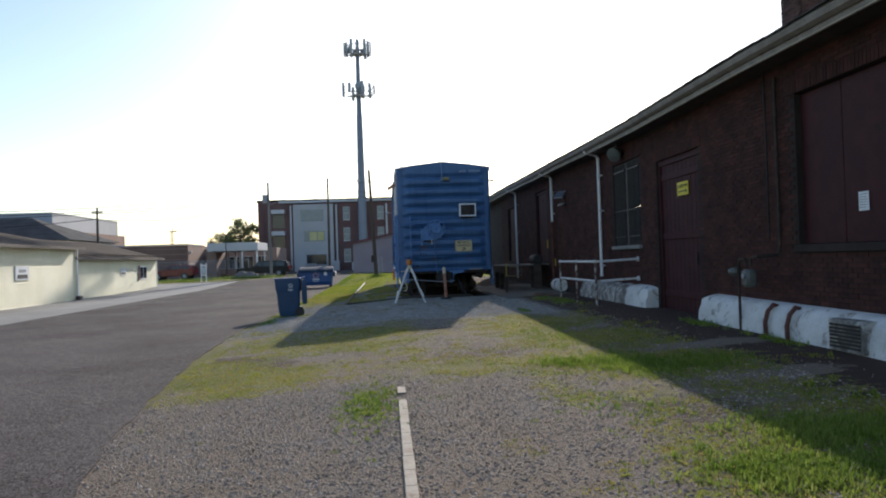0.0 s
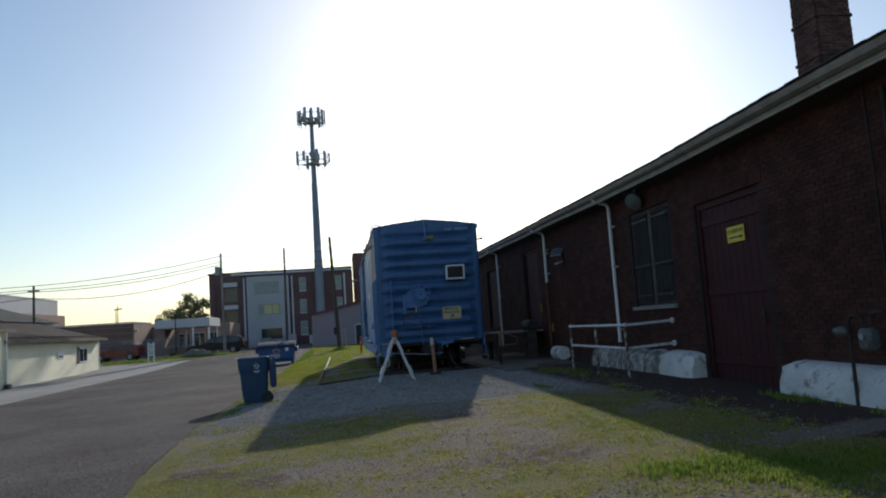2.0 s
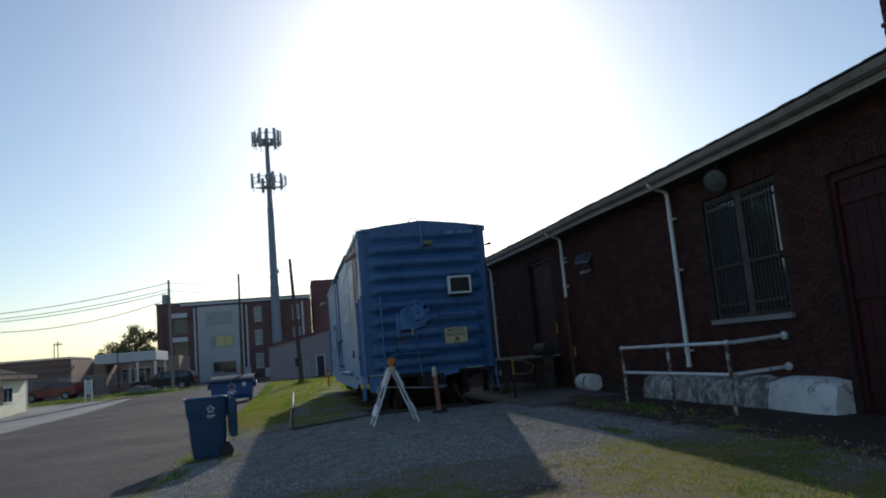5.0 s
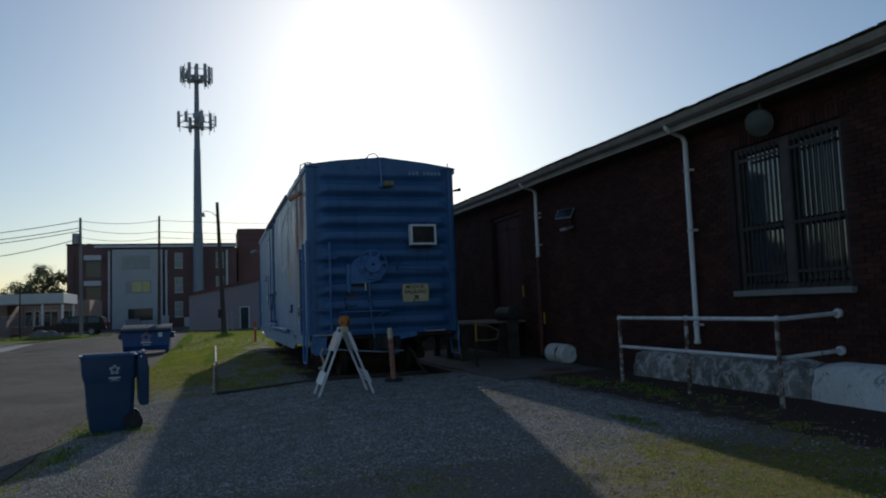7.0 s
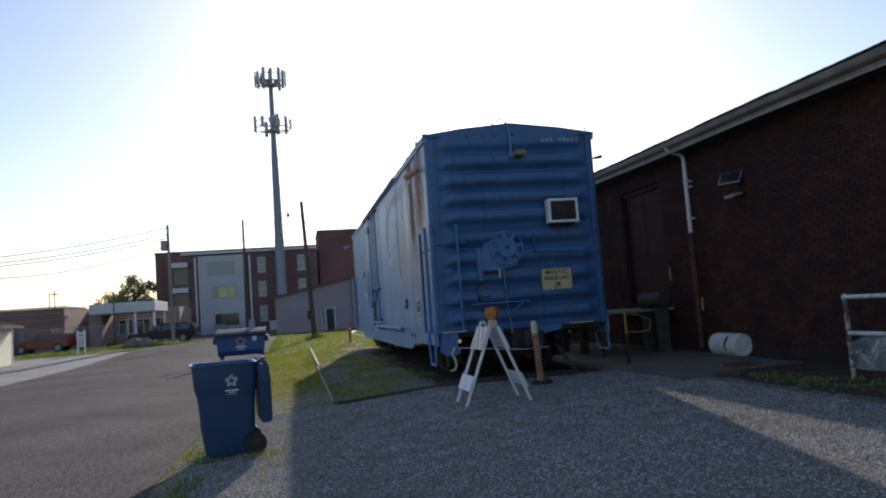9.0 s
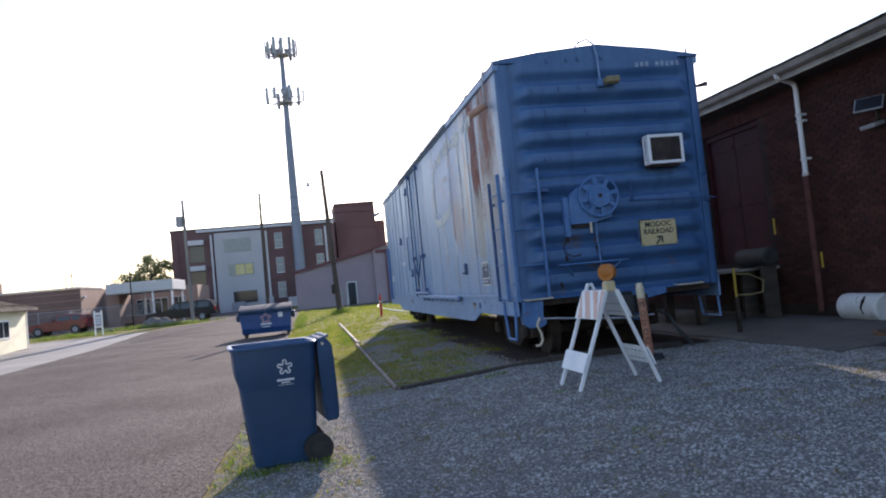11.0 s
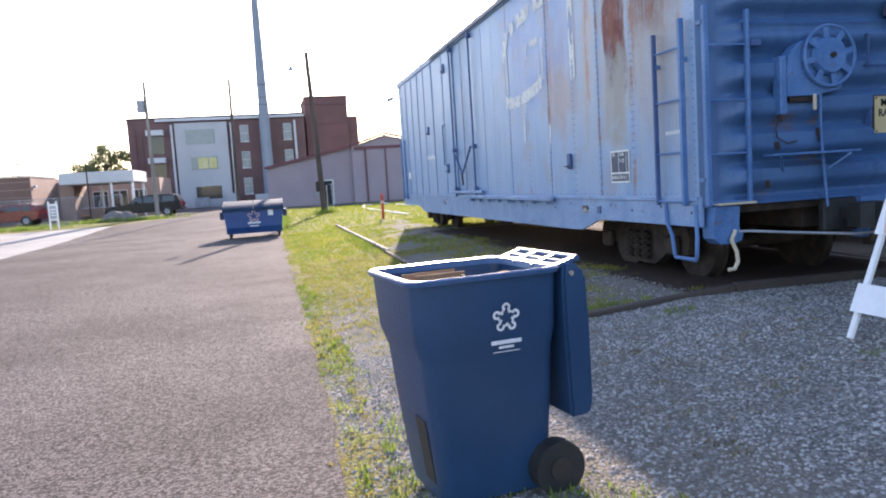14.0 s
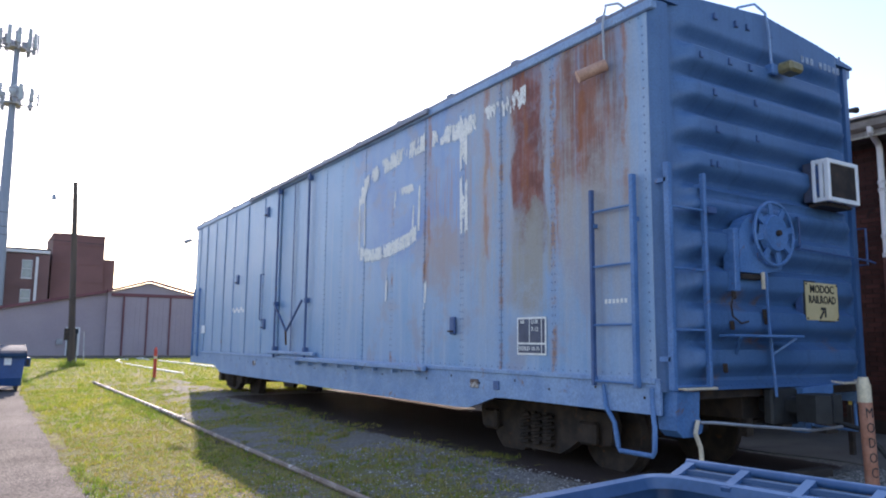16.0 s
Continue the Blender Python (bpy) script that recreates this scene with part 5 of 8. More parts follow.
    for x, z in ((-0.82, 1.78), (-0.37, 1.62), (-0.86, 1.5), (-0.35, 1.56), (-0.98, 1.12)):
        part("rusty_fitting", bar(B(), (x - 0.012, -0.12, z + 0.04), (x + 0.012, -0.11, z - 0.04), 0.04, 0.025, bev=0.006), STEEL_DARK, hs)
    part("release_chain", tube(B(), [(-0.8, -0.12, 1.82), (-0.9, -0.14, 1.68), (-0.88, -0.14, 1.58), (-0.76, -0.14, 1.52), (-0.64, -0.13, 1.54)], 0.009, 6), STEEL_DARK, hs, "rusty hanging release chain", True)
    # crossover step
    st = part("brake_step", box(B(), -1.0, 0.04, -0.25, -0.07, 1.395, 1.42, 0.006), BLUE_PART, car)
    for x, g in ((-0.92, 0.18), (-0.08, -0.18)):
        part("step_bracket", bar(B(), (x, -0.24, 1.392), (x + g, -0.04, 1.2), 0.022, 0.018), BLUE_PART, st)
    # handholds
    for x0, x1, z, up in ((1.5, 1.5, 2.2, 0.4), (0.25, 0.25, 2.3, 0.3)):
        part("grab_iron", tube(B(), [(x0, -0.03, z), (x0, -0.12, z), (x0, -0.12, z + up), (x0, -0.03, z + up)], 0.012, 6), BLUE_DARK, car, smooth=True)
    part("grab_iron", tube(B(), [(0.2, -0.05, 2.28), (0.25, -0.14, 2.28), (1.5, -0.14, 2.24), (1.6, -0.15, 2.22)], 0.01, 6), BLUE_DARK, car, smooth=True)
    for x in (-1.34, 1.05):
        part("foot_rail", tube(B(), [(x - 0.22, -0.02, 0.96), (x - 0.2, -0.14, 0.95), (x + 0.2, -0.14, 0.95), (x + 0.22, -0.02, 0.96)], 0.013, 6), CREAM_HANDLE, car, "pale worn foot rail", True)
    # raised numerals are kept as plain strokes
    for k in range(9):
        if k == 3:
            continue
        x = 0.58 + 0.084 * k
        bm = B()
        box(bm, x, x + 0.012, -0.05, -0.044, 4.32, 4.39)
        box(bm, x + 0.03, x + 0.044, -0.05, -0.044, 4.32, 4.39)
        box(bm, x + 0.012, x + 0.03, -0.05, -0.044, 4.32 + 0.03 * (k % 3), 4.335 + 0.03 * (k % 3))
        part("number_bar", bm, NUMBER_PALE, car)
    part("eave_lamp", box(B(), -0.02, 0.2, -0.3, -0.13, 4.03, 4.14, 0.025), YELLOW_DIM, car, "small aged amber marker lamp")
    cond = part("conduit", tube(B(), [(-0.3, 0.25, PZ_ROOF + 0.0), (-0.25, 0.1, PZ_ROOF + 0.07), (-0.16, -0.02, PZ_ROOF + 0.08), (-0.08, -0.08, PZ_ROOF - 0.02), (-0.05, -0.09, 4.5), (-0.04, -0.1, 4.1)], 0.014, 6), BLUE_SIDE_TRIM, car, smooth=True)
    part("junction_box", box(B(), -0.1, 0.0, -0.15, -0.05, 4.02, 4.13, 0.012), BLUE_PART, cond)
    # flood lamp on the side
    cond = part("conduit", tube(B(), [(-1.2, 0.55, EZ + 0.1), (-1.5, 0.57, EZ + 0.2), (-1.66, 0.58, EZ + 0.14), (-HW - 0.06, 0.6, EZ - 0.05), (-HW - 0.05, 0.6, 4.02)], 0.014, 6), GALV, car, smooth=True)
    part("lamp_head", cyl(B(), (-HW - 0.05, 0.58, 4.0), (-HW - 0.27, 0.74, 3.88), 0.058, 0.06, 14), LAMP_TAN, cond, "reddish tan weathered metal flood lamp", True)
    cond = part("conduit", tube(B(), [(-HW, CL - 0.2, 4.05), (-HW - 0.2, CL - 0.2, 4.05)], 0.014, 6), GALV, car)
    part("lamp_head", cyl(B(), (-HW - 0.18, CL - 0.2, 4.08), (-HW - 0.38, CL - 0.2, 4.0), 0.05, 0.06, 12), GALV, cond, "grey metal flood lamp", True)
    part("roof_pin", cyl(B(), (1.5, 0.05, EZ), (1.5, 0.05, EZ + 0.14), 0.012, n=6), STEEL_DARK, car)
    part("side_lamp", tube(B(), [(HW, 0.06, 4.0), (HW + 0.16, 0.04, 4.03)], [0.02, 0.04], 8), STEEL_DARK, car)
    # stencilled panel
    box_y0, box_y1, z0, z1 = 1.55, 2.03, 1.2, 1.6
    sp = part("stencil_panel", box(B(), -HW - 0.006, -HW - 0.001, box_y0, box_y1, z0, z1), WHITE_LOGO, car, "white outlined lubrication stencil")
    for a, b, c, d in ((1.83, 2.01, 1.33, 1.58), (1.63, 1.815, 1.33, 1.58), (1.57, 1.615, 1.33, 1.58), (1.63, 2.01, 1.22, 1.31), (1.57, 1.615, 1.22, 1.31)):
        part("stencil_field", box(B(), -HW - 0.0085, -HW - 0.0062, a, b, c, d), STENCIL_DARK, sp)
    face = Matrix(((0, 0, -1, 0), (-1, 0, 0, 0), (0, 1, 0, 0), (0, 0, 0, 1)))
    for words, y, z, s in (("AB", 1.94, 1.55, 0.06), ("LUB", 1.73, 1.55, 0.065), ("7-12", 1.73, 1.47, 0.065), ("REBLD 10-76", 1.82, 1.265, 0.062)):
        text("stencil_text", words, s, Matrix.Translation((-HW - 0.0105, y, z)) @ face, WHITE_LOGO, sp)
    for k in range(6):
        part("data_stroke", box(B(), -HW - 0.004, -HW - 0.001, 0.42 + 0.05 * k, 0.45 + 0.05 * k, 1.7, 1.74), WHITE_LOGO, car)
        part("data_stroke", box(B(), -HW - 0.004, -HW - 0.001, 11.9 + 0.16 * k, 12.0 + 0.16 * k, 1.95 + 0.04 * (k % 2), 2.02 + 0.05 * (k % 2)), WHITE_LOGO, car)
    part("paper_placard", box(B(), -HW - 0.024, -HW - 0.02, 15.1, 15.45, 1.5, 1.7), PAPER, car)
    worn_marks(car)
    under_works(car)
    return car


def worn_marks(car):
    """Remains of big white lettering: ragged upright flakes along strokes."""
    rnd = random.Random(21)

    def stroke(pts, width, keep, name="worn_lettering"):
        bm = B()
        rows = max(3, int(width / 0.018))
        for (y0, z0), (y1, z1) in zip(pts, pts[1:]):
            n = max(2, int(math.hypot(y1 - y0, z1 - z0) / 0.02))
            along = abs(y1 - y0) > abs(z1 - z0)
            for k in range(n):
                f = k / n
                yc, zc = y0 + (y1 - y0) * f, z0 + (z1 - z0) * f
                for j in range(rows):
                    o = ((j + 0.5) / rows - 0.5) * width
                    y, z = (yc, zc + o) if along else (yc + o, zc)
                    if noise.noise((y * 4.5, z * 2.2, 5.0)) + 0.6 * noise.noise((y * 17, z * 6, 2.0)) + rnd.uniform(-0.2, 0.2) > keep + 0.03:
                        continue
                    w, h = rnd.uniform(0.005, 0.015), rnd.uniform(0.015, 0.055)
                    x = -HW - 0.0045 - rnd.uniform(0, 0.0008)
                    q = [(x, y - w, z - h * rnd.uniform(0.4, 1)), (x, y + w * rnd.uniform(0.3, 1), z - h * rnd.uniform(0.3, 1)), (x, y + w, z + h * rnd.uniform(0.4, 1)), (x, y - w * rnd.uniform(0.3, 1), z + h * rnd.uniform(0.5, 1))]
                    bm.faces.new([bm.verts.new(c) for c in q])
        tagged(part(name, bm, WHITE_LOGO, car, fix=False), kind="stuff")

    stroke([(5.98, 3.5), (5.9, 3.75), (5.5, 3.9), (4.9, 3.98), (4.35, 4.02), (4.05, 4.04)], 0.2, 0.0)
    stroke([(6.06, 3.6), (6.05, 2.66)], 0.045, 0.1)
    stroke([(5.88, 3.5), (5.86, 2.8)], 0.03, 0.1)
    stroke([(6.0, 2.68), (5.6, 2.62), (5.0, 2.66), (4.5, 2.74), (4.25, 2.82)], 0.17, 0.32)
    stroke([(4.2, 2.85), (4.18, 3.46)], 0.05, 0.2)
    stroke([(4.36, 2.9), (4.34, 3.25)], 0.03, 0.15)
    stroke([(4.25, 3.46), (4.85, 3.47)], 0.08, 0.2)
    stroke([(4.85, 3.47), (4.88, 3.25)], 0.08, 0.1)
    stroke([(3.85, 4.04), (3.3, 4.0), (2.7, 4.02), (2.1, 4.05), (1.85, 4.1)], 0.2, -0.06)
    stroke([(3.17, 4.15), (3.16, 3.3), (3.15, 2.66)], 0.045, 0.3)
    stroke([(3.05, 4.1), (3.04, 3.3), (3.03, 2.7)], 0.045, 0.22)
    stroke([(3.11, 4.15), (3.1, 2.66)], 0.1, -0.1)
    stroke([(5.1, 2.3), (5.12, 1.9)], 0.04, -0.1)
    stroke([(4.0, 2.1), (4.02, 1.75)], 0.05, -0.05)


def under_works(car):
    """Underframe, couplers, trucks and hoses."""
    part("centre_sill", box(B(), -0.33, 0.33, 0.2, CL - 0.2, 0.62, 0.95), STEEL_DARK, car)
    part("floor", box(B(), -HW + 0.04, HW - 0.04, 0.15, CL - 0.15, 0.95, 1.02), STEEL_DARK, car)
    for y in (4.2, 5.6, 7.0, 8.4, 9.8, 11.2, 12.6):
        part("cross_bearer", box(B(), -HW + 0.05, HW - 0.05, y, y + 0.14, 0.66, 0.949), STEEL_DARK, car)
    part("end_sill", box(B(), -1.45, 1.45, 0.03, 0.18, 0.84, 0.93, 0.01), STEEL_DARK, car)
    part("air_reservoir", tube(B(), [(0.85, 6.0, 0.62), (0.85, 7.3, 0.62)], 0.22, 14), STEEL_DARK, car, smooth=True)
    part("brake_cylinder", tube(B(), [(-0.8, 9.3, 0.68), (-0.8, 10.0, 0.68)], 0.17, 14), STEEL_DARK, car, smooth=True)
    # jack pad at the corner
    bm = B()
    prism(bm, [(-1.56, 0.92), (-1.27, 0.92), (-1.29, 0.7), (-1.24, 0.63), (-1.26, 0.57), (-1.34, 0.54), (-1.5, 0.54), (-1.57, 0.6), (-1.58, 0.72)], "y", -0.06, 0.14)
    part("jacking_pad", bm, BLUE_PART, car)
    # coupler
    cp = part("coupler", box(B(), -0.1, 0.1, -0.3, 0.2, 0.68, 0.84, 0.03), BLACK, car)
    bm = B()
    prism(bm, [(-0.16, -0.25), (-0.18, -0.45), (-0.1, -0.55), (0.02, -0.5), (0.02, -0.42), (0.13, -0.52), (0.2, -0.4), (0.16, -0.25)], "z", 0.63, 0.88)
    part("knuckle", bm, BLACK, cp)
    part("striker", box(B(), -0.3, 0.3, -0.1, 0.0, 0.58, 0.92, 0.02), BLACK, cp)
    part("carrier_bracket", prism(B(), [(0.1, 0.92), (0.62, 0.95), (0.62, 0.86), (0.28, 0.8), (0.2, 0.5), (0.12, 0.5)], "y", -0.16, -0.02), BLUE_PART, car)
    part("cut_lever", tube(B(), [(-1.3, -0.08, 0.66), (-1.2, -0.14, 0.66), (-0.8, -0.25, 0.62), (-0.2, -0.42, 0.57), (0.25, -0.44, 0.58)], 0.014, 8), GALV, car, "bare grey uncoupling rod", True)
    part("hose_bracket", tube(B(), [(-1.36, -0.1, 0.68), (-1.42, -0.12, 0.58), (-1.37, -0.13, 0.46), (-1.36, -0.13, 0.36), (-1.4, -0.13, 0.29), (-1.47, -0.13, 0.29)], 0.02, 8), CREAM_HANDLE, car, "cream painted S-shaped hose end", True)
    part("air_hose", tube(B(), [(0.4, -0.3, 0.6), (0.42, -0.55, 0.55), (0.46, -0.7, 0.35), (0.62, -0.78, 0.12)], 0.024, 8), BLACK, car, smooth=True)
    for y in (2.3, CL - 2.3):
        tr = part("truck", box(B(), -1.0, 1.0, y - 0.2, y + 0.2, 0.42, 0.62, 0.03), STEEL_DARK, car)
        for s in (-1, 1):
            bm = B()
            prof = [(-1.15, 0.5), (-1.1, 0.62), (-0.7, 0.62), (-0.4, 0.74), (0.4, 0.74), (0.7, 0.62), (1.1, 0.62), (1.15, 0.5), (1.12, 0.3), (0.95, 0.27), (0.72, 0.34), (0.5, 0.2), (0.34, 0.12), (-0.34, 0.12), (-0.5, 0.2), (-0.72, 0.34), (-0.95, 0.27), (-1.12, 0.3)]
            prism(bm, [(y + u, v) for u, v in prof], "x", s * 0.97, s * 1.1)
            part("side_frame", bm, STEEL_DARK, tr)
            for o in (-0.2, 0.0, 0.2):
                bm = B()
                tube(bm, [(s * 1.14 + 0.05 * math.cos(t * 1.4), y + o + 0.075 * math.sin(t * 1.4), 0.18 + 0.0085 * t) for t in range(0, 44)], 0.017, 5)
                part("coil_spring", bm, STEEL_DARK, tr, smooth=True)
            for o in (-0.85, 0.85):
                part("journal_box", box(B(), s * 1.1, s * 1.2, y + o - 0.13, y + o + 0.13, 0.28, 0.52, 0.03), STEEL_DARK, tr)
        for o in (-0.85, 0.85):
            part("axle", cyl(B(), (-0.98, y + o, 0.38), (0.98, y + o, 0.38), 0.075, n=12), STEEL_DARK, tr)
            for s in (-1, 1):
                bm = B()
                cyl(bm, (s * 0.68, y + o, 0.38), (s * 0.71, y + o, 0.38), 0.46, n=32)
                cyl(bm, (s * 0.71, y + o, 0.38), (s * 0.82, y + o, 0.38), 0.42, 0.415, 32)
                part("wheel", bm, STEEL_DARK, tr, smooth=True)


boxcar()


def ac_unit():
    t = thing("air_conditioner", pose(0, 0, 0), "white window air conditioner set through the boxcar end", "air conditioner")
    x0, x1, z0, z1, yf = 0.515, 1.085, 2.775, 3.215, -0.3
    w = 0.045
    part("case", box(B(), x0 + 0.02, x1 - 0.02, yf + 0.03, -0.02, z0 + 0.02, z1 - 0.02), STENCIL_DARK, t)
    bm = B()
    for xa in (x0, x1 - w):
        box(bm, xa, xa + w, yf, yf + 0.05, z0, z1, 0.006)
        box(bm, xa, xa + w, -0.16, -0.12, z0, z1, 0.006)
    for za in (z0, z1 - w):
        box(bm, x0 + w, x1 - w, yf, yf + 0.05, za, za + w, 0.006)
        for xa in (x0, x1 - w):
            box(bm, xa, xa + w, yf + 0.05, -0.16, za, za + w, 0.006)
    part("frame", bm, WHITE, t)
    part("screen", box(B(), x0 + w, x1 - w, yf + 0.014, yf + 0.022, z0 + w, z1 - w), STEEL_DARK, t, "plain dark mesh screen")
    part("side_louvre", box(B(), x0 + 0.008, x0 + 0.018, yf + 0.1, -0.161, z0 + w + 0.02, z1 - w - 0.02), BLUE_DARK, t)
    part("side_post", box(B(), x0, x0 + 0.03, yf + 0.06, yf + 0.1, z0 + w, z1 - w), WHITE, t)
    part("drip_tray", box(B(), x0 + 0.04, x1 - 0.05, yf + 0.06, -0.05, z0 - 0.04, z0 - 0.003, 0.006), STEEL_DARK, t)


ac_unit()


def direction_sign():
    t = thing("direction_sign", pose(0, 0.05, 0), "cream metal sign reading Modoc Railroad with an arrow", "sign")
    x0, x1, z0, z1 = 0.335, 0.945, 1.56, 1.975
    part("panel", box(B(), x0, x1, -0.135, -0.12, z0, z1, 0.004), INK, t, "black sign backing and border")
    part("face", box(B(), x0 + 0.018, x1 - 0.018, -0.139, -0.1355, z0 + 0.018, z1 - 0.018), SIGN_CREAM, t)
    part("backing_frame", box(B(), x0 - 0.02, x1 + 0.01, -0.119, -0.05, z0 - 0.03, z1 + 0.005), BLUE_DARK, t)
    face = Matrix(((1, 0, 0, 0), (0, 0, -1, 0), (0, 1, 0, 0), (0, 0, 0, 1)))
    cx = (x0 + x1) / 2
    text("lettering", "MODOC", 0.115, Matrix.Translation((cx, -0.142, z1 - 0.085)) @ face @ Matrix.Diagonal((0.97, 1, 1, 1)), INK, t, bold=0.0015)
    text("lettering", "RAILROAD", 0.112, Matrix.Translation((cx, -0.142, z1 - 0.192)) @ face @ Matrix.Diagonal((0.9, 1, 1, 1)), INK, t, bold=0.0015)
    bm = B()
    bar(bm, (cx - 0.055, -0.1405, z0 + 0.035), (cx + 0.02, -0.1405, z0 + 0.115), 0.004, 0.026, (1, 0, -1))
    prism(bm, [(cx + 0.06, z0 + 0.15), (cx - 0.035, z0 + 0.15), (cx - 0.035, z0 + 0.122), (cx + 0.032, z0 + 0.122), (cx + 0.032, z0 + 0.05), (cx + 0.06, z0 + 0.05)], "y", -0.1425, -0.1392)
    part("arrow", bm, INK, t)
    for x in (x0 + 0.035, x1 - 0.035):
        for z in (z0 + 0.035, z1 - 0.035):
            part("bolt", cyl(B(), (x, -0.138, z), (x, -0.146, z), 0.01, n=8), STEEL_DARK, t)


direction_sign()

# ---- buildings and poles in the distance ----


def far_window(parent, x, z, w, h, y, pane=None):
    wf = part("window", box(B(), x - w / 2 - 0.07, x + w / 2 + 0.07, y - 0.05, y - 0.004, z - 0.1, z + h + 0.06), GREY_PANEL, parent)
    part("pane", box(B(), x - w / 2, x + w / 2, y - 0.075, y - 0.052, z + h / 2 + 0.03, z + h), pane or PANE_PALE, wf)
    part("pane", box(B(), x - w / 2, x + w / 2, y - 0.075, y - 0.052, z, z + h / 2 - 0.03), pane or PANE_PALE, wf)
    part("window_sill", box(B(), x - w / 2 - 0.12, x + w / 2 + 0.12, y - 0.12, y - 0.051, z - 0.18, z - 0.101), CORNICE, wf)


def school():
    s = thing("school_building", pose(0, 0, 0), "three-storey red brick school with a grey stucco stair bay", "building")
    y = 85.0
    part("wall", box(B(), -21.0, -0.7, y, y + 16, -0.5, 10.3), SCHOOL_BRICK, s)
    part("cornice", box(B(), -17.9, -0.72, y - 0.25, y + 0.4, 10.4, 10.72, 0.03), CORNICE, s, "white cornice band")
    part("roof", box(B(), -21.1, -0.72, y - 0.1, y + 16, 10.73, 10.92), STEEL_DARK, s)
    part("parapet", box(B(), -21.0, -17.92, y - 0.05, y + 0.35, 10.301, 10.72), SCHOOL_BRICK, s)
    for z in (3.55, 6.75):
        part("string_course", box(B(), -9.7, -0.72, y - 0.06, y - 0.003, z, z + 0.12), SCHOOL_BRICK, s)
    bay = part("stair_bay", box(B(), -15.75, -9.85, y - 0.7, y + 0.3, -0.5, 10.1), GREY_PANEL, s, "pale grey stucco stair bay")
    part("ribbon_window", box(B(), -14.2, -11.2, y - 0.74, y - 0.704, 4.6, 6.1), PANE_PALE, bay)
    for a, b in ((-13.4, -12.3), (-12.2, -11.3)):
        part("blind", box(B(), a, b, y - 0.77, y - 0.742, 4.7, 6.0), CURTAIN, bay, "yellow blind")
    part("ribbon_window", box(B(), -14.6, -11.3, y - 0.74, y - 0.704, 7.6, 9.3), PANE_PALE, bay)
    part("ribbon_window", box(B(), -13.9, -11.0, y - 0.74, y - 0.704, 1.1, 2.6), PANE, bay)
    for z in (0.1, 3.3, 6.5):
        b = part("balcony", box(B(), -18.9, -17.0, y - 1.2, y - 0.003, z + 2.3, z + 2.9), CORNICE, s, "white balcony slab")
        # Dark panel on the flat wall stands for the balcony's shade.
        part("recess_shade", box(B(), -18.8, -17.1, y - 0.05, y - 0.004, z + 0.2, z + 2.2), PANE, b)
    for x in (-16.15, -1.9, -9.4):
        part("downpipe", box(B(), x - 0.13, x + 0.13, y - 0.3, y - 0.1, 0.2, 10.0), CORNICE, s)
    for z in (1.5, 4.65, 7.8):
        for x in (-7.9, -5.5, -2.8):
            far_window(s, x, z, 0.85, 1.8, y)
    for k, x in enumerate((-20.3, -19.6)):
        part("downpipe", box(B(), x, x + 0.14, y - 0.2, y - 0.02, 0.2, 9.6 - k), SCHOOL_BRICK, s)
    t = thing("stair_tower", pose(0, 0, 0), "taller windowless red brick stair tower", "building")
    part("wall", box(B(), -0.4, 4.85, 86.5, 96, -0.5, 12.8), TOWER_BRICK, t)
    part("side_wing", box(B(), 4.86, 6.1, 87.0, 96, -0.5, 10.4), TOWER_BRICK, t)
    part("coping", box(B(), -0.46, 4.91, 86.42, 96, 12.81, 12.98), MAUVE_DARK, t)
    for z in (5.0, 7.6, 9.6, 11.8):
        part("string_course", box(B(), -0.4, 4.84, 86.44, 86.497, z, z + 0.14), TOWER_BRICK, t)
    for k in range(3):
        part("wall_plant", box(B(), -14.0 + k * 3.4, -12.4 + k * 3.4, 82.5, 83.4, 0.1, 1.3 + 0.3 * (k % 2), 0.05), GREY_PANEL if k else GALV_DULL, s, "grey equipment cabinet")


school()


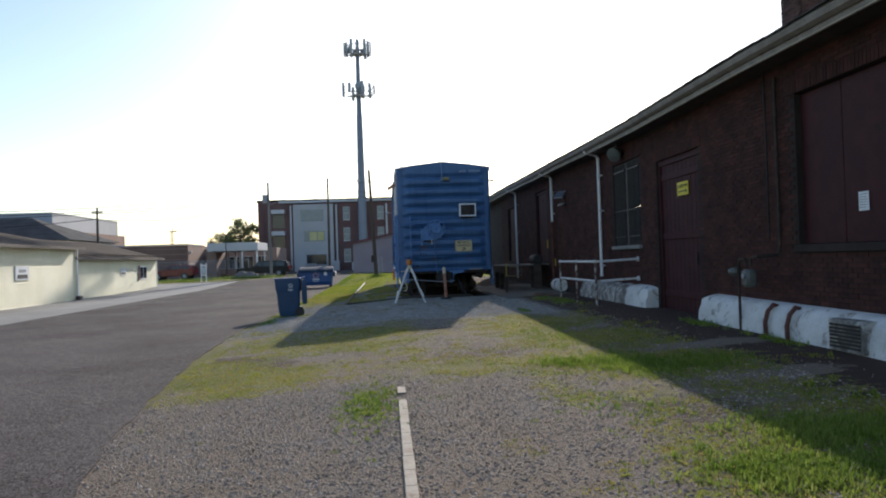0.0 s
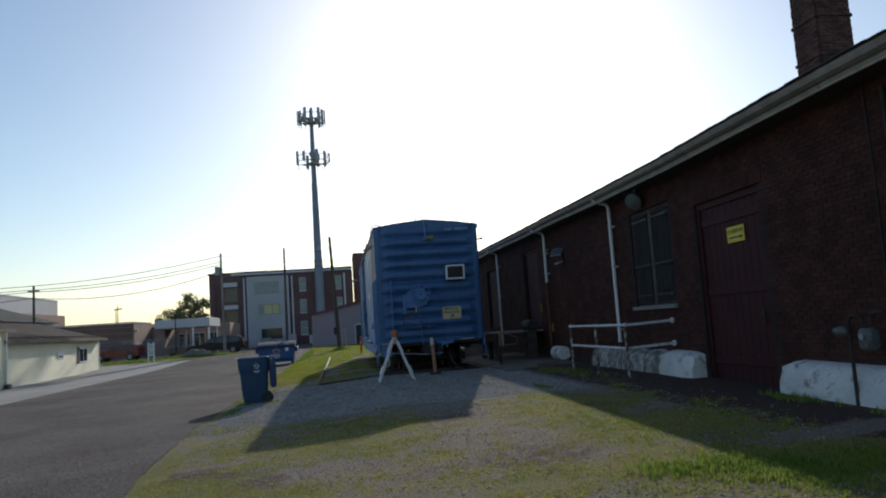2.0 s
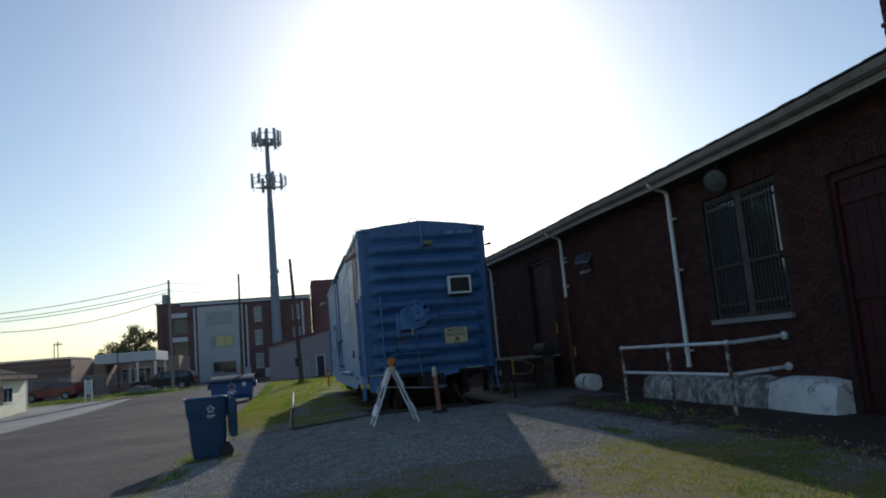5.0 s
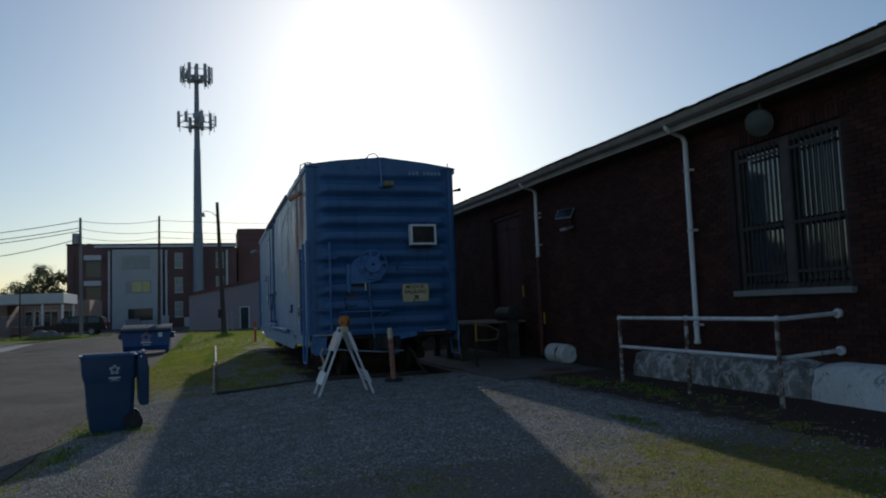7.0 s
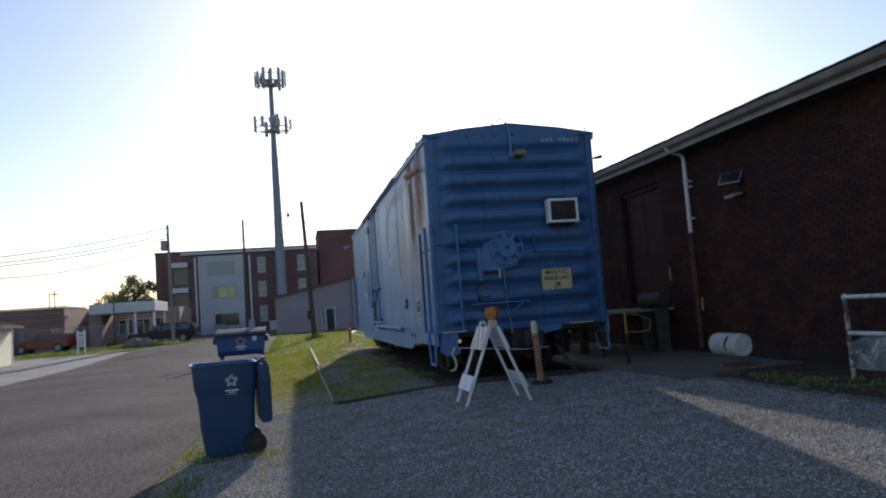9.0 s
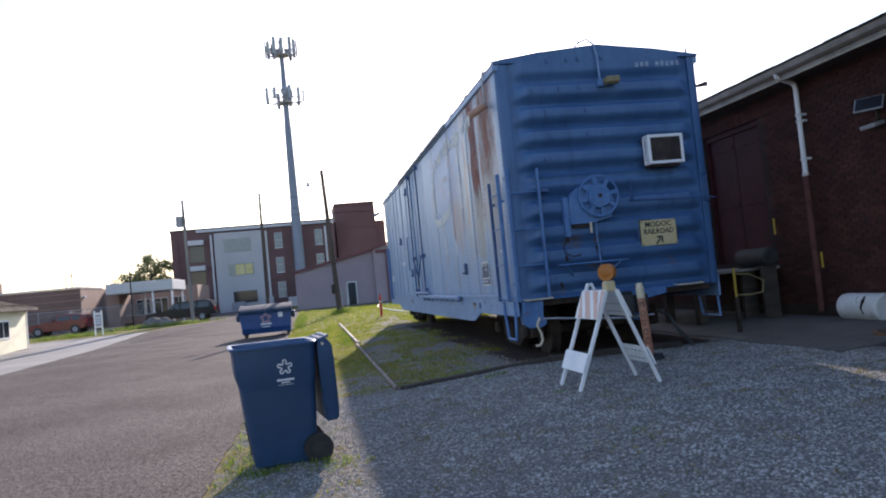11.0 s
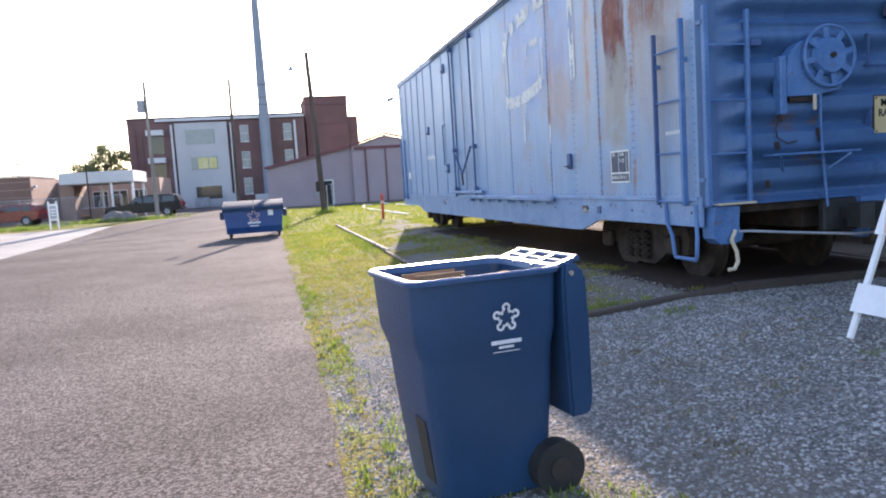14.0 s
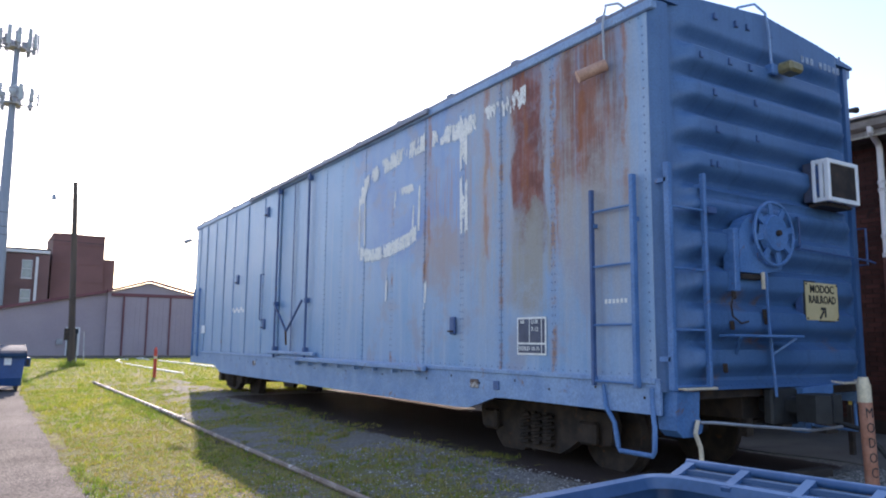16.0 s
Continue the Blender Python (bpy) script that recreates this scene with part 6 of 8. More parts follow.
def shed():
    s = thing("engine_shed", pose(0, 0, 0), "mauve sheet-metal shed with maroon trim and tall sliding doors", "shed")
    y = 55.0
    bm = B()
    prism(bm, [(-5.7, 0.0), (-5.7, 3.3), (1.25, 4.72), (1.25, 0.0)], "y", y, y + 14)
    part("low_wall", bm, MAUVE, s)
    bm = B()
    prism(bm, [(1.26, 0.0), (1.26, 4.78), (4.1, 5.62), (8.2, 4.6), (8.2, 0.0)], "y", y - 0.4, y + 14)
    part("gable_wall", bm, MAUVE, s)
    part("roof_trim", bar(B(), (-5.9, y - 0.15, 3.36), (1.25, y - 0.15, 4.83), 0.4, 0.2), MAUVE_DARK, s)
    part("roof_trim", bar(B(), (1.2, y - 0.6, 4.86), (4.1, y - 0.6, 5.73), 0.4, 0.16), MAUVE_DARK, s)
    part("roof_trim", bar(B(), (4.1, y - 0.6, 5.73), (8.5, y - 0.6, 4.65), 0.4, 0.16), MAUVE_DARK, s)
    part("door_track", box(B(), 1.5, 8.1, y - 0.62, y - 0.405, 4.5, 4.72), MAUVE_DARK, s)
    for a, b in ((2.45, 4.0), (4.1, 5.65), (5.75, 7.3)):
        d = part("sliding_door", box(B(), a, b, y - 0.52, y - 0.42, 0.1, 4.49), MAUVE, s)
        for k in range(5):
            x = a + 0.1 + k * (b - a - 0.2) / 4
            part("rib", box(B(), x - 0.02, x + 0.02, y - 0.545, y - 0.522, 0.12, 4.48), MAUVE, d)
    for x in (2.38, 4.05, 5.7):
        part("door_stop", box(B(), x - 0.05, x + 0.05, y - 0.6, y - 0.41, 0.1, 4.49), MAUVE_DARK, s)
    for k in range(26):
        x = -5.55 + k * 0.262
        part("rib", box(B(), x, x + 0.03, y - 0.02, y - 0.001, 0.1, 3.2 + (x + 5.7) * 0.2043), MAUVE, s)
    d = part("side_door", box(B(), -1.2, -0.5, y - 0.06, y - 0.021, 0.1, 2.05), PANE, s)
    part("door_frame", box(B(), -1.3, -1.2, y - 0.08, y - 0.021, 0.1, 2.15), CORNICE, d)
    part("door_frame", box(B(), -0.5, -0.4, y - 0.08, y - 0.021, 0.1, 2.15), CORNICE, d)
    part("door_frame", box(B(), -1.2, -0.5, y - 0.08, y - 0.021, 2.051, 2.15), CORNICE, d)
    part("meter_box", box(B(), -1.9, -1.5, y - 0.2, y - 0.021, 0.9, 1.3), GALV_DULL, s)


shed()


def low_building():
    s = thing("low_brick_building", pose(0, 0, 0), "flat-roofed tan and red brick building with a white canopy", "building")
    part("wall", box(B(), -42, -23.79, 56.5, 72, -0.4, 3.78), LOW_BRICK, s)
    # Paler brick sheet over the east side: its sunlight is in the colour.
    part("end_wall", box(B(), -23.788, -23.74, 56.52, 63.6, -0.4, 3.78), TAN_BRICK, s)
    part("entrance_wall", box(B(), -23.738, -15.2, 63.6, 72, -0.4, 3.4), TAN_BRICK, s)
    part("wing_wall", box(B(), -22.0, -20.95, 57.6, 63.5, -0.4, 2.98), TAN_BRICK, s)
    for x0, x1, y0, y1 in ((-42.1, -23.68, 56.4, 56.52), (-23.8, -23.68, 56.53, 63.6)):
        part("coping", box(B(), x0, x1, y0, y1, 3.79, 3.93), CORNICE, s)
    for k in range(6):
        z = 0.35 + 0.6 * k
        part("brick_band", box(B(), -41.9, -23.8, 56.478, 56.497, z, z + 0.07), TAN_BRICK, s)
    part("canopy", box(B(), -21.25, -15.9, 54.6, 61.2, 2.95, 3.82, 0.02), CORNICE, s, "white flat entrance canopy")
    part("soffit", box(B(), -21.1, -16.05, 54.75, 61.0, 2.9, 2.948), GREY_PANEL, s)
    for x, y in ((-16.05, 54.8), (-16.05, 59.9), (-17.6, 54.8), (-19.3, 59.9)):
        part("canopy_post", box(B(), x - 0.08, x + 0.08, y, y + 0.16, 0.0, 2.9), WHITE, s)
    for x in (-20.2, -18.6, -17.0):
        w = part("window", box(B(), x - 0.65, x + 0.65, 63.53, 63.598, 0.85, 2.45), CORNICE, s)
        part("pane", box(B(), x - 0.58, x - 0.03, 63.51, 63.528, 0.92, 2.38), PANE, w)
        part("pane", box(B(), x + 0.03, x + 0.58, 63.51, 63.528, 0.92, 2.38), PANE, w)
    for x in (-39, -34.5, -30):
        part("pilaster", box(B(), x, x + 0.5, 56.35, 56.476, -0.2, 3.7), LOW_BRICK, s)
    part("wall_lamp", box(B(), -23.735, -23.5, 57.0, 57.3, 2.9, 3.1, 0.02), CORNICE, s)
    part("low_wall", box(B(), -19.8, -16.2, 54.0, 54.12, 0.0, 1.0), LOW_BRICK, s)


low_building()


def cream_house():
    """Two joined low buildings with lapped cream siding and brown roofs."""
    for name, x, y0, y1, z1, ridge, back in (("cream_workshop", -20.3, 18.6, 34.4, 2.1, 3.5, 9.0), ("cream_garage", -19.9, 2.0, 18.58, 2.66, 3.75, 9.0)):
        h = thing(name, pose(0, 0, 0), "low cream-sided building with a brown shingle roof", "building")
        part("wall", box(B(), x - back, x - 0.03, y0, y1, -0.5, z1), SIDING, h)
        z = -0.36
        while z < z1 - 0.06:
            bm = B()
            prism(bm, [(x - 0.029, z), (x + 0.018, z), (x + 0.018, z + 0.012), (x - 0.018, z + 0.125), (x - 0.029, z + 0.125)], "y", y0, y1)
            part("siding_board", bm, SIDING, h)
            z += 0.127
        part("foundation", box(B(), x - 0.2, x - 0.02, y0 + 0.02, y1 - 0.02, -0.6, -0.365), STEEL_DARK, h)
        for yy in (y0 + 0.06, y1 - 0.06):
            part("corner_trim", box(B(), x - 0.028, x + 0.03, yy - 0.06, yy + 0.06, -0.36, z1 - 0.003), CREAM_TRIM, h)
        bm = B()
        prism(bm, [(x + 0.45, z1 - 0.06), (x + 0.45, z1 + 0.02), (x - back / 2, ridge), (x - back - 0.4, z1 + 0.02), (x - back - 0.4, z1 - 0.06), (x - back / 2, ridge - 0.12)], "y", y0 - 0.35, y1 + (0.45 if y1 > 30 else 0.0))
        part("roof", bm, SHINGLE_BROWN, h)
        part("fascia", box(B(), x + 0.452, x + 0.48, y0 - 0.35, y1 + (0.45 if y1 > 30 else 0.0), z1 - 0.12, z1 + 0.03), FRAME_DARK, h)
        if name == "cream_workshop":
            w = part("window", box(B(), x - 0.0, x + 0.05, 30.2, 31.8, 0.55, 1.55), CREAM_TRIM, h)
            part("pane", box(B(), x + 0.051, x + 0.06, 30.3, 30.95, 0.65, 1.45), PANE, w)
            part("pane", box(B(), x + 0.051, x + 0.06, 31.05, 31.7, 0.65, 1.45), PANE, w)
            part("shutter", box(B(), x + 0.051, x + 0.075, 29.95, 30.19, 0.5, 1.6), MAUVE_DARK, w)
            g = part("plaque", box(B(), x + 0.013, x + 0.05, 26.4, 27.4, 0.92, 1.4), PAPER, h)
            part("plaque_stroke", box(B(), x + 0.051, x + 0.056, 26.5, 27.3, 1.0, 1.15), INK, g)
            bm = B()
            prism(bm, [(18.4, 2.1), (34.85, 2.1), (34.4, 2.35), (18.4, 2.35)], "x", x - 0.02, x + 0.0)
            for y in (20.5, 24.0, 28.0, 33.6):
                part("footing", box(B(), x - 0.1, x + 0.06, y, y + 0.6, -0.6, -0.37), MORTAR, h)
            part("frieze", bm, SHINGLE_BROWN, h)
        else:
            g = part("plaque", box(B(), x + 0.013, x + 0.05, 11.4, 12.7, 0.98, 1.66), PAPER, h)
            part("plaque_stroke", box(B(), x + 0.051, x + 0.056, 11.55, 12.55, 1.05, 1.25), INK, g)
            part("plaque_stroke", box(B(), x + 0.051, x + 0.056, 11.7, 12.4, 1.35, 1.5), GALV_DULL, g)
            part("downspout", tube(B(), [(x + 0.06, 18.3, z1 - 0.1), (x + 0.06, 18.3, -0.3)], 0.045, 8), CREAM_TRIM, h)
            part("hose_bib", box(B(), x + 0.02, x + 0.3, 18.1, 18.5, -0.45, -0.1, 0.05), FRAME_DARK, h)


cream_house()


def left_blocks():
    s = thing("grey_clad_hall", pose(0, 0, 0), "large grey-blue metal-clad hall behind the low roofs", "building")
    part("wall", box(B(), -64, -39.5, 60, 80, -0.5, 7.9), GREY_SIDING, s)
    part("coping", box(B(), -64, -39.45, 59.95, 80, 7.91, 8.05), CORNICE, s)
    for k in range(24):
        x = -63.6 + k
        part("rib", box(B(), x, x + 0.08, 59.94, 59.998, 0, 7.9), GREY_SIDING, s)
    part("stucco_wing", box(B(), -39.44, -37.9, 60.4, 78, -0.5, 5.9), TAN_BRICK, s, "tan stucco wing")
    t = thing("dark_roofed_store", pose(0, 0, 0), "low pale store under a dark hipped roof", "building")
    part("wall", box(B(), -52, -32, 46, 58, -0.4, 4.3), CORNICE, t)
    bm = B()
    foot = [(-52.6, 45.5, 4.3), (-31.5, 45.5, 4.3), (-31.5, 58.5, 4.3), (-52.6, 58.5, 4.3)]
    a, b, c, d = [bm.verts.new(p) for p in foot]
    e, f = bm.verts.new((-46.5, 52, 6.9)), bm.verts.new((-38.0, 52, 6.9))
    for face in ((a, b, f, e), (b, c, f), (c, d, e, f), (d, a, e), (d, c, b, a)):
        bm.faces.new(face)
    part("roof", bm, ROOF_GREY, t)


left_blocks()


def cell_tower():
    t = thing("cell_tower", pose(-5.45, 83.2, 0), "tall grey steel monopole with two rings of antenna panels", "cell tower")
    bm = B()
    n = 14
    loft(bm, [[(r * math.cos(2 * math.pi * k / n), r * math.sin(2 * math.pi * k / n), z) for k in range(n)] for z, r in ((0, 0.7), (12, 0.6), (12.02, 0.56), (23, 0.42), (23.02, 0.38), (34.05, 0.26))])
    part("pole", bm, TOWER_STEEL, t, smooth=True)
    rnd = random.Random(4)
    for zc, rad, cnt in ((26.2, 2.2, 9), (32.35, 1.8, 12)):
        pl = part("platform", cyl(B(), (0, 0, zc - 0.35), (0, 0, zc - 0.15), 0.9, n=12), GALV, t)
        ring = [(rad * math.cos(a), rad * math.sin(a), zc) for a in [2 * math.pi * k / 12 for k in range(13)]]
        part("ring_rail", tube(B(), ring, 0.06, 6), GALV, pl)
        part("ring_rail", tube(B(), [(x, y, z + 0.9) for x, y, z in ring], 0.05, 6), GALV, pl)
        for k in range(3):
            a = 2 * math.pi * k / 3 + 0.4
            part("arm", bar(B(), (0.4 * math.cos(a), 0.4 * math.sin(a), zc - 0.2), (rad * math.cos(a), rad * math.sin(a), zc), 0.16, 0.16), GALV, pl)
        for k in range(cnt):
            a = 2 * math.pi * (k + rnd.uniform(-0.2, 0.2)) / cnt
            d = Vector((math.cos(a), math.sin(a), 0))
            p = d * (rad + 0.15)
            h = rnd.choice((1.4, 1.7, 2.1))
            m = Matrix.Translation(p + Vector((0, 0, zc + 0.55))) @ Matrix.Rotation(a, 4, "Z")
            an = part("antenna", obox(B(), m, 0.2, 0.42, h, 0.04), ANTENNA, pl)
            part("mast", cyl(B(), p - d * 0.2 + Vector((0, 0, zc - 0.9)), p - d * 0.2 + Vector((0, 0, zc + 1.6)), 0.05, n=6), GALV, an)
        for k in range(4):
            a = rnd.uniform(0, 6.28)
            part("radio_unit", box(B(), rad * 0.7 * math.cos(a) - 0.25, rad * 0.7 * math.cos(a) + 0.25, rad * 0.7 * math.sin(a) - 0.2, rad * 0.7 * math.sin(a) + 0.2, zc + 0.1, zc + 0.9, 0.04), GALV_DULL, pl)
    part("dish", ball(B(), (0.1, -0.9, 27.2), 0.62, 14, 8, (1, 0.35, 1)), ANTENNA, t, "pale round microwave dish", True)


cell_tower()


def utility_pole(x, y, top, lean, material, label, rad=0.15):
    t = thing("utility_pole", pose(x, y, gz(x, y)), label, "utility pole", "utility poles")
    bm = B()
    tube(bm, [(lean * f, 0, top * f - 0.2 * (1 - f)) for f in (0, 0.25, 0.5, 0.75, 1.0)], [rad * (1 - 0.1 * k) for k in range(5)], 12)
    part("pole", bm, material, t, smooth=True)
    return t


pl = utility_pole(-13.4, 47.6, 9.35, -0.1, WOOD_POLE_GREY, "weathered grey wooden pole carrying a transformer")
part("transformer", cyl(B(), (-0.42, 0, 7.3), (-0.42, 0, 8.1), 0.26, n=16), GALV_DULL, pl, "grey drum transformer", True)
part("lamp_arm", tube(B(), [(0, 0, 7.1), (0.5, 0, 7.3), (0.8, 0, 7.25)], 0.03, 6), GALV, pl)
pm = utility_pole(-8.05, 52.0, 10.1, 0.05, WOOD_POLE, "thin dark wooden power pole")
pw = utility_pole(-2.9, 33.7, 8.65, -0.36, WOOD_POLE, "dark leaning wooden pole with a street lamp", 0.17)
arm = part("lamp_arm", tube(B(), [(-0.32, 0, 7.6), (-0.6, 0, 7.95), (-0.95, 0, 8.08), (-1.2, 0, 8.05)], 0.02, 8), GALV, pw, smooth=True)
bm = B()
cyl(bm, (-1.22, 0, 7.72), (-1.22, 0, 7.98), 0.14, 0.06, 12)
part("lamp_head", bm, GALV, arm, "grey bell street lamp", True)
part("meter_box", box(B(), -0.38, -0.17, -0.12, 0.12, 1.2, 1.75, 0.01), STEEL_DARK, pw)
part("conduit", tube(B(), [(0.19, -0.02, 0.0), (0.19, -0.02, 1.5), (0.45, -0.02, 1.6), (0.5, -0.02, 0.3)], 0.025, 6), GALV, pw)
p4 = utility_pole(-30.0, 48.0, 7.3, 0.0, WOOD_POLE, "dark wooden pole beyond the low roofs")
part("crossarm", box(B(), -0.5, 0.5, -0.05, 0.05, 6.8, 6.9), WOOD_POLE, p4)
p5 = utility_pole(-52.0, 150.0, 10.6, 0.0, WOOD_POLE, "distant wooden pole with crossarms")
part("crossarm", box(B(), -0.9, 0.9, -0.08, 0.08, 9.6, 9.8), WOOD_POLE, p5)


def street_light(x, y, h, s, arm, thick):
    t = thing("street_lamp", pose(x, y, 0), "thin grey parking lot lamp post", "street lamp", "parking lot lamps")
    part("post", cyl(B(), (0, 0, 0), (0, 0, h), thick, thick * 0.8, 8), STEEL_DARK, t)
    part("arm", bar(B(), (0, 0, h - 0.03), (s * arm, 0, h + 0.03), 0.06, 0.06), STEEL_DARK, t)
    part("lamp_head", box(B(), min(s * arm, s * arm * 1.7), max(s * arm, s * arm * 1.7), -0.12, 0.12, h - 0.02, h + 0.07, 0.02), GALV_DULL, t)


for x, y, h, s, arm, thick in ((-18.93, 53.2, 4.72, -1, 0.35, 0.06), (-38.0, 100.0, 7.5, 1, 0.65, 0.09)):
    street_light(x, y, h, s, arm, thick)


def wire(a, b, sag, r=0.03):
    a, b = Vector(a), Vector(b)
    pts = [a.lerp(b, k / 14) - Vector((0, 0, sag * 4 * (k / 14) * (1 - k / 14))) for k in range(15)]
    t = thing("power_line", Matrix.Identity(4), "black overhead power line between poles", "power line", "overhead lines")
    part("wire", tube(B(), pts, r, 5), WIRE, t)


GP = gz(-13.4, 47.6)
for z0, z1, s in ((9.1, 7.3, 0.35), (8.55, 6.95, 0.4), (8.3, 6.75, 0.45), (7.7, 6.2, 0.9)):
    wire((-13.5, 47.5, GP + z0), (-30.0, 47.9, z1 + gz(-30, 48)), s)
    wire((-30.0, 47.9, z1 + gz(-30, 48)), (-64.0, 44.0, z1 + 0.3), s)
for z0, z1, s in ((9.1, 9.7, 0.25), (8.5, 8.75, 0.3), (7.8, 8.2, 0.3)):
    wire((-13.5, 47.6, GP + z0), (-8.0, 52.0, z1 + 0.1), s, 0.018)
    wire((-8.0, 52.0, z1 + 0.1), (14.0, 56.0, z1 + 0.5), s, 0.018)


def tree(x, y, h, seed, label):
    rnd = random.Random(seed)
    t = thing("tree", pose(x, y, 0), label, "tree", "trees behind the school")
    bm = B()
    tube(bm, [(0, 0, -0.2), (0.1, 0, h * 0.3), (0.0, 0.1, h * 0.55), (0.15, 0, h * 0.8)], [0.3, 0.24, 0.16, 0.06], 8)
    tips = []
    for k in range(9):
        a, z = rnd.uniform(0, 6.28), h * rnd.uniform(0.35, 0.7)
        e = Vector((math.cos(a) * h * rnd.uniform(0.2, 0.42), math.sin(a) * h * rnd.uniform(0.2, 0.42), z + h * rnd.uniform(0.12, 0.28)))
        tube(bm, [(0, 0, z), e * 0.5 + Vector((0, 0, z * 0.5 + 0.2)), e], [0.1, 0.07, 0.02], 6)
        tips.append(e)
    part("trunk", bm, BARK, t, smooth=True)
    vs, fs = [], []
    for e in tips + [Vector((0, 0, h * 0.9)), Vector((0.5, 0, h * 0.8)), Vector((-0.6, 0.2, h * 0.78))]:
        for _ in range(4):
            c = e + Vector((rnd.gauss(0, h * 0.085), rnd.gauss(0, h * 0.085), rnd.gauss(0, h * 0.06)))
            for _ in range(75):
                p = c + Vector((rnd.gauss(0, 0.36), rnd.gauss(0, 0.36), rnd.gauss(0, 0.3)))
                u = Vector((rnd.uniform(-1, 1), rnd.uniform(-1, 1), rnd.uniform(-1, 1))).normalized()
                v = u.orthogonal().normalized()
                s = rnd.uniform(0.09, 0.18)
                o = len(vs)
                vs += [p - u * s, p + v * s * 0.6, p + u * s, p - v * s * 0.6]
                fs.append((o, o + 1, o + 2, o + 3))
    raw("crown", vs, fs, LEAVES, t)


tree(-25.6, 95.0, 8.3, 2, "leafy green tree showing behind the canopy")
tree(-27.9, 97.0, 6.8, 9, "smaller leafy tree behind the canopy")


def car_body(name, m, length, height, paint, label, pickup):
    """A car built along x, its nose towards -x."""
    t = thing(name, m, label, "car", "cars by the street")
    L, w = length, 0.92
    if pickup:
        roof = [(-0.16, 0.95), (-0.08, 1.55 * height / 1.75), (0.16, 1.6 * height / 1.75), (0.2, 1.0)]
        body = [(-0.5, 0.42), (-0.5, 0.8), (-0.47, 0.92), (-0.2, 1.02), (0.2, 1.02), (0.21, 1.05), (0.5, 1.05), (0.5, 0.45), (0.4, 0.36), (-0.4, 0.36)]
    else:
        roof = [(-0.2, 1.0), (-0.06, 0.96 * height), (0.0, height), (0.36, height), (0.44, 0.94 * height), (0.49, 1.05)]
        body = [(-0.5, 0.42), (-0.5, 0.78), (-0.46, 0.9), (-0.22, 1.02), (0.2, 1.06), (0.495, 1.06), (0.5, 0.5), (0.4, 0.36), (-0.4, 0.36)]
    bm = B()
    prism(bm, [(x * L, z) for x, z in body], "y", -w, w)
    bmesh.ops.bevel(bm, geom=bm.edges[:], offset=0.06, segments=2, affect="EDGES")
    part("body", bm, paint, t, smooth=True)
    bm = B()
    loft(bm, [[(x * L, s * (w - 0.03 - 0.12 * max(0, z - 1.0)), z) for x, z in roof] for s in (-1, 1)])
    bmesh.ops.bevel(bm, geom=bm.edges[:], offset=0.04, segments=2, affect="EDGES")
    part("cabin", bm, paint, t, smooth=True)
    xs = [p[0] for p in roof]
    lo, hi = min(xs) * L, max(xs) * L
    cuts = (0.0,) if pickup else (0.0, 0.24)
    edges = [lo + 0.45] + [c * L for c in cuts] + [hi - 0.35]
    for s in (-1, 1):
        for a, b in zip(edges, edges[1:]):
            bm = B()
            z0, z1 = 1.08, height * 0.93
            ya, yb = s * (w - 0.03 - 0.0096 + 0.012), s * (w - 0.03 - 0.12 * (z1 - 1.0) + 0.012)
            vs = [bm.verts.new(p) for p in ((a + 0.06 - (0.25 if a == edges[0] else 0), ya, z0), (b - 0.06, ya, z0), (b - 0.08, yb, z1), (a + 0.1, yb, z1))]
            f = bm.faces.new(vs)
            ret = bmesh.ops.extrude_face_region(bm, geom=[f])
            for v in [e for e in ret["geom"] if isinstance(e, bmesh.types.BMVert)]:
                v.co.y -= s * 0.03
            part("side_window", bm, PANE, t)
    for fx in (-0.32, 0.31):
        for s in (-1, 1):
            ty = part("wheel", cyl(B(), (fx * L, s * (w - 0.2), 0.36), (fx * L, s * (w + 0.02), 0.36), 0.36, n=20), BLACK, t, smooth=True)
            part("rim", cyl(B(), (fx * L, s * (w + 0.021), 0.36), (fx * L, s * (w + 0.035), 0.36), 0.2, n=14), GALV_DULL, ty)
    for s in (-1, 1):
        part("tail_light", box(B(), 0.49 * L, 0.505 * L, s * 0.6 - 0.12 + s * 0.18, s * 0.6 + 0.12 + s * 0.18, 0.78, 1.05, 0.02), TAIL_RED, t)
        part("headlight", box(B(), -0.508 * L, -0.495 * L, s * 0.6 - 0.2, s * 0.6 + 0.2, 0.66, 0.82, 0.02), CHROME, t)
        part("mirror", box(B(), lo + 0.55, lo + 0.7, s * (w + 0.02), s * (w + 0.16), 1.05, 1.22, 0.02), paint, t)
    part("bumper", box(B(), 0.495 * L, 0.515 * L, -w + 0.05, w - 0.05, 0.45, 0.62, 0.02), CHROME if pickup else paint, t)
    return t


car_body("suv", pose(-14.9, 52.6, gz(-15, 52.6), 0, 0, -4), 5.5, 1.65, CAR_BLACK, "parked black sport utility vehicle on the asphalt", False)
car_body("red_car", pose(-23.4, 50.0, gz(-23, 50), 0, 0, -3), 4.2, 1.5, CAR_RED, "dark red family car on the asphalt", False)


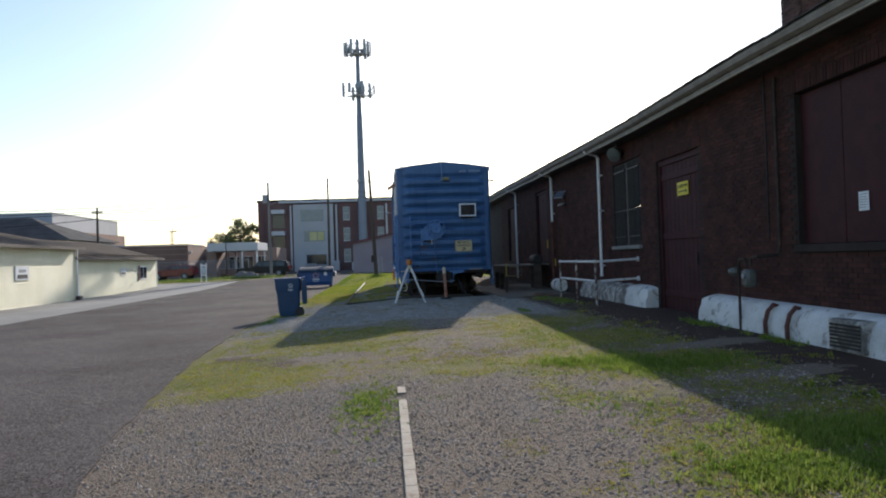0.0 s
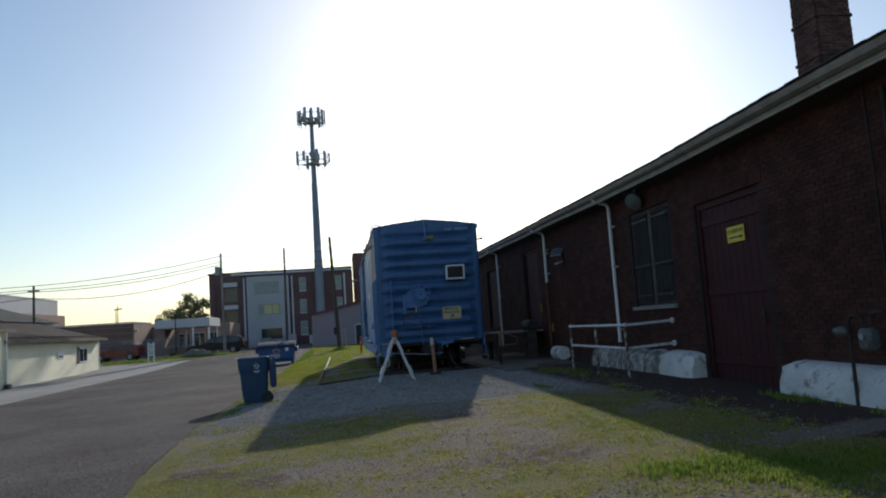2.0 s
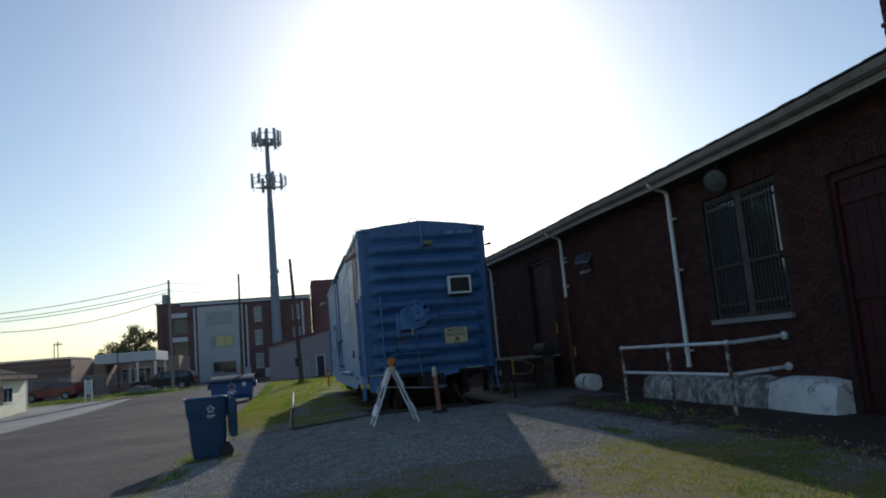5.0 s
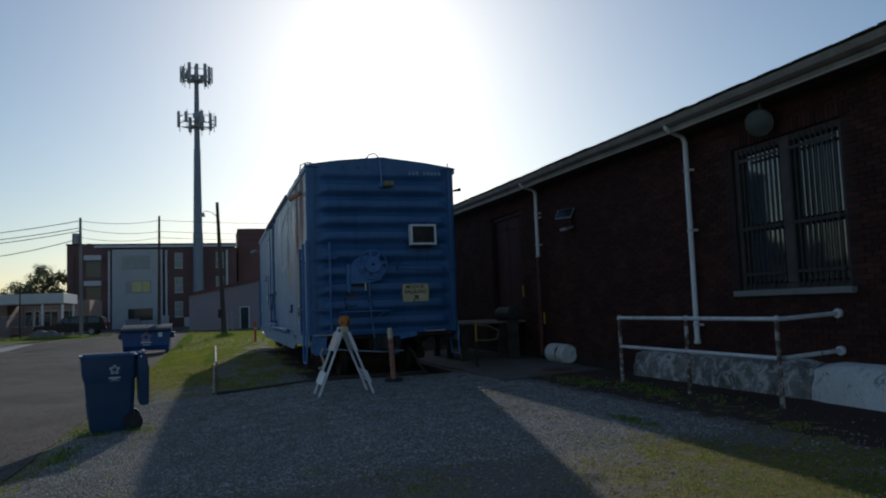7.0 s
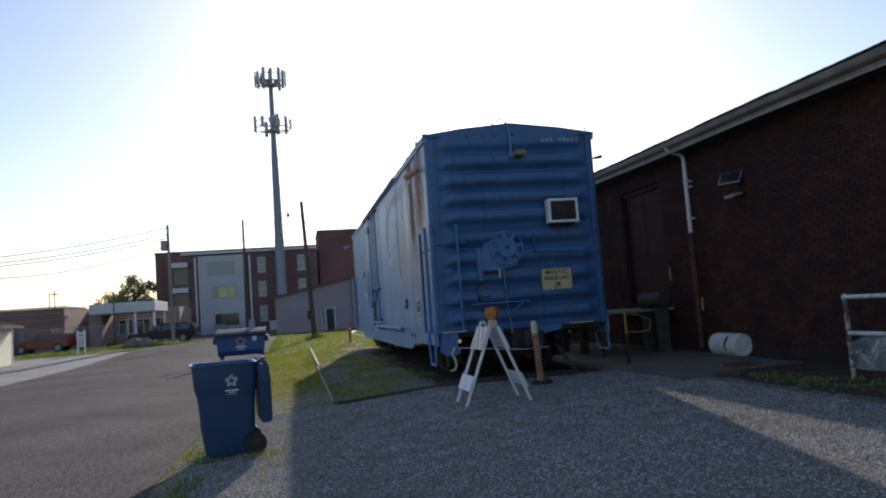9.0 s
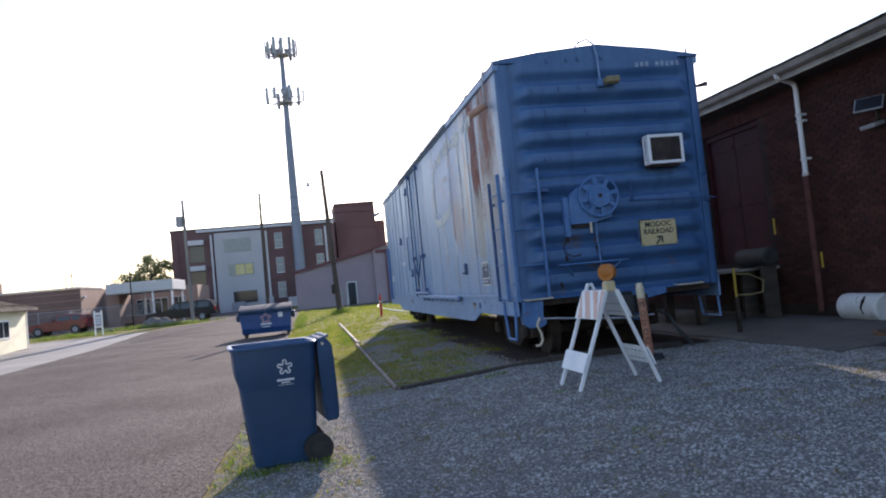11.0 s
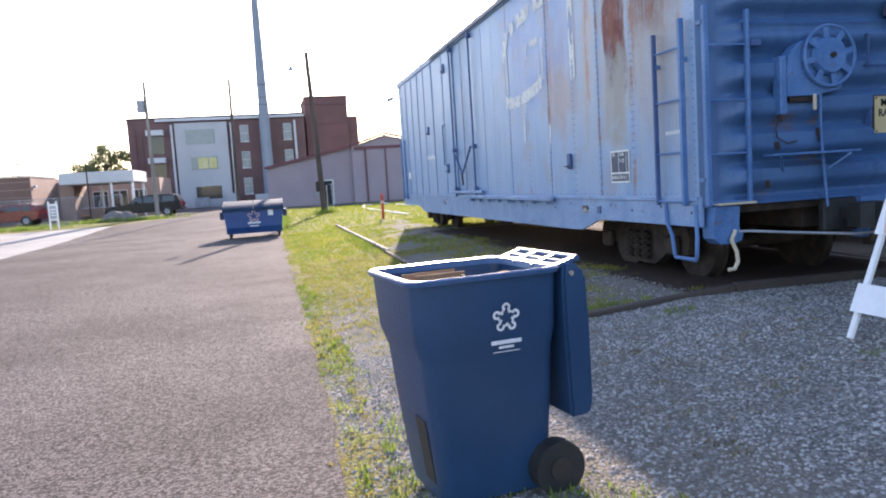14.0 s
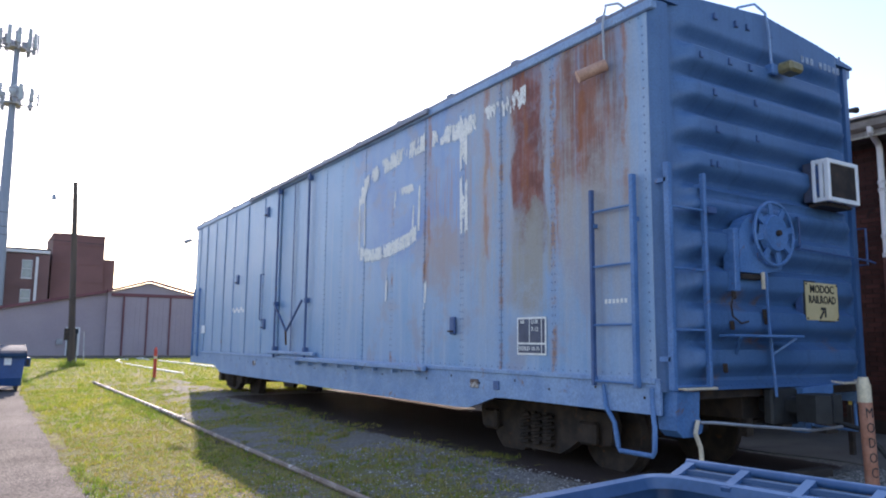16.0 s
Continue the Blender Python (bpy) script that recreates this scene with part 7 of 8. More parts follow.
def gravel_heap():
    bm = B()
    bmesh.ops.create_grid(bm, x_segments=30, y_segments=20, size=1)
    for v in bm.verts:
        r = math.hypot(v.co.x + 0.3 * (1 - abs(v.co.x)), v.co.y)
        h = 0.85 * max(0, 1 - r) ** 0.75 * (1 + 0.35 * noise.noise((v.co.x * 2.5, v.co.y * 2.5, 0)))
        v.co = Vector((v.co.x * 1.7, v.co.y * 1.0, h - 0.03 + 0.03 * noise.noise((v.co.x * 12, v.co.y * 12, 3))))
    ob = part("gravel_heap", bm, PILE, None, "", True)
    ob.matrix_basis = pose(-15.2, 45.2, gz(-15.2, 45.2))
    tagged(ob, "small heap of grey gravel on the grass verge", "gravel heap")


gravel_heap()


def notice_frame():
    t = thing("notice_frame", pose(-17.95, 39.6, gz(-17.95, 39.6), 0, 0, 8), "white post-and-rail notice frame on the verge", "sign frame")
    for x in (-0.21, 0.21):
        part("post", box(B(), x - 0.045, x + 0.045, -0.045, 0.045, 0, 1.62, 0.008), WHITE, t)
    for z in (0.52, 1.36):
        part("rail", box(B(), -0.165, 0.165, -0.035, 0.035, z, z + 0.11, 0.006), WHITE, t)
    pn = part("panel", box(B(), -0.165, 0.165, -0.02, 0.02, 0.66, 1.34), GREY_SIDING, t)
    for k in range(3):
        part("writing_bar", box(B(), -0.12, 0.12, -0.026, -0.021, 0.78 + 0.17 * k, 0.85 + 0.17 * k), PAPER, pn)


notice_frame()


def chain_fence():
    t = thing("chain_link_fence", pose(0, 54.2, 0.1), "grey chain-link fence on steel posts", "fence")
    for k in range(9):
        x = -36 + k * 2.4
        part("post", cyl(B(), (x, 0, 0), (x, 0, 1.9), 0.04, n=6), GALV, t)
    for z in (0.1, 1.85):
        part("rail", cyl(B(), (-36, 0, z), (-16.8, 0, z), 0.025, n=6), GALV, t)
    part("gate_rail", cyl(B(), (-19.75, -0.05, 0.95), (-17.2, -0.05, 0.95), 0.03, n=6), GALV, t)
    part("gate_brace", cyl(B(), (-18.9, -0.05, 0.1), (-18.2, -0.05, 1.85), 0.025, n=6), GALV, t)
    bm = B()
    for k in range(136):
        for s in (-1, 1):
            x = -36.0 + 0.14 * k + (1.75 if s < 0 else 0.0)
            if -36.0 <= x <= -16.8 and -36.0 <= x + s * 1.75 <= -16.8:
                bar(bm, (x, 0, 0.1), (x + s * 1.75, 0, 1.85), 0.012, 0.012)
    tagged(part("chain_link", bm, GALV_DULL, t), kind="stuff")


chain_fence()


def verge_stump():
    t = thing("valve_stump", pose(-18.1, 48.0, gz(-18.1, 48.0)), "short rust-brown capped stump on the grass verge", "stump")
    part("barrel", cyl(B(), (0, 0, -0.05), (0, 0, 0.42), 0.3, 0.27, 16), STEEL_DARK, t, smooth=True)
    part("cap", cyl(B(), (0, 0, 0.42), (0, 0, 0.52), 0.32, 0.2, 16), RUST, t, smooth=True)
    k = thing("low_kerb_block", pose(-19.2, 44.5, gz(-19.2, 44.5)), "low pale concrete kerb block beside the notice frame", "kerb block")
    part("block", box(B(), -0.9, 0.9, -0.1, 0.1, -0.02, 0.2, 0.02), CONCRETE, k)


verge_stump()

# ---- loose things near the path ----


def star_mark(bm, c, r, put):
    """Five open loops whose legs close round a star-shaped gap."""
    for k in range(5):
        a = radians(90 + 72 * k)
        out, side = Vector((math.cos(a), math.sin(a))), Vector((-math.sin(a), math.cos(a)))

        def at(u, v):
            w = Vector(c) + (out * u + side * v) * r
            return bm.verts.new(put(w.x, w.y))

        ring = [radians(d) for d in range(-156, 157, 26)]
        for p, q in zip(ring, ring[1:]):
            bm.faces.new([at(1.14 + m * math.cos(g), 1.05 * m * math.sin(g)) for m, g in ((0.2, p), (0.47, p), (0.47, q), (0.2, q))])
        for s in (-1, 1):
            far = 0.78 if s > 0 else 0.5
            leg = [(0.92, 0.14 * s), (0.86, 0.44 * s), (0.5, far * s), (0.46, (far - 0.3) * s)]
            bm.faces.new([at(u, v) for u, v in leg[::s]])
    return bm


def recycling_cart():
    """Wheeled cart; local +x is the hinge side, the emblem is on -y."""
    z0 = gz(-4.95, -2.98)
    t = thing("wheeled_bin", pose(-4.95, -2.98, z0, 0, 0, 8), "dark blue plastic wheeled bin, open and full of cardboard", "bin")
    H = 1.13

    def ring(f, z, shrink=0.0):
        # f: 0 at the foot, 1 at the rim
        w = 0.575 + 0.185 * f - shrink
        d = 0.5 + 0.18 * f - shrink
        cx = -0.0175 - 0.0425 * f
        return rrect(cx, 0, w, d, 0.07 - min(0.04, shrink * 0.5), z)

    bm = B()
    levels = [(0.0, 0.02), (0.12, 0.1), (0.45, 0.5), (0.6, 0.72), (0.62, 0.74), (0.86, 0.84), (0.95, 1.02), (1.0, H)]
    outer = [ring(f, z) for f, z in levels]
    inner = [ring(f, z, 0.03) for f, z in ((1.0, H), (0.86, 0.84), (0.6, 0.72), (0.1, 0.1))]
    loft(bm, outer + inner)
    part("body", bm, BIN_BLUE, t, smooth=True)
    # rim lip
    bm = B()
    lip = [rrect(-0.06, 0, 0.76 + e, 0.68 + e, 0.09, z) for e, z in ((0.0, H - 0.022), (0.04, H - 0.02), (0.05, H + 0.0), (0.03, H + 0.008), (-0.03, H + 0.004), (-0.045, H - 0.03))]
    loft(bm, lip + [lip[0]], False, False)
    part("rim", bm, BIN_EDGE, t, "lighter blue rim", True)
    # Black bar on the face: shade of the grip indent put in as colour.
    part("grip_shade_bar", bar(B(), (-0.317, -0.12, 0.12), (-0.358, -0.12, 0.44), 0.13, 0.02, (1, 0, 0)), INK, t, "black bar painted in for the shade of the grip channel")
    # hinge, handle
    hd = part("handle", tube(B(), [(0.44, -0.31, H + 0.03), (0.44, 0.31, H + 0.03)], 0.015, 10), BIN_EDGE, t, "pale blue handle bar", True)
    for y in (-0.29, -0.1, 0.1, 0.29):
        part("handle_bracket", bar(B(), (0.3, y, H - 0.01), (0.44, y, H + 0.03), 0.03, 0.02), BIN_EDGE, hd)
    part("hinge_bolt", cyl(B(), (0.38, -0.355, H - 0.035), (0.38, -0.33, H - 0.035), 0.014, n=10), CHROME, t, "bright hinge bolt", True)
    # lid hanging down behind
    bm = B()
    lid = []
    for x, z, w, th in ((0.39, H + 0.02, 0.64, 0.06), (0.405, H - 0.05, 0.69, 0.14), (0.415, 0.8, 0.68, 0.15), (0.425, 0.44, 0.67, 0.14), (0.425, 0.365, 0.65, 0.12)):
        lid.append([(x - th / 2, -w / 2, z), (x + th / 2, -w / 2 + 0.012, z), (x + th / 2, w / 2 - 0.012, z), (x - th / 2, w / 2, z)])
    loft(bm, lid)
    bmesh.ops.bevel(bm, geom=bm.edges[:], offset=0.015, segments=2, affect="EDGES")
    ld = part("lid", bm, BIN_BLUE, t, smooth=True)
    for y in (-0.2, 0.0, 0.2):
        part("lid_rib", box(B(), 0.49, 0.501, y - 0.03, y + 0.03, 0.45, 0.95, 0.003), BIN_BLUE, ld)
    for y in (-0.31, 0.31):
        wh = part("wheel", cyl(B(), (0.27, y - 0.045, 0.135), (0.27, y + 0.045, 0.135), 0.135, n=28), BLACK, t, smooth=True)
        part("hub", cyl(B(), (0.27, y - 0.055, 0.135), (0.27, y - 0.046, 0.135), 0.06, n=14), BARS_DARK, wh)
    part("axle", cyl(B(), (0.27, -0.26, 0.135), (0.27, 0.26, 0.135), 0.012, n=8), STEEL_DARK, t)
    # emblem and strokes in place of lettering
    tilt = lambda u, v: (0.02 + u, -0.336 + (0.94 - v) * 0.09 - 0.01, v)
    bm = B()
    star_mark(bm, (0.0, 0.92), 0.045, tilt)
    part("emblem", bm, DECAL, t, "white five-part star emblem", fix=False)
    for a, b, z, h in ((-0.08, 0.08, 0.793, 0.02), (-0.04, 0.04, 0.772, 0.012), (-0.07, 0.07, 0.754, 0.004)):
        bm = B()
        bm.faces.new([bm.verts.new(tilt(u, v)) for u, v in ((a, z), (b, z), (b, z + h), (a, z + h))])
        part("lettering_bar", bm, DECAL, t, fix=False)
    # cardboard inside
    cb = thing("cardboard_box", pose(-5.06, -2.97, z0 + 0.81, 0, 0, 8), "open brown cardboard box stuffed in the bin", "cardboard box")
    for p, q, h in (((-0.27, -0.22), (-0.19, 0.2), 0.25), ((-0.19, 0.2), (0.13, 0.25), 0.29), ((-0.27, -0.22), (0.05, -0.27), 0.21), ((0.13, 0.25), (0.1, -0.02), 0.27)):
        bm = B()
        bar(bm, (*p, h / 2), (*q, h / 2), 0.007, h)
        part("flap", bm, CARDBOARD, cb)
    part("flap", obox(B(), Matrix.Translation((-0.21, -0.03, 0.16)) @ Matrix.Rotation(0.2, 4, "Z") @ Matrix.Rotation(0.3, 4, "Y"), 0.006, 0.34, 0.2), CARDBOARD, cb)
    part("flap", obox(B(), Matrix.Translation((0.0, 0.16, 0.19)) @ Matrix.Rotation(0.3, 4, "X"), 0.28, 0.006, 0.2), CARDBOARD, cb)
    part("liner", box(B(), -0.2, 0.2, -0.2, 0.2, -0.35, -0.02), CARDBOARD, cb)
    c2 = thing("cardboard_carton", pose(-4.8, -3.02, z0 + 0.98, 9, -5, 26), "small taped cardboard carton on top of the bin's load", "cardboard box")
    part("carton", box(B(), -0.2, 0.19, -0.16, 0.16, -0.2, 0.06, 0.006), CARDBOARD, c2)
    part("tape", box(B(), 0.05, 0.085, -0.158, 0.158, 0.061, 0.063), TAPE, c2, "shiny packing tape")


recycling_cart()


def dumpster():
    x, y = -6.43, 20.9
    t = thing("dumpster", pose(x, y, gz(x, y)), "blue steel dumpster on casters with a closed plastic lid", "dumpster")
    w = 1.03
    bm = B()
    prism(bm, [(-0.5, 0.18), (-0.6, 0.4), (-0.62, 1.04), (-0.3, 1.1), (0.62, 1.24), (0.62, 0.18)], "x", -w, w)
    for v in bm.verts:
        if v.co.z < 0.5:
            v.co.x *= 0.94
    part("body", bm, DUMPSTER_BLUE, t)
    part("top_rail", box(B(), -w - 0.04, w + 0.04, -0.67, -0.6, 0.98, 1.06, 0.01), DUMPSTER_BLUE, t)
    for s in (-1, 1):
        pk = part("fork_pocket", box(B(), s * w, s * (w + 0.14), -0.45, 0.5, 0.72, 0.98, 0.01), DUMPSTER_BLUE, t)
        # Black plate on the solid pocket stands for the shade inside its mouth.
        part("pocket_mouth_shade", box(B(), s * (w + 0.03), s * (w + 0.11), -0.462, -0.451, 0.76, 0.94), INK, pk)
        # Right cap pale, left cap dark: sun and shade set by material.
        part("end_cap", box(B(), s * (w + 0.141), s * (w + 0.15), -0.3, 0.4, 0.78, 0.9), GALV if s > 0 else STEEL_DARK, pk)
    for s in (-1, 1):
        bm = B()
        arch = [(-0.7, 1.04), (-0.64, 1.12), (-0.45, 1.19), (-0.1, 1.26), (0.3, 1.315), (0.7, 1.34)]
        prism(bm, arch + [(v, z - 0.04) for v, z in arch[::-1]], "x", s * 0.012 if s > 0 else -w - 0.03, w + 0.03 if s > 0 else -0.012)
        ld = part("lid", bm, DUMPSTER_LID, t)
        part("lid_edge", bar(B(), (s * (w + 0.01), -0.6, 1.165), (s * (w + 0.01), 0.66, 1.365), 0.04, 0.02, bev=0.005), DUMPSTER_LID, ld)
    for sx in (-0.85, 0.85):
        for yy in (-0.45, 0.48):
            c = part("caster", cyl(B(), (sx - 0.03, yy, 0.085), (sx + 0.03, yy, 0.085), 0.085, n=14), BLACK, t, smooth=True)
            part("fork", box(B(), sx - 0.05, sx + 0.05, yy - 0.04, yy + 0.04, 0.1, 0.19), STEEL_DARK, c)
    bm = B()
    star_mark(bm, (0.0, 0.78), 0.14, lambda u, v: (u, -0.628, v))
    part("emblem", bm, DECAL_PINK, t, "faded pink star emblem", fix=False)
    part("lettering_bar", box(B(), -0.22, 0.22, -0.627, -0.618, 0.52, 0.58), DECAL, t)
    part("lettering_bar", box(B(), -0.16, 0.16, -0.625, -0.616, 0.42, 0.455), DECAL, t)
    part("sticker", box(B(), 0.5, 0.68, -0.63, -0.621, 0.78, 1.02), PAPER, t)


dumpster()


def barricade():
    t = thing("barricade", pose(0, 0, 0), "folding white A-frame barricade with orange stripes and amber lamp", "barricade")
    # two hinged leaves, spread along x, each 0.6 m wide along y
    for s, name in ((-1, "front_leaf"), (1, "rear_leaf")):
        top, foot = Vector((-1.335, 0, 1.15)), Vector((-1.335 + s * 0.47, 0, 0.0))
        leaf = part(name, bar(B(), (foot.x, -2.06, 0), (top.x + 0.015 * s, -2.06, 1.15), 0.05, 0.035, (1, 0, 0.4), 0.006), WHITE, t)
        part("leg", bar(B(), (foot.x, -2.66, 0), (top.x + 0.015 * s, -2.66, 1.15), 0.05, 0.035, (1, 0, 0.4), 0.006), WHITE, leaf)

        def at(z, out=0.03):
            return top.x + (foot.x - top.x) * (1.15 - z) / 1.15 + s * out

        def board(z0, z1, mat, nm, par, a=-2.70, b=-2.02, off=0.03, th=0.018):
            bm = B()
            loft(bm, [[(at(z0, off), y, z0), (at(z1, off), y, z1), (at(z1, off + th), y, z1), (at(z0, off + th), y, z0)] for y in (a, b)])
            return part(nm, bm, mat, par)

        up = board(0.76, 1.07, WHITE, "upper_panel", leaf)
        board(0.2, 0.4, WHITE, "lower_panel", leaf)
        for k in range(4):
            # slanted stripes on the outer face
            ya = -2.995 + 0.245 * k
            bm = B()
            o = 0.0505
            yy = [ya, ya + 0.15, ya + 0.39, ya + 0.24]
            pts = [(at(0.765, o), yy[0], 0.765), (at(0.765, o), yy[1], 0.765), (at(1.065, o), yy[2], 1.065), (at(1.065, o), yy[3], 1.065)]
            pts = [(x, min(-2.025, max(-2.695, y)), z) for x, y, z in pts]
            bm.faces.new([bm.verts.new(p) for p in pts])
            part("stripe", bm, ORANGE_STRIPE, up, fix=False)
        if s > 0:
            for zz in (0.2, 0.76):
                for k in range(14):
                    y = -2.66 + 0.1 * (k % 7)
                    z = zz + 0.05 + 0.09 * (k // 7)
                    part("slot", obox(B(), Matrix.Translation((at(z, 0.027), y, z)), 0.006, 0.05, 0.012), GALV_DULL, leaf)
        for y in (-2.06, -2.66):
            part("bolt", cyl(B(), (top.x - 0.03 * s, y, 1.1), (top.x + 0.05 * s, y, 1.1), 0.012, n=8), STEEL_DARK, leaf)
    part("lamp_base", box(B(), -1.4, -1.28, -2.70, -2.58, 1.05, 1.17, 0.02), SIGN_CREAM, t, "dusty cream battery case")
    lens = part("lamp_lens", cyl(B(), (-1.37, -2.66, 1.265), (-1.31, -2.6, 1.265), 0.095, n=24), AMBER, t, "round amber warning lens", True)
    bmx = B()
    m = Matrix.Translation((-1.34, -2.63, 1.265)) @ Matrix.Rotation(radians(45), 4, "Z")
    bmesh.ops.create_uvsphere(bmx, u_segments=20, v_segments=12, radius=0.093, matrix=m @ Matrix.Diagonal((0.6, 1, 1, 1)))
    part("lens_dome", bmx, AMBER, lens, smooth=True)


barricade()


def lettered_post():
    t = thing("delineator_post", pose(-0.08, -0.86, 0.0, 0, -3, 0), "faded orange post with hand-painted black letters on a rubber base", "post")
    bm = B()
    tube(bm, [(0, 0, 0.04), (0, 0, 0.85)], 0.055, 16)
    part("post", bm, ORANGE_POST, t, smooth=True)
    part("band", tube(B(), [(0, 0, 0.85), (0, 0, 1.0)], 0.056, 16), CREAM_TAPE, t, "cream band", True)
    part("cap", tube(B(), [(0, 0, 1.0), (0, 0, 1.06)], [0.05, 0.04], 16), CREAM_TAPE, t, smooth=True)
    part("base", cyl(B(), (0, 0, 0.0), (0, 0, 0.06), 0.2, 0.16, 20), BLACK, t, smooth=True)
    face = Matrix.Rotation(radians(-35), 4, "Z") @ Matrix(((1, 0, 0, 0), (0, 0, -1, 0), (0, 1, 0, 0), (0, 0, 0, 1)))
    for k, c in enumerate("MODOC"):
        out = Matrix.Rotation(radians(-35), 4, "Z") @ Vector((0, -0.056, 0))
        text("letter", c, 0.115, Matrix.Translation((out.x, out.y, 0.76 - 0.125 * k)) @ face @ Matrix.Diagonal((0.75, 1.05, 1, 1)), INK, t)


lettered_post()

t = thing("marker_post", pose(-1.62, 21.3, gz(-1.62, 21.3)), "red plastic marker post with a pale band in the grass", "post")
part("post", tube(B(), [(0, 0, -0.02), (0, 0, 0.92)], 0.055, 12), RED_MARK, t, smooth=True)
part("band", tube(B(), [(0, 0, 0.62), (0, 0, 0.7)], 0.0565, 12), CREAM_TAPE, t, smooth=True)
part("tip", tube(B(), [(0, 0, 0.92), (0, 0, 1.0)], [0.055, 0.02], 12), RED_MARK, t, smooth=True)

# peeling pipe and timber that edge the lawn
t = thing("edging_pipe", pose(0, 0, 0), "peeling white steel pipe laid along the lawn edge", "pipe")
pts = [(-3.46, y, gz(-3.46, y) + 0.045) for y in np.arange(9.06, 21.6, 0.9)]
part("pipe", tube(B(), pts, 0.042, 10), PIPE_WHITE, t, smooth=True)
# Near length browner: rust, with the boxcar's shade put into its colour.
pts = [(-3.5, y, gz(-3.5, y) + 0.03) for y in np.arange(0.15, 9.2, 0.81)]
part("rail", tube(B(), pts, 0.032, 8), RAIL_RUST_SHADE, t, "thin rusty rail with shade in its brown colour", True)
for y in (9.3, 11.0, 20.9):
    part("collar", tube(B(), [(-3.46, y - 0.09, gz(-3.46, y) + 0.045), (-3.46, y + 0.09, gz(-3.46, y) + 0.045)], 0.055, 10), PIPE_WHITE, t, smooth=True)
t = thing("edging_timber", pose(0, 0, 0), "dark half-buried timber along the gravel edge", "timber")
part("timber", bar(B(), (-3.44, 0.14, gz(-3.44, 0.14) - 0.005), (-1.2, 0.2, 0.015), 0.12, 0.12, bev=0.015), TIMBER, t)
t = thing("edging_timber", pose(0, 0, 0), "dark half-buried timber along the gravel edge", "timber")
part("timber", bar(B(), (-1.18, 0.2, 0.03), (0.9, 0.1, 0.03), 0.12, 0.12, bev=0.015), TIMBER, t)
# pale strip sunk in the gravel
t = thing("sunken_strip", pose(0, 0, 0), "narrow pale strip of old rail head sunk in the gravel", "rail")
rr = random.Random(8)
ys = list(np.arange(-24.5, -16.3, 0.35))
for a, b in zip(ys, ys[1:]):
    if a > -18 and rr.random() < 0.25:
        continue
    za = gz(-1.9, a) + 0.012
    zb = gz(-1.9, b) + 0.012
    part("segment", bar(B(), (-1.9, a, za - 0.02), (-1.9, b - 0.001, zb - 0.02), 0.085 + rr.uniform(-0.004, 0.004), 0.06, bev=0.004), STRIP, t)
# white edging round the end of the track
t = thing("garden_edging", pose(0, 0, 0), "curved white edging round a bed in the lawn", "edging")
for pts in ([(-0.3, 23.0), (-0.5, 29.0), (-0.5, 34.0)], [(-0.45, 35.5), (-0.1, 39.5), (0.4, 41.6), (0.9, 42.2)], [(1.9, 41.0), (1.7, 44.0), (2.3, 45.0)], [(2.0, 39.0), (2.1, 33.0), (2.2, 27.0), (2.5, 21.0)]):
    part("edging", tube(B(), [(x, y, gz(x, y) + 0.03) for x, y in pts], 0.045, 8), WHITE_WORN, t, smooth=True)
# rusted cover in the concrete pad
t = thing("drain_cover", pose(3.0, -1.9, gz(3.0, -1.9)), "dark iron drain cover by the concrete pad", "drain cover")
part("cover", cyl(B(), (0, 0, 0.0), (0, 0, 0.04), 0.3, n=20), STEEL_DARK, t)
part("ring", cyl(B(), (0, 0, 0.0), (0, 0, 0.03), 0.36, n=20), RUST, t)


def pipe_railing():
    t = thing("pipe_railing", pose(0, 0, 0), "rusty white-painted two-rail pipe railing by the wall", "railing")
    ya, yb, yc, yw = -4.38, -6.18, -7.95, -7.79
    g = gz(2.97, -6)
    for y in (ya, yb, yc):
        part("post", tube(B(), [(2.97, y, g - 0.05), (2.97, y, 1.16)], 0.03, 10), PIPE_WHITE, t, "peeling white post with rust", True)
        part("joint", ball(B(), (2.97, y, 1.15), 0.045, 10, 6), WHITE_WORN, t, smooth=True)
    for z in (1.15, 0.68):
        part("rail", tube(B(), [(2.97, ya, z), (2.97, yb, z), (2.97, yc, z), (3.1, yc + 0.02, z), (4.06, yw, z + 0.03)], 0.028, 10), WHITE_WORN, t, smooth=True)
        part("wall_flange", cyl(B(), (4.05, yw, z + 0.03), (4.095, yw, z + 0.03), 0.06, n=12), WHITE_WORN, t)


pipe_railing()


VENT_Y = -16.4


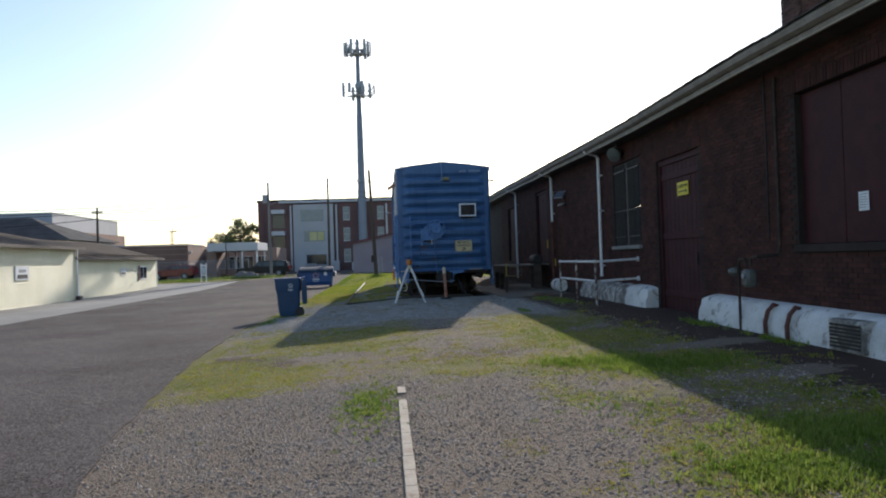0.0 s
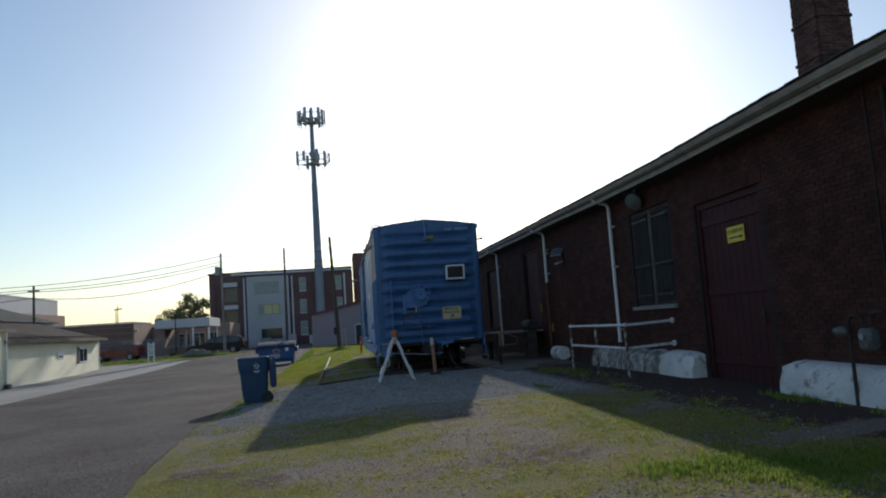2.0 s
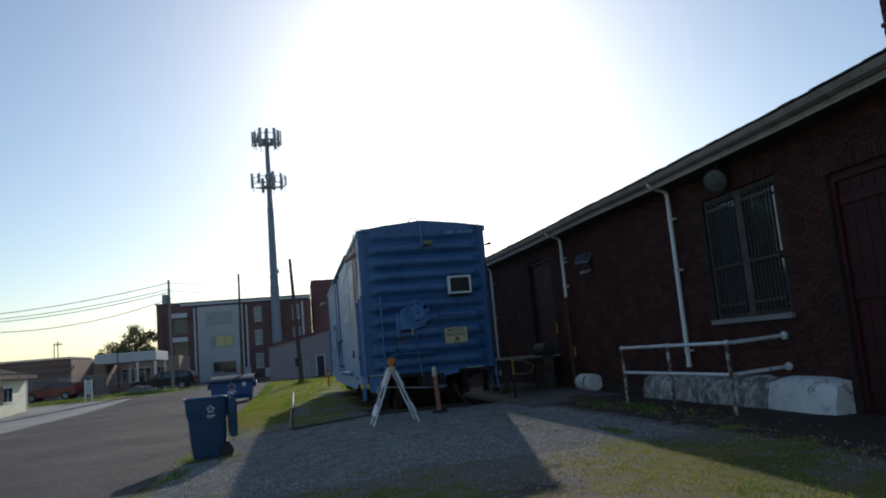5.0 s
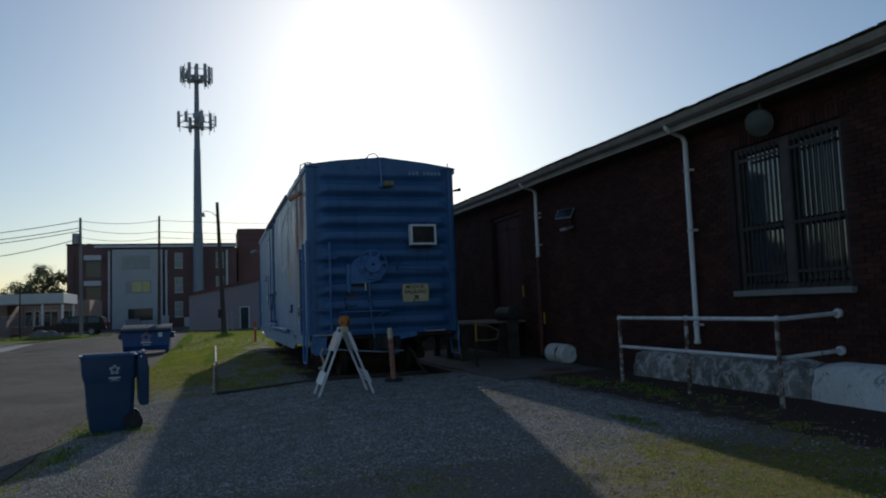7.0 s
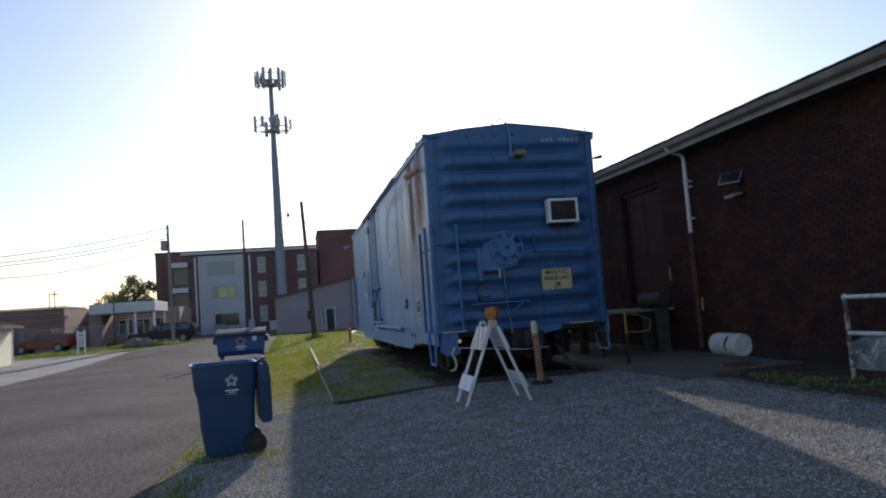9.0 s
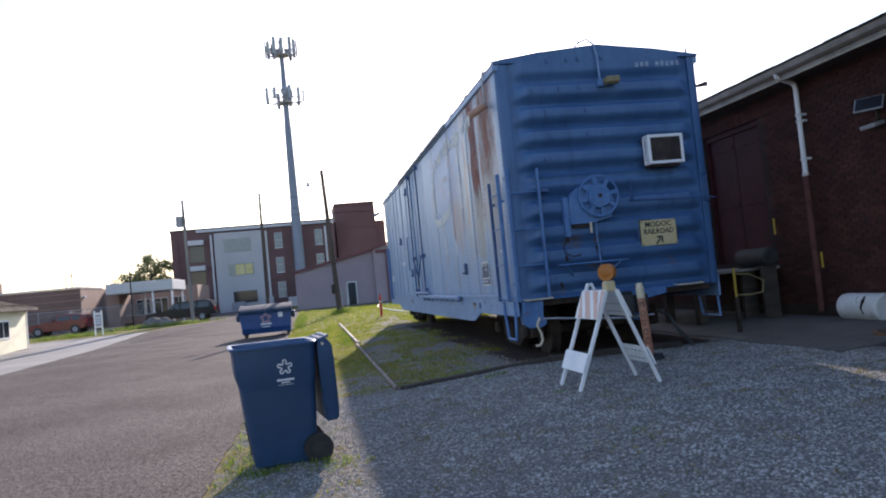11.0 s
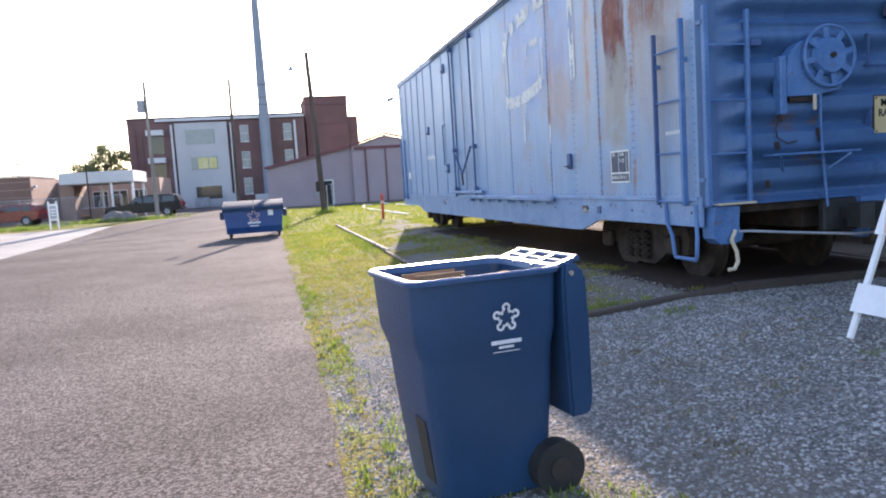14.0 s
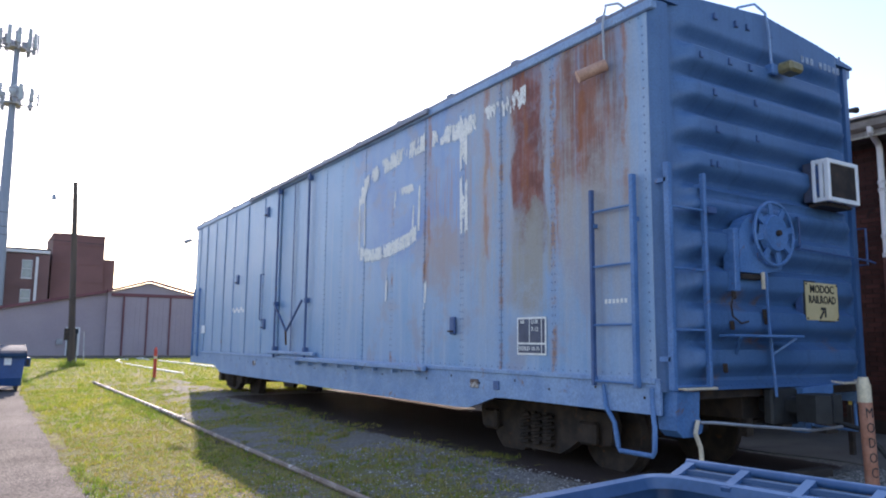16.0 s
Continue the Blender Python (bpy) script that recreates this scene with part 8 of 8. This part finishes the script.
def gas_meter():
    t = thing("gas_meter", pose(3.74, -13.9, gz(3.88, -13.9) - 0.03), "grey gas meter on upright pipes against the wall", "gas meter")
    part("case", box(B(), -0.1, 0.08, -0.12, 0.1, 0.74, 1.02, 0.04), LAMP_GREY, t, smooth=True)
    part("dial", cyl(B(), (-0.13, -0.02, 0.92), (-0.098, -0.02, 0.92), 0.045, n=16), GALV_DULL, t)
    part("riser", tube(B(), [(-0.02, 0.32, -0.05), (-0.02, 0.32, 1.1), (-0.02, 0.26, 1.18), (-0.02, 0.1, 1.18), (-0.02, 0.06, 1.08)], 0.024, 8), STEEL_DARK, t, smooth=True)
    part("outlet", tube(B(), [(-0.02, -0.08, 1.06), (-0.02, -0.1, 1.2), (-0.02, -0.3, 1.22), (0.28, -0.36, 1.24), (0.32, -0.36, 1.4), (0.32, -0.36, 4.0)], 0.024, 8), STEEL_DARK, t, smooth=True)
    part("regulator", ball(B(), (-0.04, 0.42, 0.98), 0.1, 12, 8, (1, 1, 0.7)), LAMP_GREY, t, smooth=True)
    part("regulator_cap", cyl(B(), (-0.04, 0.5, 0.98), (-0.04, 0.56, 0.98), 0.05, n=10), LAMP_GREY, t)
    for y in (-14.45, -15.05):
        p = thing("rusty_downpipe", pose(3.78, y, gz(3.8, y)), "short red-brown bent pipe against the white kerb", "pipe", "rusty pipes at the kerb")
        part("pipe", tube(B(), [(-0.1, 0, -0.02), (-0.11, 0, 0.2), (-0.06, 0, 0.37), (0.04, 0, 0.47), (0.1, 0, 0.44)], 0.034, 10), OLD_PIPE, p, smooth=True)
    v = thing("crawl_vent", pose(3.72, VENT_Y, gz(3.7, VENT_Y)), "framed dark grille in the white kerb", "vent")
    part("frame", box(B(), -0.06, 0.2, -0.35, 0.35, 0.02, 0.42, 0.01), GRIMY, v)
    for k in range(7):
        part("slat", box(B(), -0.075, -0.061, -0.3, 0.3, 0.06 + 0.046 * k, 0.09 + 0.046 * k), DARK_TANK, v)


gas_meter()


def wall_things():
    t = thing("white_barrel", pose(3.93, -0.2, gz(3.93, -0.2)), "white painted concrete drum lying against the wall", "barrel")
    bm = B()
    tube(bm, [(0, -0.42, 0.215), (0, -0.39, 0.215), (0, 0.39, 0.215), (0, 0.42, 0.215)], [0.18, 0.215, 0.215, 0.18], 18)
    part("drum", bm, PLINTH, t, smooth=True)
    part("crack", tube(B(), [(-0.12, -0.15, 0.39), (-0.19, -0.17, 0.32), (-0.216, -0.14, 0.22), (-0.2, -0.16, 0.12)], [0.012, 0.03, 0.016, 0.01], 6), MORTAR, t, "dark ragged crack")
    s = thing("solar_light", pose(4.09, -0.75, 0), "solar panel floodlight fixed to the brick wall", "wall light")
    part("bracket", bar(B(), (0.0, 0, 3.3), (-0.14, 0, 3.32), 0.05, 0.05), STEEL_DARK, s)
    m = Matrix.Translation((-0.2, -0.05, 3.38)) @ Matrix.Rotation(radians(35), 4, "Z") @ Matrix.Rotation(radians(-52), 4, "Y")
    pn = part("panel_frame", obox(B(), m, 0.28, 0.4, 0.025, 0.005), GALV, s)
    part("solar_panel", obox(B(), m @ Matrix.Translation((0, 0, 0.015)), 0.24, 0.36, 0.008), SOLAR, pn)
    part("solar_panel", obox(B(), m @ Matrix.Translation((0, 0, -0.016)), 0.24, 0.36, 0.006), GALV_DULL, pn)
    part("stem", bar(B(), (-0.02, 0, 3.3), (-0.02, 0, 3.0), 0.04, 0.04), STEEL_DARK, s)
    part("lamp_head", obox(B(), Matrix.Translation((-0.14, 0, 3.06)) @ Matrix.Rotation(radians(-15), 4, "Y"), 0.2, 0.3, 0.06, 0.01), GALV, s, "flat grey lamp head")
    b = thing("flood_light", pose(4.09, -6.85, 0), "grey drum-shaped floodlight hanging under the eave", "wall light")
    part("hanger", tube(B(), [(-0.16, 0, 4.25), (-0.16, 0, 4.02)], 0.02, 8), TRIM, b)
    d = Vector((-0.72, -0.55, -0.42)).normalized()
    c = Vector((-0.16, 0, 3.9))
    part("shade", tube(B(), [c - d * 0.14, c - d * 0.12, c - d * 0.02, c + d * 0.12, c + d * 0.13], [0.06, 0.12, 0.17, 0.19, 0.19], 20), LAMP_GREY, b, smooth=True)
    part("lens", tube(B(), [c + d * 0.131, c + d * 0.15], [0.17, 0.14], 20), LAMP_GREY, b, "dusty grey-green glass lens", True)
    y = thing("classroom_sign", pose(4.185, -10.4, 2.64), "small yellow sign reading classroom above an arrow", "sign")
    part("panel", box(B(), -0.025, -0.01, -0.275, 0.275, -0.14, 0.14, 0.004), SIGN_YELLOW, y)
    face = Matrix(((0, 0, -1, 0), (-1, 0, 0, 0), (0, 1, 0, 0), (0, 0, 0, 1)))
    text("lettering", "CLASSROOM", 0.1, Matrix.Translation((-0.027, 0, 0.05)) @ face @ Matrix.Diagonal((0.86, 1, 1, 1)), INK, y)
    bm = B()
    box(bm, -0.029, -0.026, -0.16, 0.2, -0.07, -0.045)
    prism(bm, [(-0.16, -0.1), (-0.23, -0.058), (-0.16, -0.015)], "x", -0.029, -0.026)
    part("arrow", bm, INK, y)
    p = thing("paper_notice", pose(4.19, -16.1, 1.91), "white paper notice pinned to the boarded bay", "notice")
    part("sheet", box(B(), -0.006, -0.002, -0.1, 0.1, -0.125, 0.125), PAPER, p)
    for k in range(6):
        part("writing_bar", box(B(), -0.009, -0.0062, -0.075 + 0.02 * (k % 2), 0.075, 0.085 - 0.034 * k, 0.093 - 0.034 * k), GALV_DULL, p)
    c = thing("wall_cable", pose(0, 0, 0), "thin black cable clipped down the brick wall", "cable")
    part("cable", tube(B(), [(4.08, -13.9, 4.15), (4.085, -13.92, 3.0), (4.085, -13.9, 1.5)], 0.012, 6), WIRE, c)
    h = thing("storage_tank", pose(3.55, 1.75, 0), "grey steel tank lying beside the loading dock", "tank")
    part("shell", tube(B(), [(0, -0.3, 1.22), (0, -0.26, 1.22), (0, 0.6, 1.22), (0, 0.64, 1.22)], [0.12, 0.17, 0.17, 0.12], 16), DARK_TANK, h, smooth=True)
    for yy in (-0.15, 0.5):
        part("cradle", box(B(), -0.14, 0.14, yy - 0.04, yy + 0.04, 0.09, 1.06), TIMBER, h)
    r = thing("dock_step_rail", pose(2.2, 0.55, 0), "yellow post with a bent handrail by the dock", "handrail")
    # Lower post kept dark: the shadow there is put into its colour.
    part("post", box(B(), -0.03, 0.03, -0.03, 0.03, 0.03, 0.63, 0.006), STEEL_DARK, r)
    part("post_top", box(B(), -0.016, 0.016, -0.016, 0.016, 0.631, 1.1, 0.004), YELLOW, r, "yellow post top above a length darkened for shadow")
    part("rail", tube(B(), [(0.02, 0, 0.66), (0.3, 0.05, 0.64), (0.55, 0.1, 0.66), (0.6, 0.12, 0.85), (0.3, 0.06, 0.98), (0.03, 0, 1.0)], 0.014, 8), YELLOW_DIM, r, "dull yellow bent rail", True)


wall_things()

# ---- gravel and grass ----


def scatter_stones(name, material, label, seed, plots):
    """Packed angular gravel dropped on plots (x0, x1, y0, y1, count, least, most)."""
    rng = np.random.default_rng(seed)
    base = np.array([(1, 0, -0.2), (0.3, 0.9, -0.3), (-0.8, 0.6, -0.2), (-0.7, -0.7, -0.25), (0.4, -0.9, -0.3), (0.5, 0.3, 0.55), (-0.4, 0.2, 0.6), (0.05, -0.5, 0.5)])
    tri = np.array([(0, 1, 5), (1, 2, 6), (1, 6, 5), (2, 3, 6), (3, 7, 6), (3, 4, 7), (4, 0, 5), (4, 5, 7), (5, 6, 7)])
    spots = []

    def drop(x0, x1, y0, y1, count, lo, hi):
        pts = rng.uniform((x0, y0), (x1, y1), (count, 2))
        toss = rng.uniform(0, 1, count)
        size = rng.uniform(lo, hi, count) * rng.uniform(0.6, 1.15, count)
        for (x, y), r, s in zip(pts, toss, size):
            if x < road_edge(y) + 0.02 - 0.5 * smooth01(-y, 13.0, 17.0) * r * r or (-1.45 < x < 1.5 and y > 0.3):
                continue
            if r < grass_amount(x, y) * 1.1 - 0.1 + 0.3 * noise.noise((x * 0.7, y * 0.7, 2.0)):
                continue
            spots.append((x, y, gz(x, y) + s * 0.12, s))

    for plot in plots:
        drop(*plot)
    p = np.array(spots)
    n = len(p)
    a = rng.uniform(0, 6.283, n)
    k = base[None] * (1 + rng.uniform(-0.25, 0.25, (n, 8, 3))) * p[:, 3, None, None]
    k *= np.stack([np.ones(n), rng.uniform(0.6, 1, n), rng.uniform(0.45, 0.9, n)], 1)[:, None, :]
    c, d = np.cos(a)[:, None], np.sin(a)[:, None]
    vs = np.stack([c * k[:, :, 0] - d * k[:, :, 1], d * k[:, :, 0] + c * k[:, :, 1], k[:, :, 2]], 2) + p[:, None, :3]
    fs = (tri[None] + 8 * np.arange(n)[:, None, None]).reshape(-1, 3)
    me = bpy.data.meshes.new(name)
    me.vertices.add(n * 8)
    me.vertices.foreach_set("co", vs.ravel())
    me.loops.add(len(fs) * 3)
    me.loops.foreach_set("vertex_index", fs.ravel())
    me.polygons.add(len(fs))
    me.polygons.foreach_set("loop_start", np.arange(len(fs)) * 3)
    me.update(calc_edges=True)
    me.materials.append(material)
    tagged(new(name, me), label, "gravel", kind="stuff")


def scatter_grass(name, material, spots, label):
    """Tufts of bent blades at (x, y, height, blades)."""
    rng = np.random.default_rng(17)
    vs, fs = [], []
    for x, y, h, n in spots:
        z = gz(x, y)
        for _ in range(n):
            a = rng.uniform(0, 6.283)
            r = rng.uniform(0, 0.05 + 0.3 * h)
            bx, by = x + r * math.cos(a), y + r * math.sin(a)
            hh = h * rng.uniform(0.5, 1.2)
            lean = hh * rng.uniform(0.15, 0.9)
            b = rng.uniform(0, 6.283)
            lx, ly = math.cos(b) * lean, math.sin(b) * lean
            w = rng.uniform(0.0025, 0.005) * (1 + h * 4)
            px, py = -math.sin(b) * w, math.cos(b) * w
            o = len(vs)
            vs += [(bx - px, by - py, z - 0.005), (bx + px, by + py, z - 0.005), (bx + lx * 0.45 + px * 0.8, by + ly * 0.45 + py * 0.8, z + hh * 0.65), (bx + lx * 0.45 - px * 0.8, by + ly * 0.45 - py * 0.8, z + hh * 0.65), (bx + lx, by + ly, z + hh)]
            fs += [(o, o + 1, o + 2, o + 3), (o + 3, o + 2, o + 4)]
    tagged(raw(name, vs, fs, material), label, "grass", kind="stuff")


def grass_spots():
    rng = np.random.default_rng(23)
    out = []

    dry = []

    def zone(x0, x1, y0, y1, per, h0, h1, blades, gate=0.0, straw=0.0):
        n = int((x1 - x0) * (y1 - y0) * per)
        for x, y in rng.uniform((x0, y0), (x1, y1), (n, 2)):
            if x < road_edge(y) + rng.uniform(-0.06, 0.1):
                continue
            if -1.0 < x < 1.6 and 0.0 < y < 13.4:
                continue
            patch = noise.noise((x * 0.8, y * 0.8, 0.0)) * 0.5 + noise.noise((x * 2.6, y * 2.6, 4.0)) * 0.45
            if grass_amount(x, y) + patch * 0.75 < 0.5 + gate + rng.uniform(-0.12, 0.12):
                continue
            tall = 1.0 + 0.5 * max(0, noise.noise((x * 0.5, y * 0.5, 9.0)))
            (dry if rng.uniform() < straw else out).append((x, y, rng.uniform(h0, h1) * tall, blades))

    zone(-5.65, -3.5, 0.3, 9.0, 230, 0.014, 0.036, 6, 0.0, 0.5)
    zone(-3.5, -1.0, 0.4, 9.0, 170, 0.02, 0.05, 6, 0.0, 0.6)
    zone(-5.6, 2.6, 9.0, 20.0, 150, 0.025, 0.055, 6, 0.0, 0.12)
    zone(-5.6, 9.0, 20.0, 45.5, 26, 0.05, 0.11, 6)
    zone(-5.75, -4.55, -9.0, 0.4, 240, 0.012, 0.032, 5, 0.22, 0.75)
    zone(-4.6, 2.4, -7.6, 0.0, 60, 0.012, 0.03, 6, 0.02, 0.5)
    zone(-5.2, 3.6, -15.0, -7.5, 200, 0.01, 0.026, 5, 0.0, 0.5)
    zone(-4.6, 3.6, -22.5, -15.0, 250, 0.009, 0.025, 5, 0.0, 0.45)
    zone(-34.0, -11.0, 38.2, 48.0, 34, 0.1, 0.2, 6, -0.4)
    zone(2.0, 4.0, -24.0, -2.5, 30, 0.03, 0.08, 6, 0.05)
    return out, dry


def weed_spots():
    rng = np.random.default_rng(31)
    out = []
    for cx, cy, rx, ry, n, h in ((1.15, -15.95, 0.5, 0.7, 760, 0.055), (0.4, -15.55, 0.5, 0.3, 200, 0.06), (1.9, -16.0, 0.5, 0.5, 300, 0.05), (0.75, -20.4, 0.6, 0.45, 800, 0.05), (1.5, -19.5, 0.6, 0.5, 620, 0.06), (-2.25, -17.4, 0.28, 1.1, 330, 0.035), (2.0, -20.5, 0.6, 0.8, 300, 0.06), (0.1, -18.3, 0.7, 0.9, 120, 0.03), (0.7, -13.0, 0.5, 1.6, 160, 0.035), (1.3, -7.4, 0.15, 0.7, 70, 0.04), (2.75, -5.6, 0.3, 0.9, 90, 0.05), (2.6, -3.9, 0.3, 0.7, 60, 0.05),
                                 (3.45, -12.6, 0.2, 0.6, 60, 0.08), (3.5, -15.0, 0.15, 0.7, 50, 0.08), (-5.3, -4.9, 0.2, 0.9, 45, 0.07), (-5.35, -2.6, 0.18, 1.2, 50, 0.065), (-5.4, 0.6, 0.14, 1.0, 60, 0.06), (-5.45, 4.0, 0.14, 2.4, 90, 0.06),
                                 (-4.55, -3.5, 0.25, 0.3, 26, 0.05), (-5.1, -3.35, 0.18, 0.12, 16, 0.06), (-2.6, 0.45, 0.9, 0.25, 70, 0.05), (-1.9, -2.4, 0.12, 0.1, 4, 0.04), (-2.0, -4.6, 0.12, 0.12, 4, 0.035), (-2.2, -0.3, 0.25, 0.12, 12, 0.05),
                                 (-2.9, 33.6, 0.6, 0.6, 120, 0.3), (-3.6, 13.0, 0.25, 4.0, 160, 0.09), (-5.2, 30.0, 0.3, 8.0, 260, 0.16), (-15.0, 44.6, 3.0, 0.8, 420, 0.3), (-20.0, 41.0, 2.5, 1.0, 260, 0.28)):
        for _ in range(n):
            x, y = rng.normal(cx, rx * 0.55), rng.normal(cy, ry * 0.55)
            if x < road_edge(y) - 0.05 and y < 38:
                continue
            out.append((x, y, h * rng.uniform(0.5, 1.2), 7))
    return out


scatter_stones("gravel", STONE, "loose pale grey angular gravel", 5, ((-5.6, 2.0, -8.6, 0.1, 90000, 0.008, 0.0185), (-5.5, -1.5, 0.2, 4.5, 7000, 0.007, 0.019), (-5.75, -4.6, -9.0, 6.0, 9000, 0.007, 0.02), (2.0, 3.2, -9.0, -3.0, 250, 0.008, 0.02)))
scatter_stones("brown_gravel", STONE_BROWN, "loose brown and grey gravel among thin grass", 6, ((-5.0, 2.6, -16.0, -8.6, 12000, 0.008, 0.02), (-5.2, 2.6, -21.5, -16.0, 30000, 0.008, 0.021), (2.0, 3.2, -20.0, -9.0, 300, 0.008, 0.02)))
green, straw_tufts = grass_spots()
scatter_grass("grass", GRASS, green, "patchy short grass, green to straw yellow")
scatter_grass("dry_grass", DRY_GRASS, straw_tufts, "thin straw-coloured dry grass")


def litter_spots():
    """Low brown clumps of dead weeds and leaves on the shaded gravel."""
    rng = np.random.default_rng(41)
    out = []
    for _ in range(130):
        cx, cy = rng.uniform(-4.2, 1.6), rng.uniform(-6.8, -0.3)
        r = rng.uniform(0.05, 0.16)
        for _ in range(int(rng.uniform(4, 12))):
            out.append((rng.normal(cx, r), rng.normal(cy, r * 0.8), rng.uniform(0.012, 0.032), 6))
    return out


scatter_grass("leaf_litter", LITTER, litter_spots(), "brown dead leaves and weeds scattered on gravel")
scatter_grass("weeds", WEED, weed_spots(), "low green weeds growing through the gravel")

# ---- brickwork of the depot wall ----


def brickwork():
    rnd = random.Random(11)
    L, H, PY, PZ = 0.203, 0.057, 0.214, 0.068
    base = bpy.data.meshes.new("brick")
    xa = -0.004
    base.from_pydata([(xa, 0, 0), (xa, L, 0), (xa, L, H), (xa, 0, H), (0.012, -0.002, -0.002), (0.012, L + 0.002, -0.002), (0.012, L + 0.002, H + 0.002), (0.012, -0.002, H + 0.002)], [],
                     [(0, 3, 2, 1), (0, 1, 5, 4), (1, 2, 6, 5), (2, 3, 7, 6), (3, 0, 4, 7)])
    base.materials.append(BRICK)
    vs, fs = [], []
    row, z = 0, 0.3
    while z < 4.36:
        y = -26.0 + (row % 2) * PY / 2
        while y < 13.0:
            clear = all(y + L < o[0] - 0.01 or y > o[1] + 0.01 or z + H < o[2] - 0.1 or z > o[3] for o in OPENINGS)
            if clear and z + H < eave(y) - 0.22:
                j = rnd.uniform(-0.003, 0.003)
                if -3.2 < y < 1.7 and 3.28 < z < 4.16:
                    ob = new("brick", base)
                    ob.parent = wall
                    ob.location = (WX + j, y, z)
                else:
                    o = len(vs)
                    vs += [(WX + j + c[0], y + c[1], z + c[2]) for c in ((xa, 0, 0), (xa, L, 0), (xa, L, H), (xa, 0, H), (0.012, -0.002, -0.002), (0.012, L + 0.002, -0.002), (0.012, L + 0.002, H + 0.002), (0.012, -0.002, H + 0.002))]
                    fs += [(o, o + 3, o + 2, o + 1), (o, o + 1, o + 5, o + 4), (o + 1, o + 2, o + 6, o + 5), (o + 2, o + 3, o + 7, o + 6), (o + 3, o, o + 4, o + 7)]
            y += PY
        z += PZ
        row += 1
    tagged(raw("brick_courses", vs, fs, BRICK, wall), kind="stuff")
    # arched and flat brick lintels over the openings
    bm = B()
    for y0, y1, z0, z1 in OPENINGS[:4]:
        n = int((y1 - y0 + 0.3) / 0.075)
        for k in range(n):
            y = y0 - 0.15 + (y1 - y0 + 0.3) * k / n
            box(bm, WX - 0.012 + rnd.uniform(-0.003, 0.003), WX + 0.05, y, y + 0.062, z1 + 0.006, z1 + 0.2)
    part("lintel_bricks", bm, BRICK, wall)


brickwork()
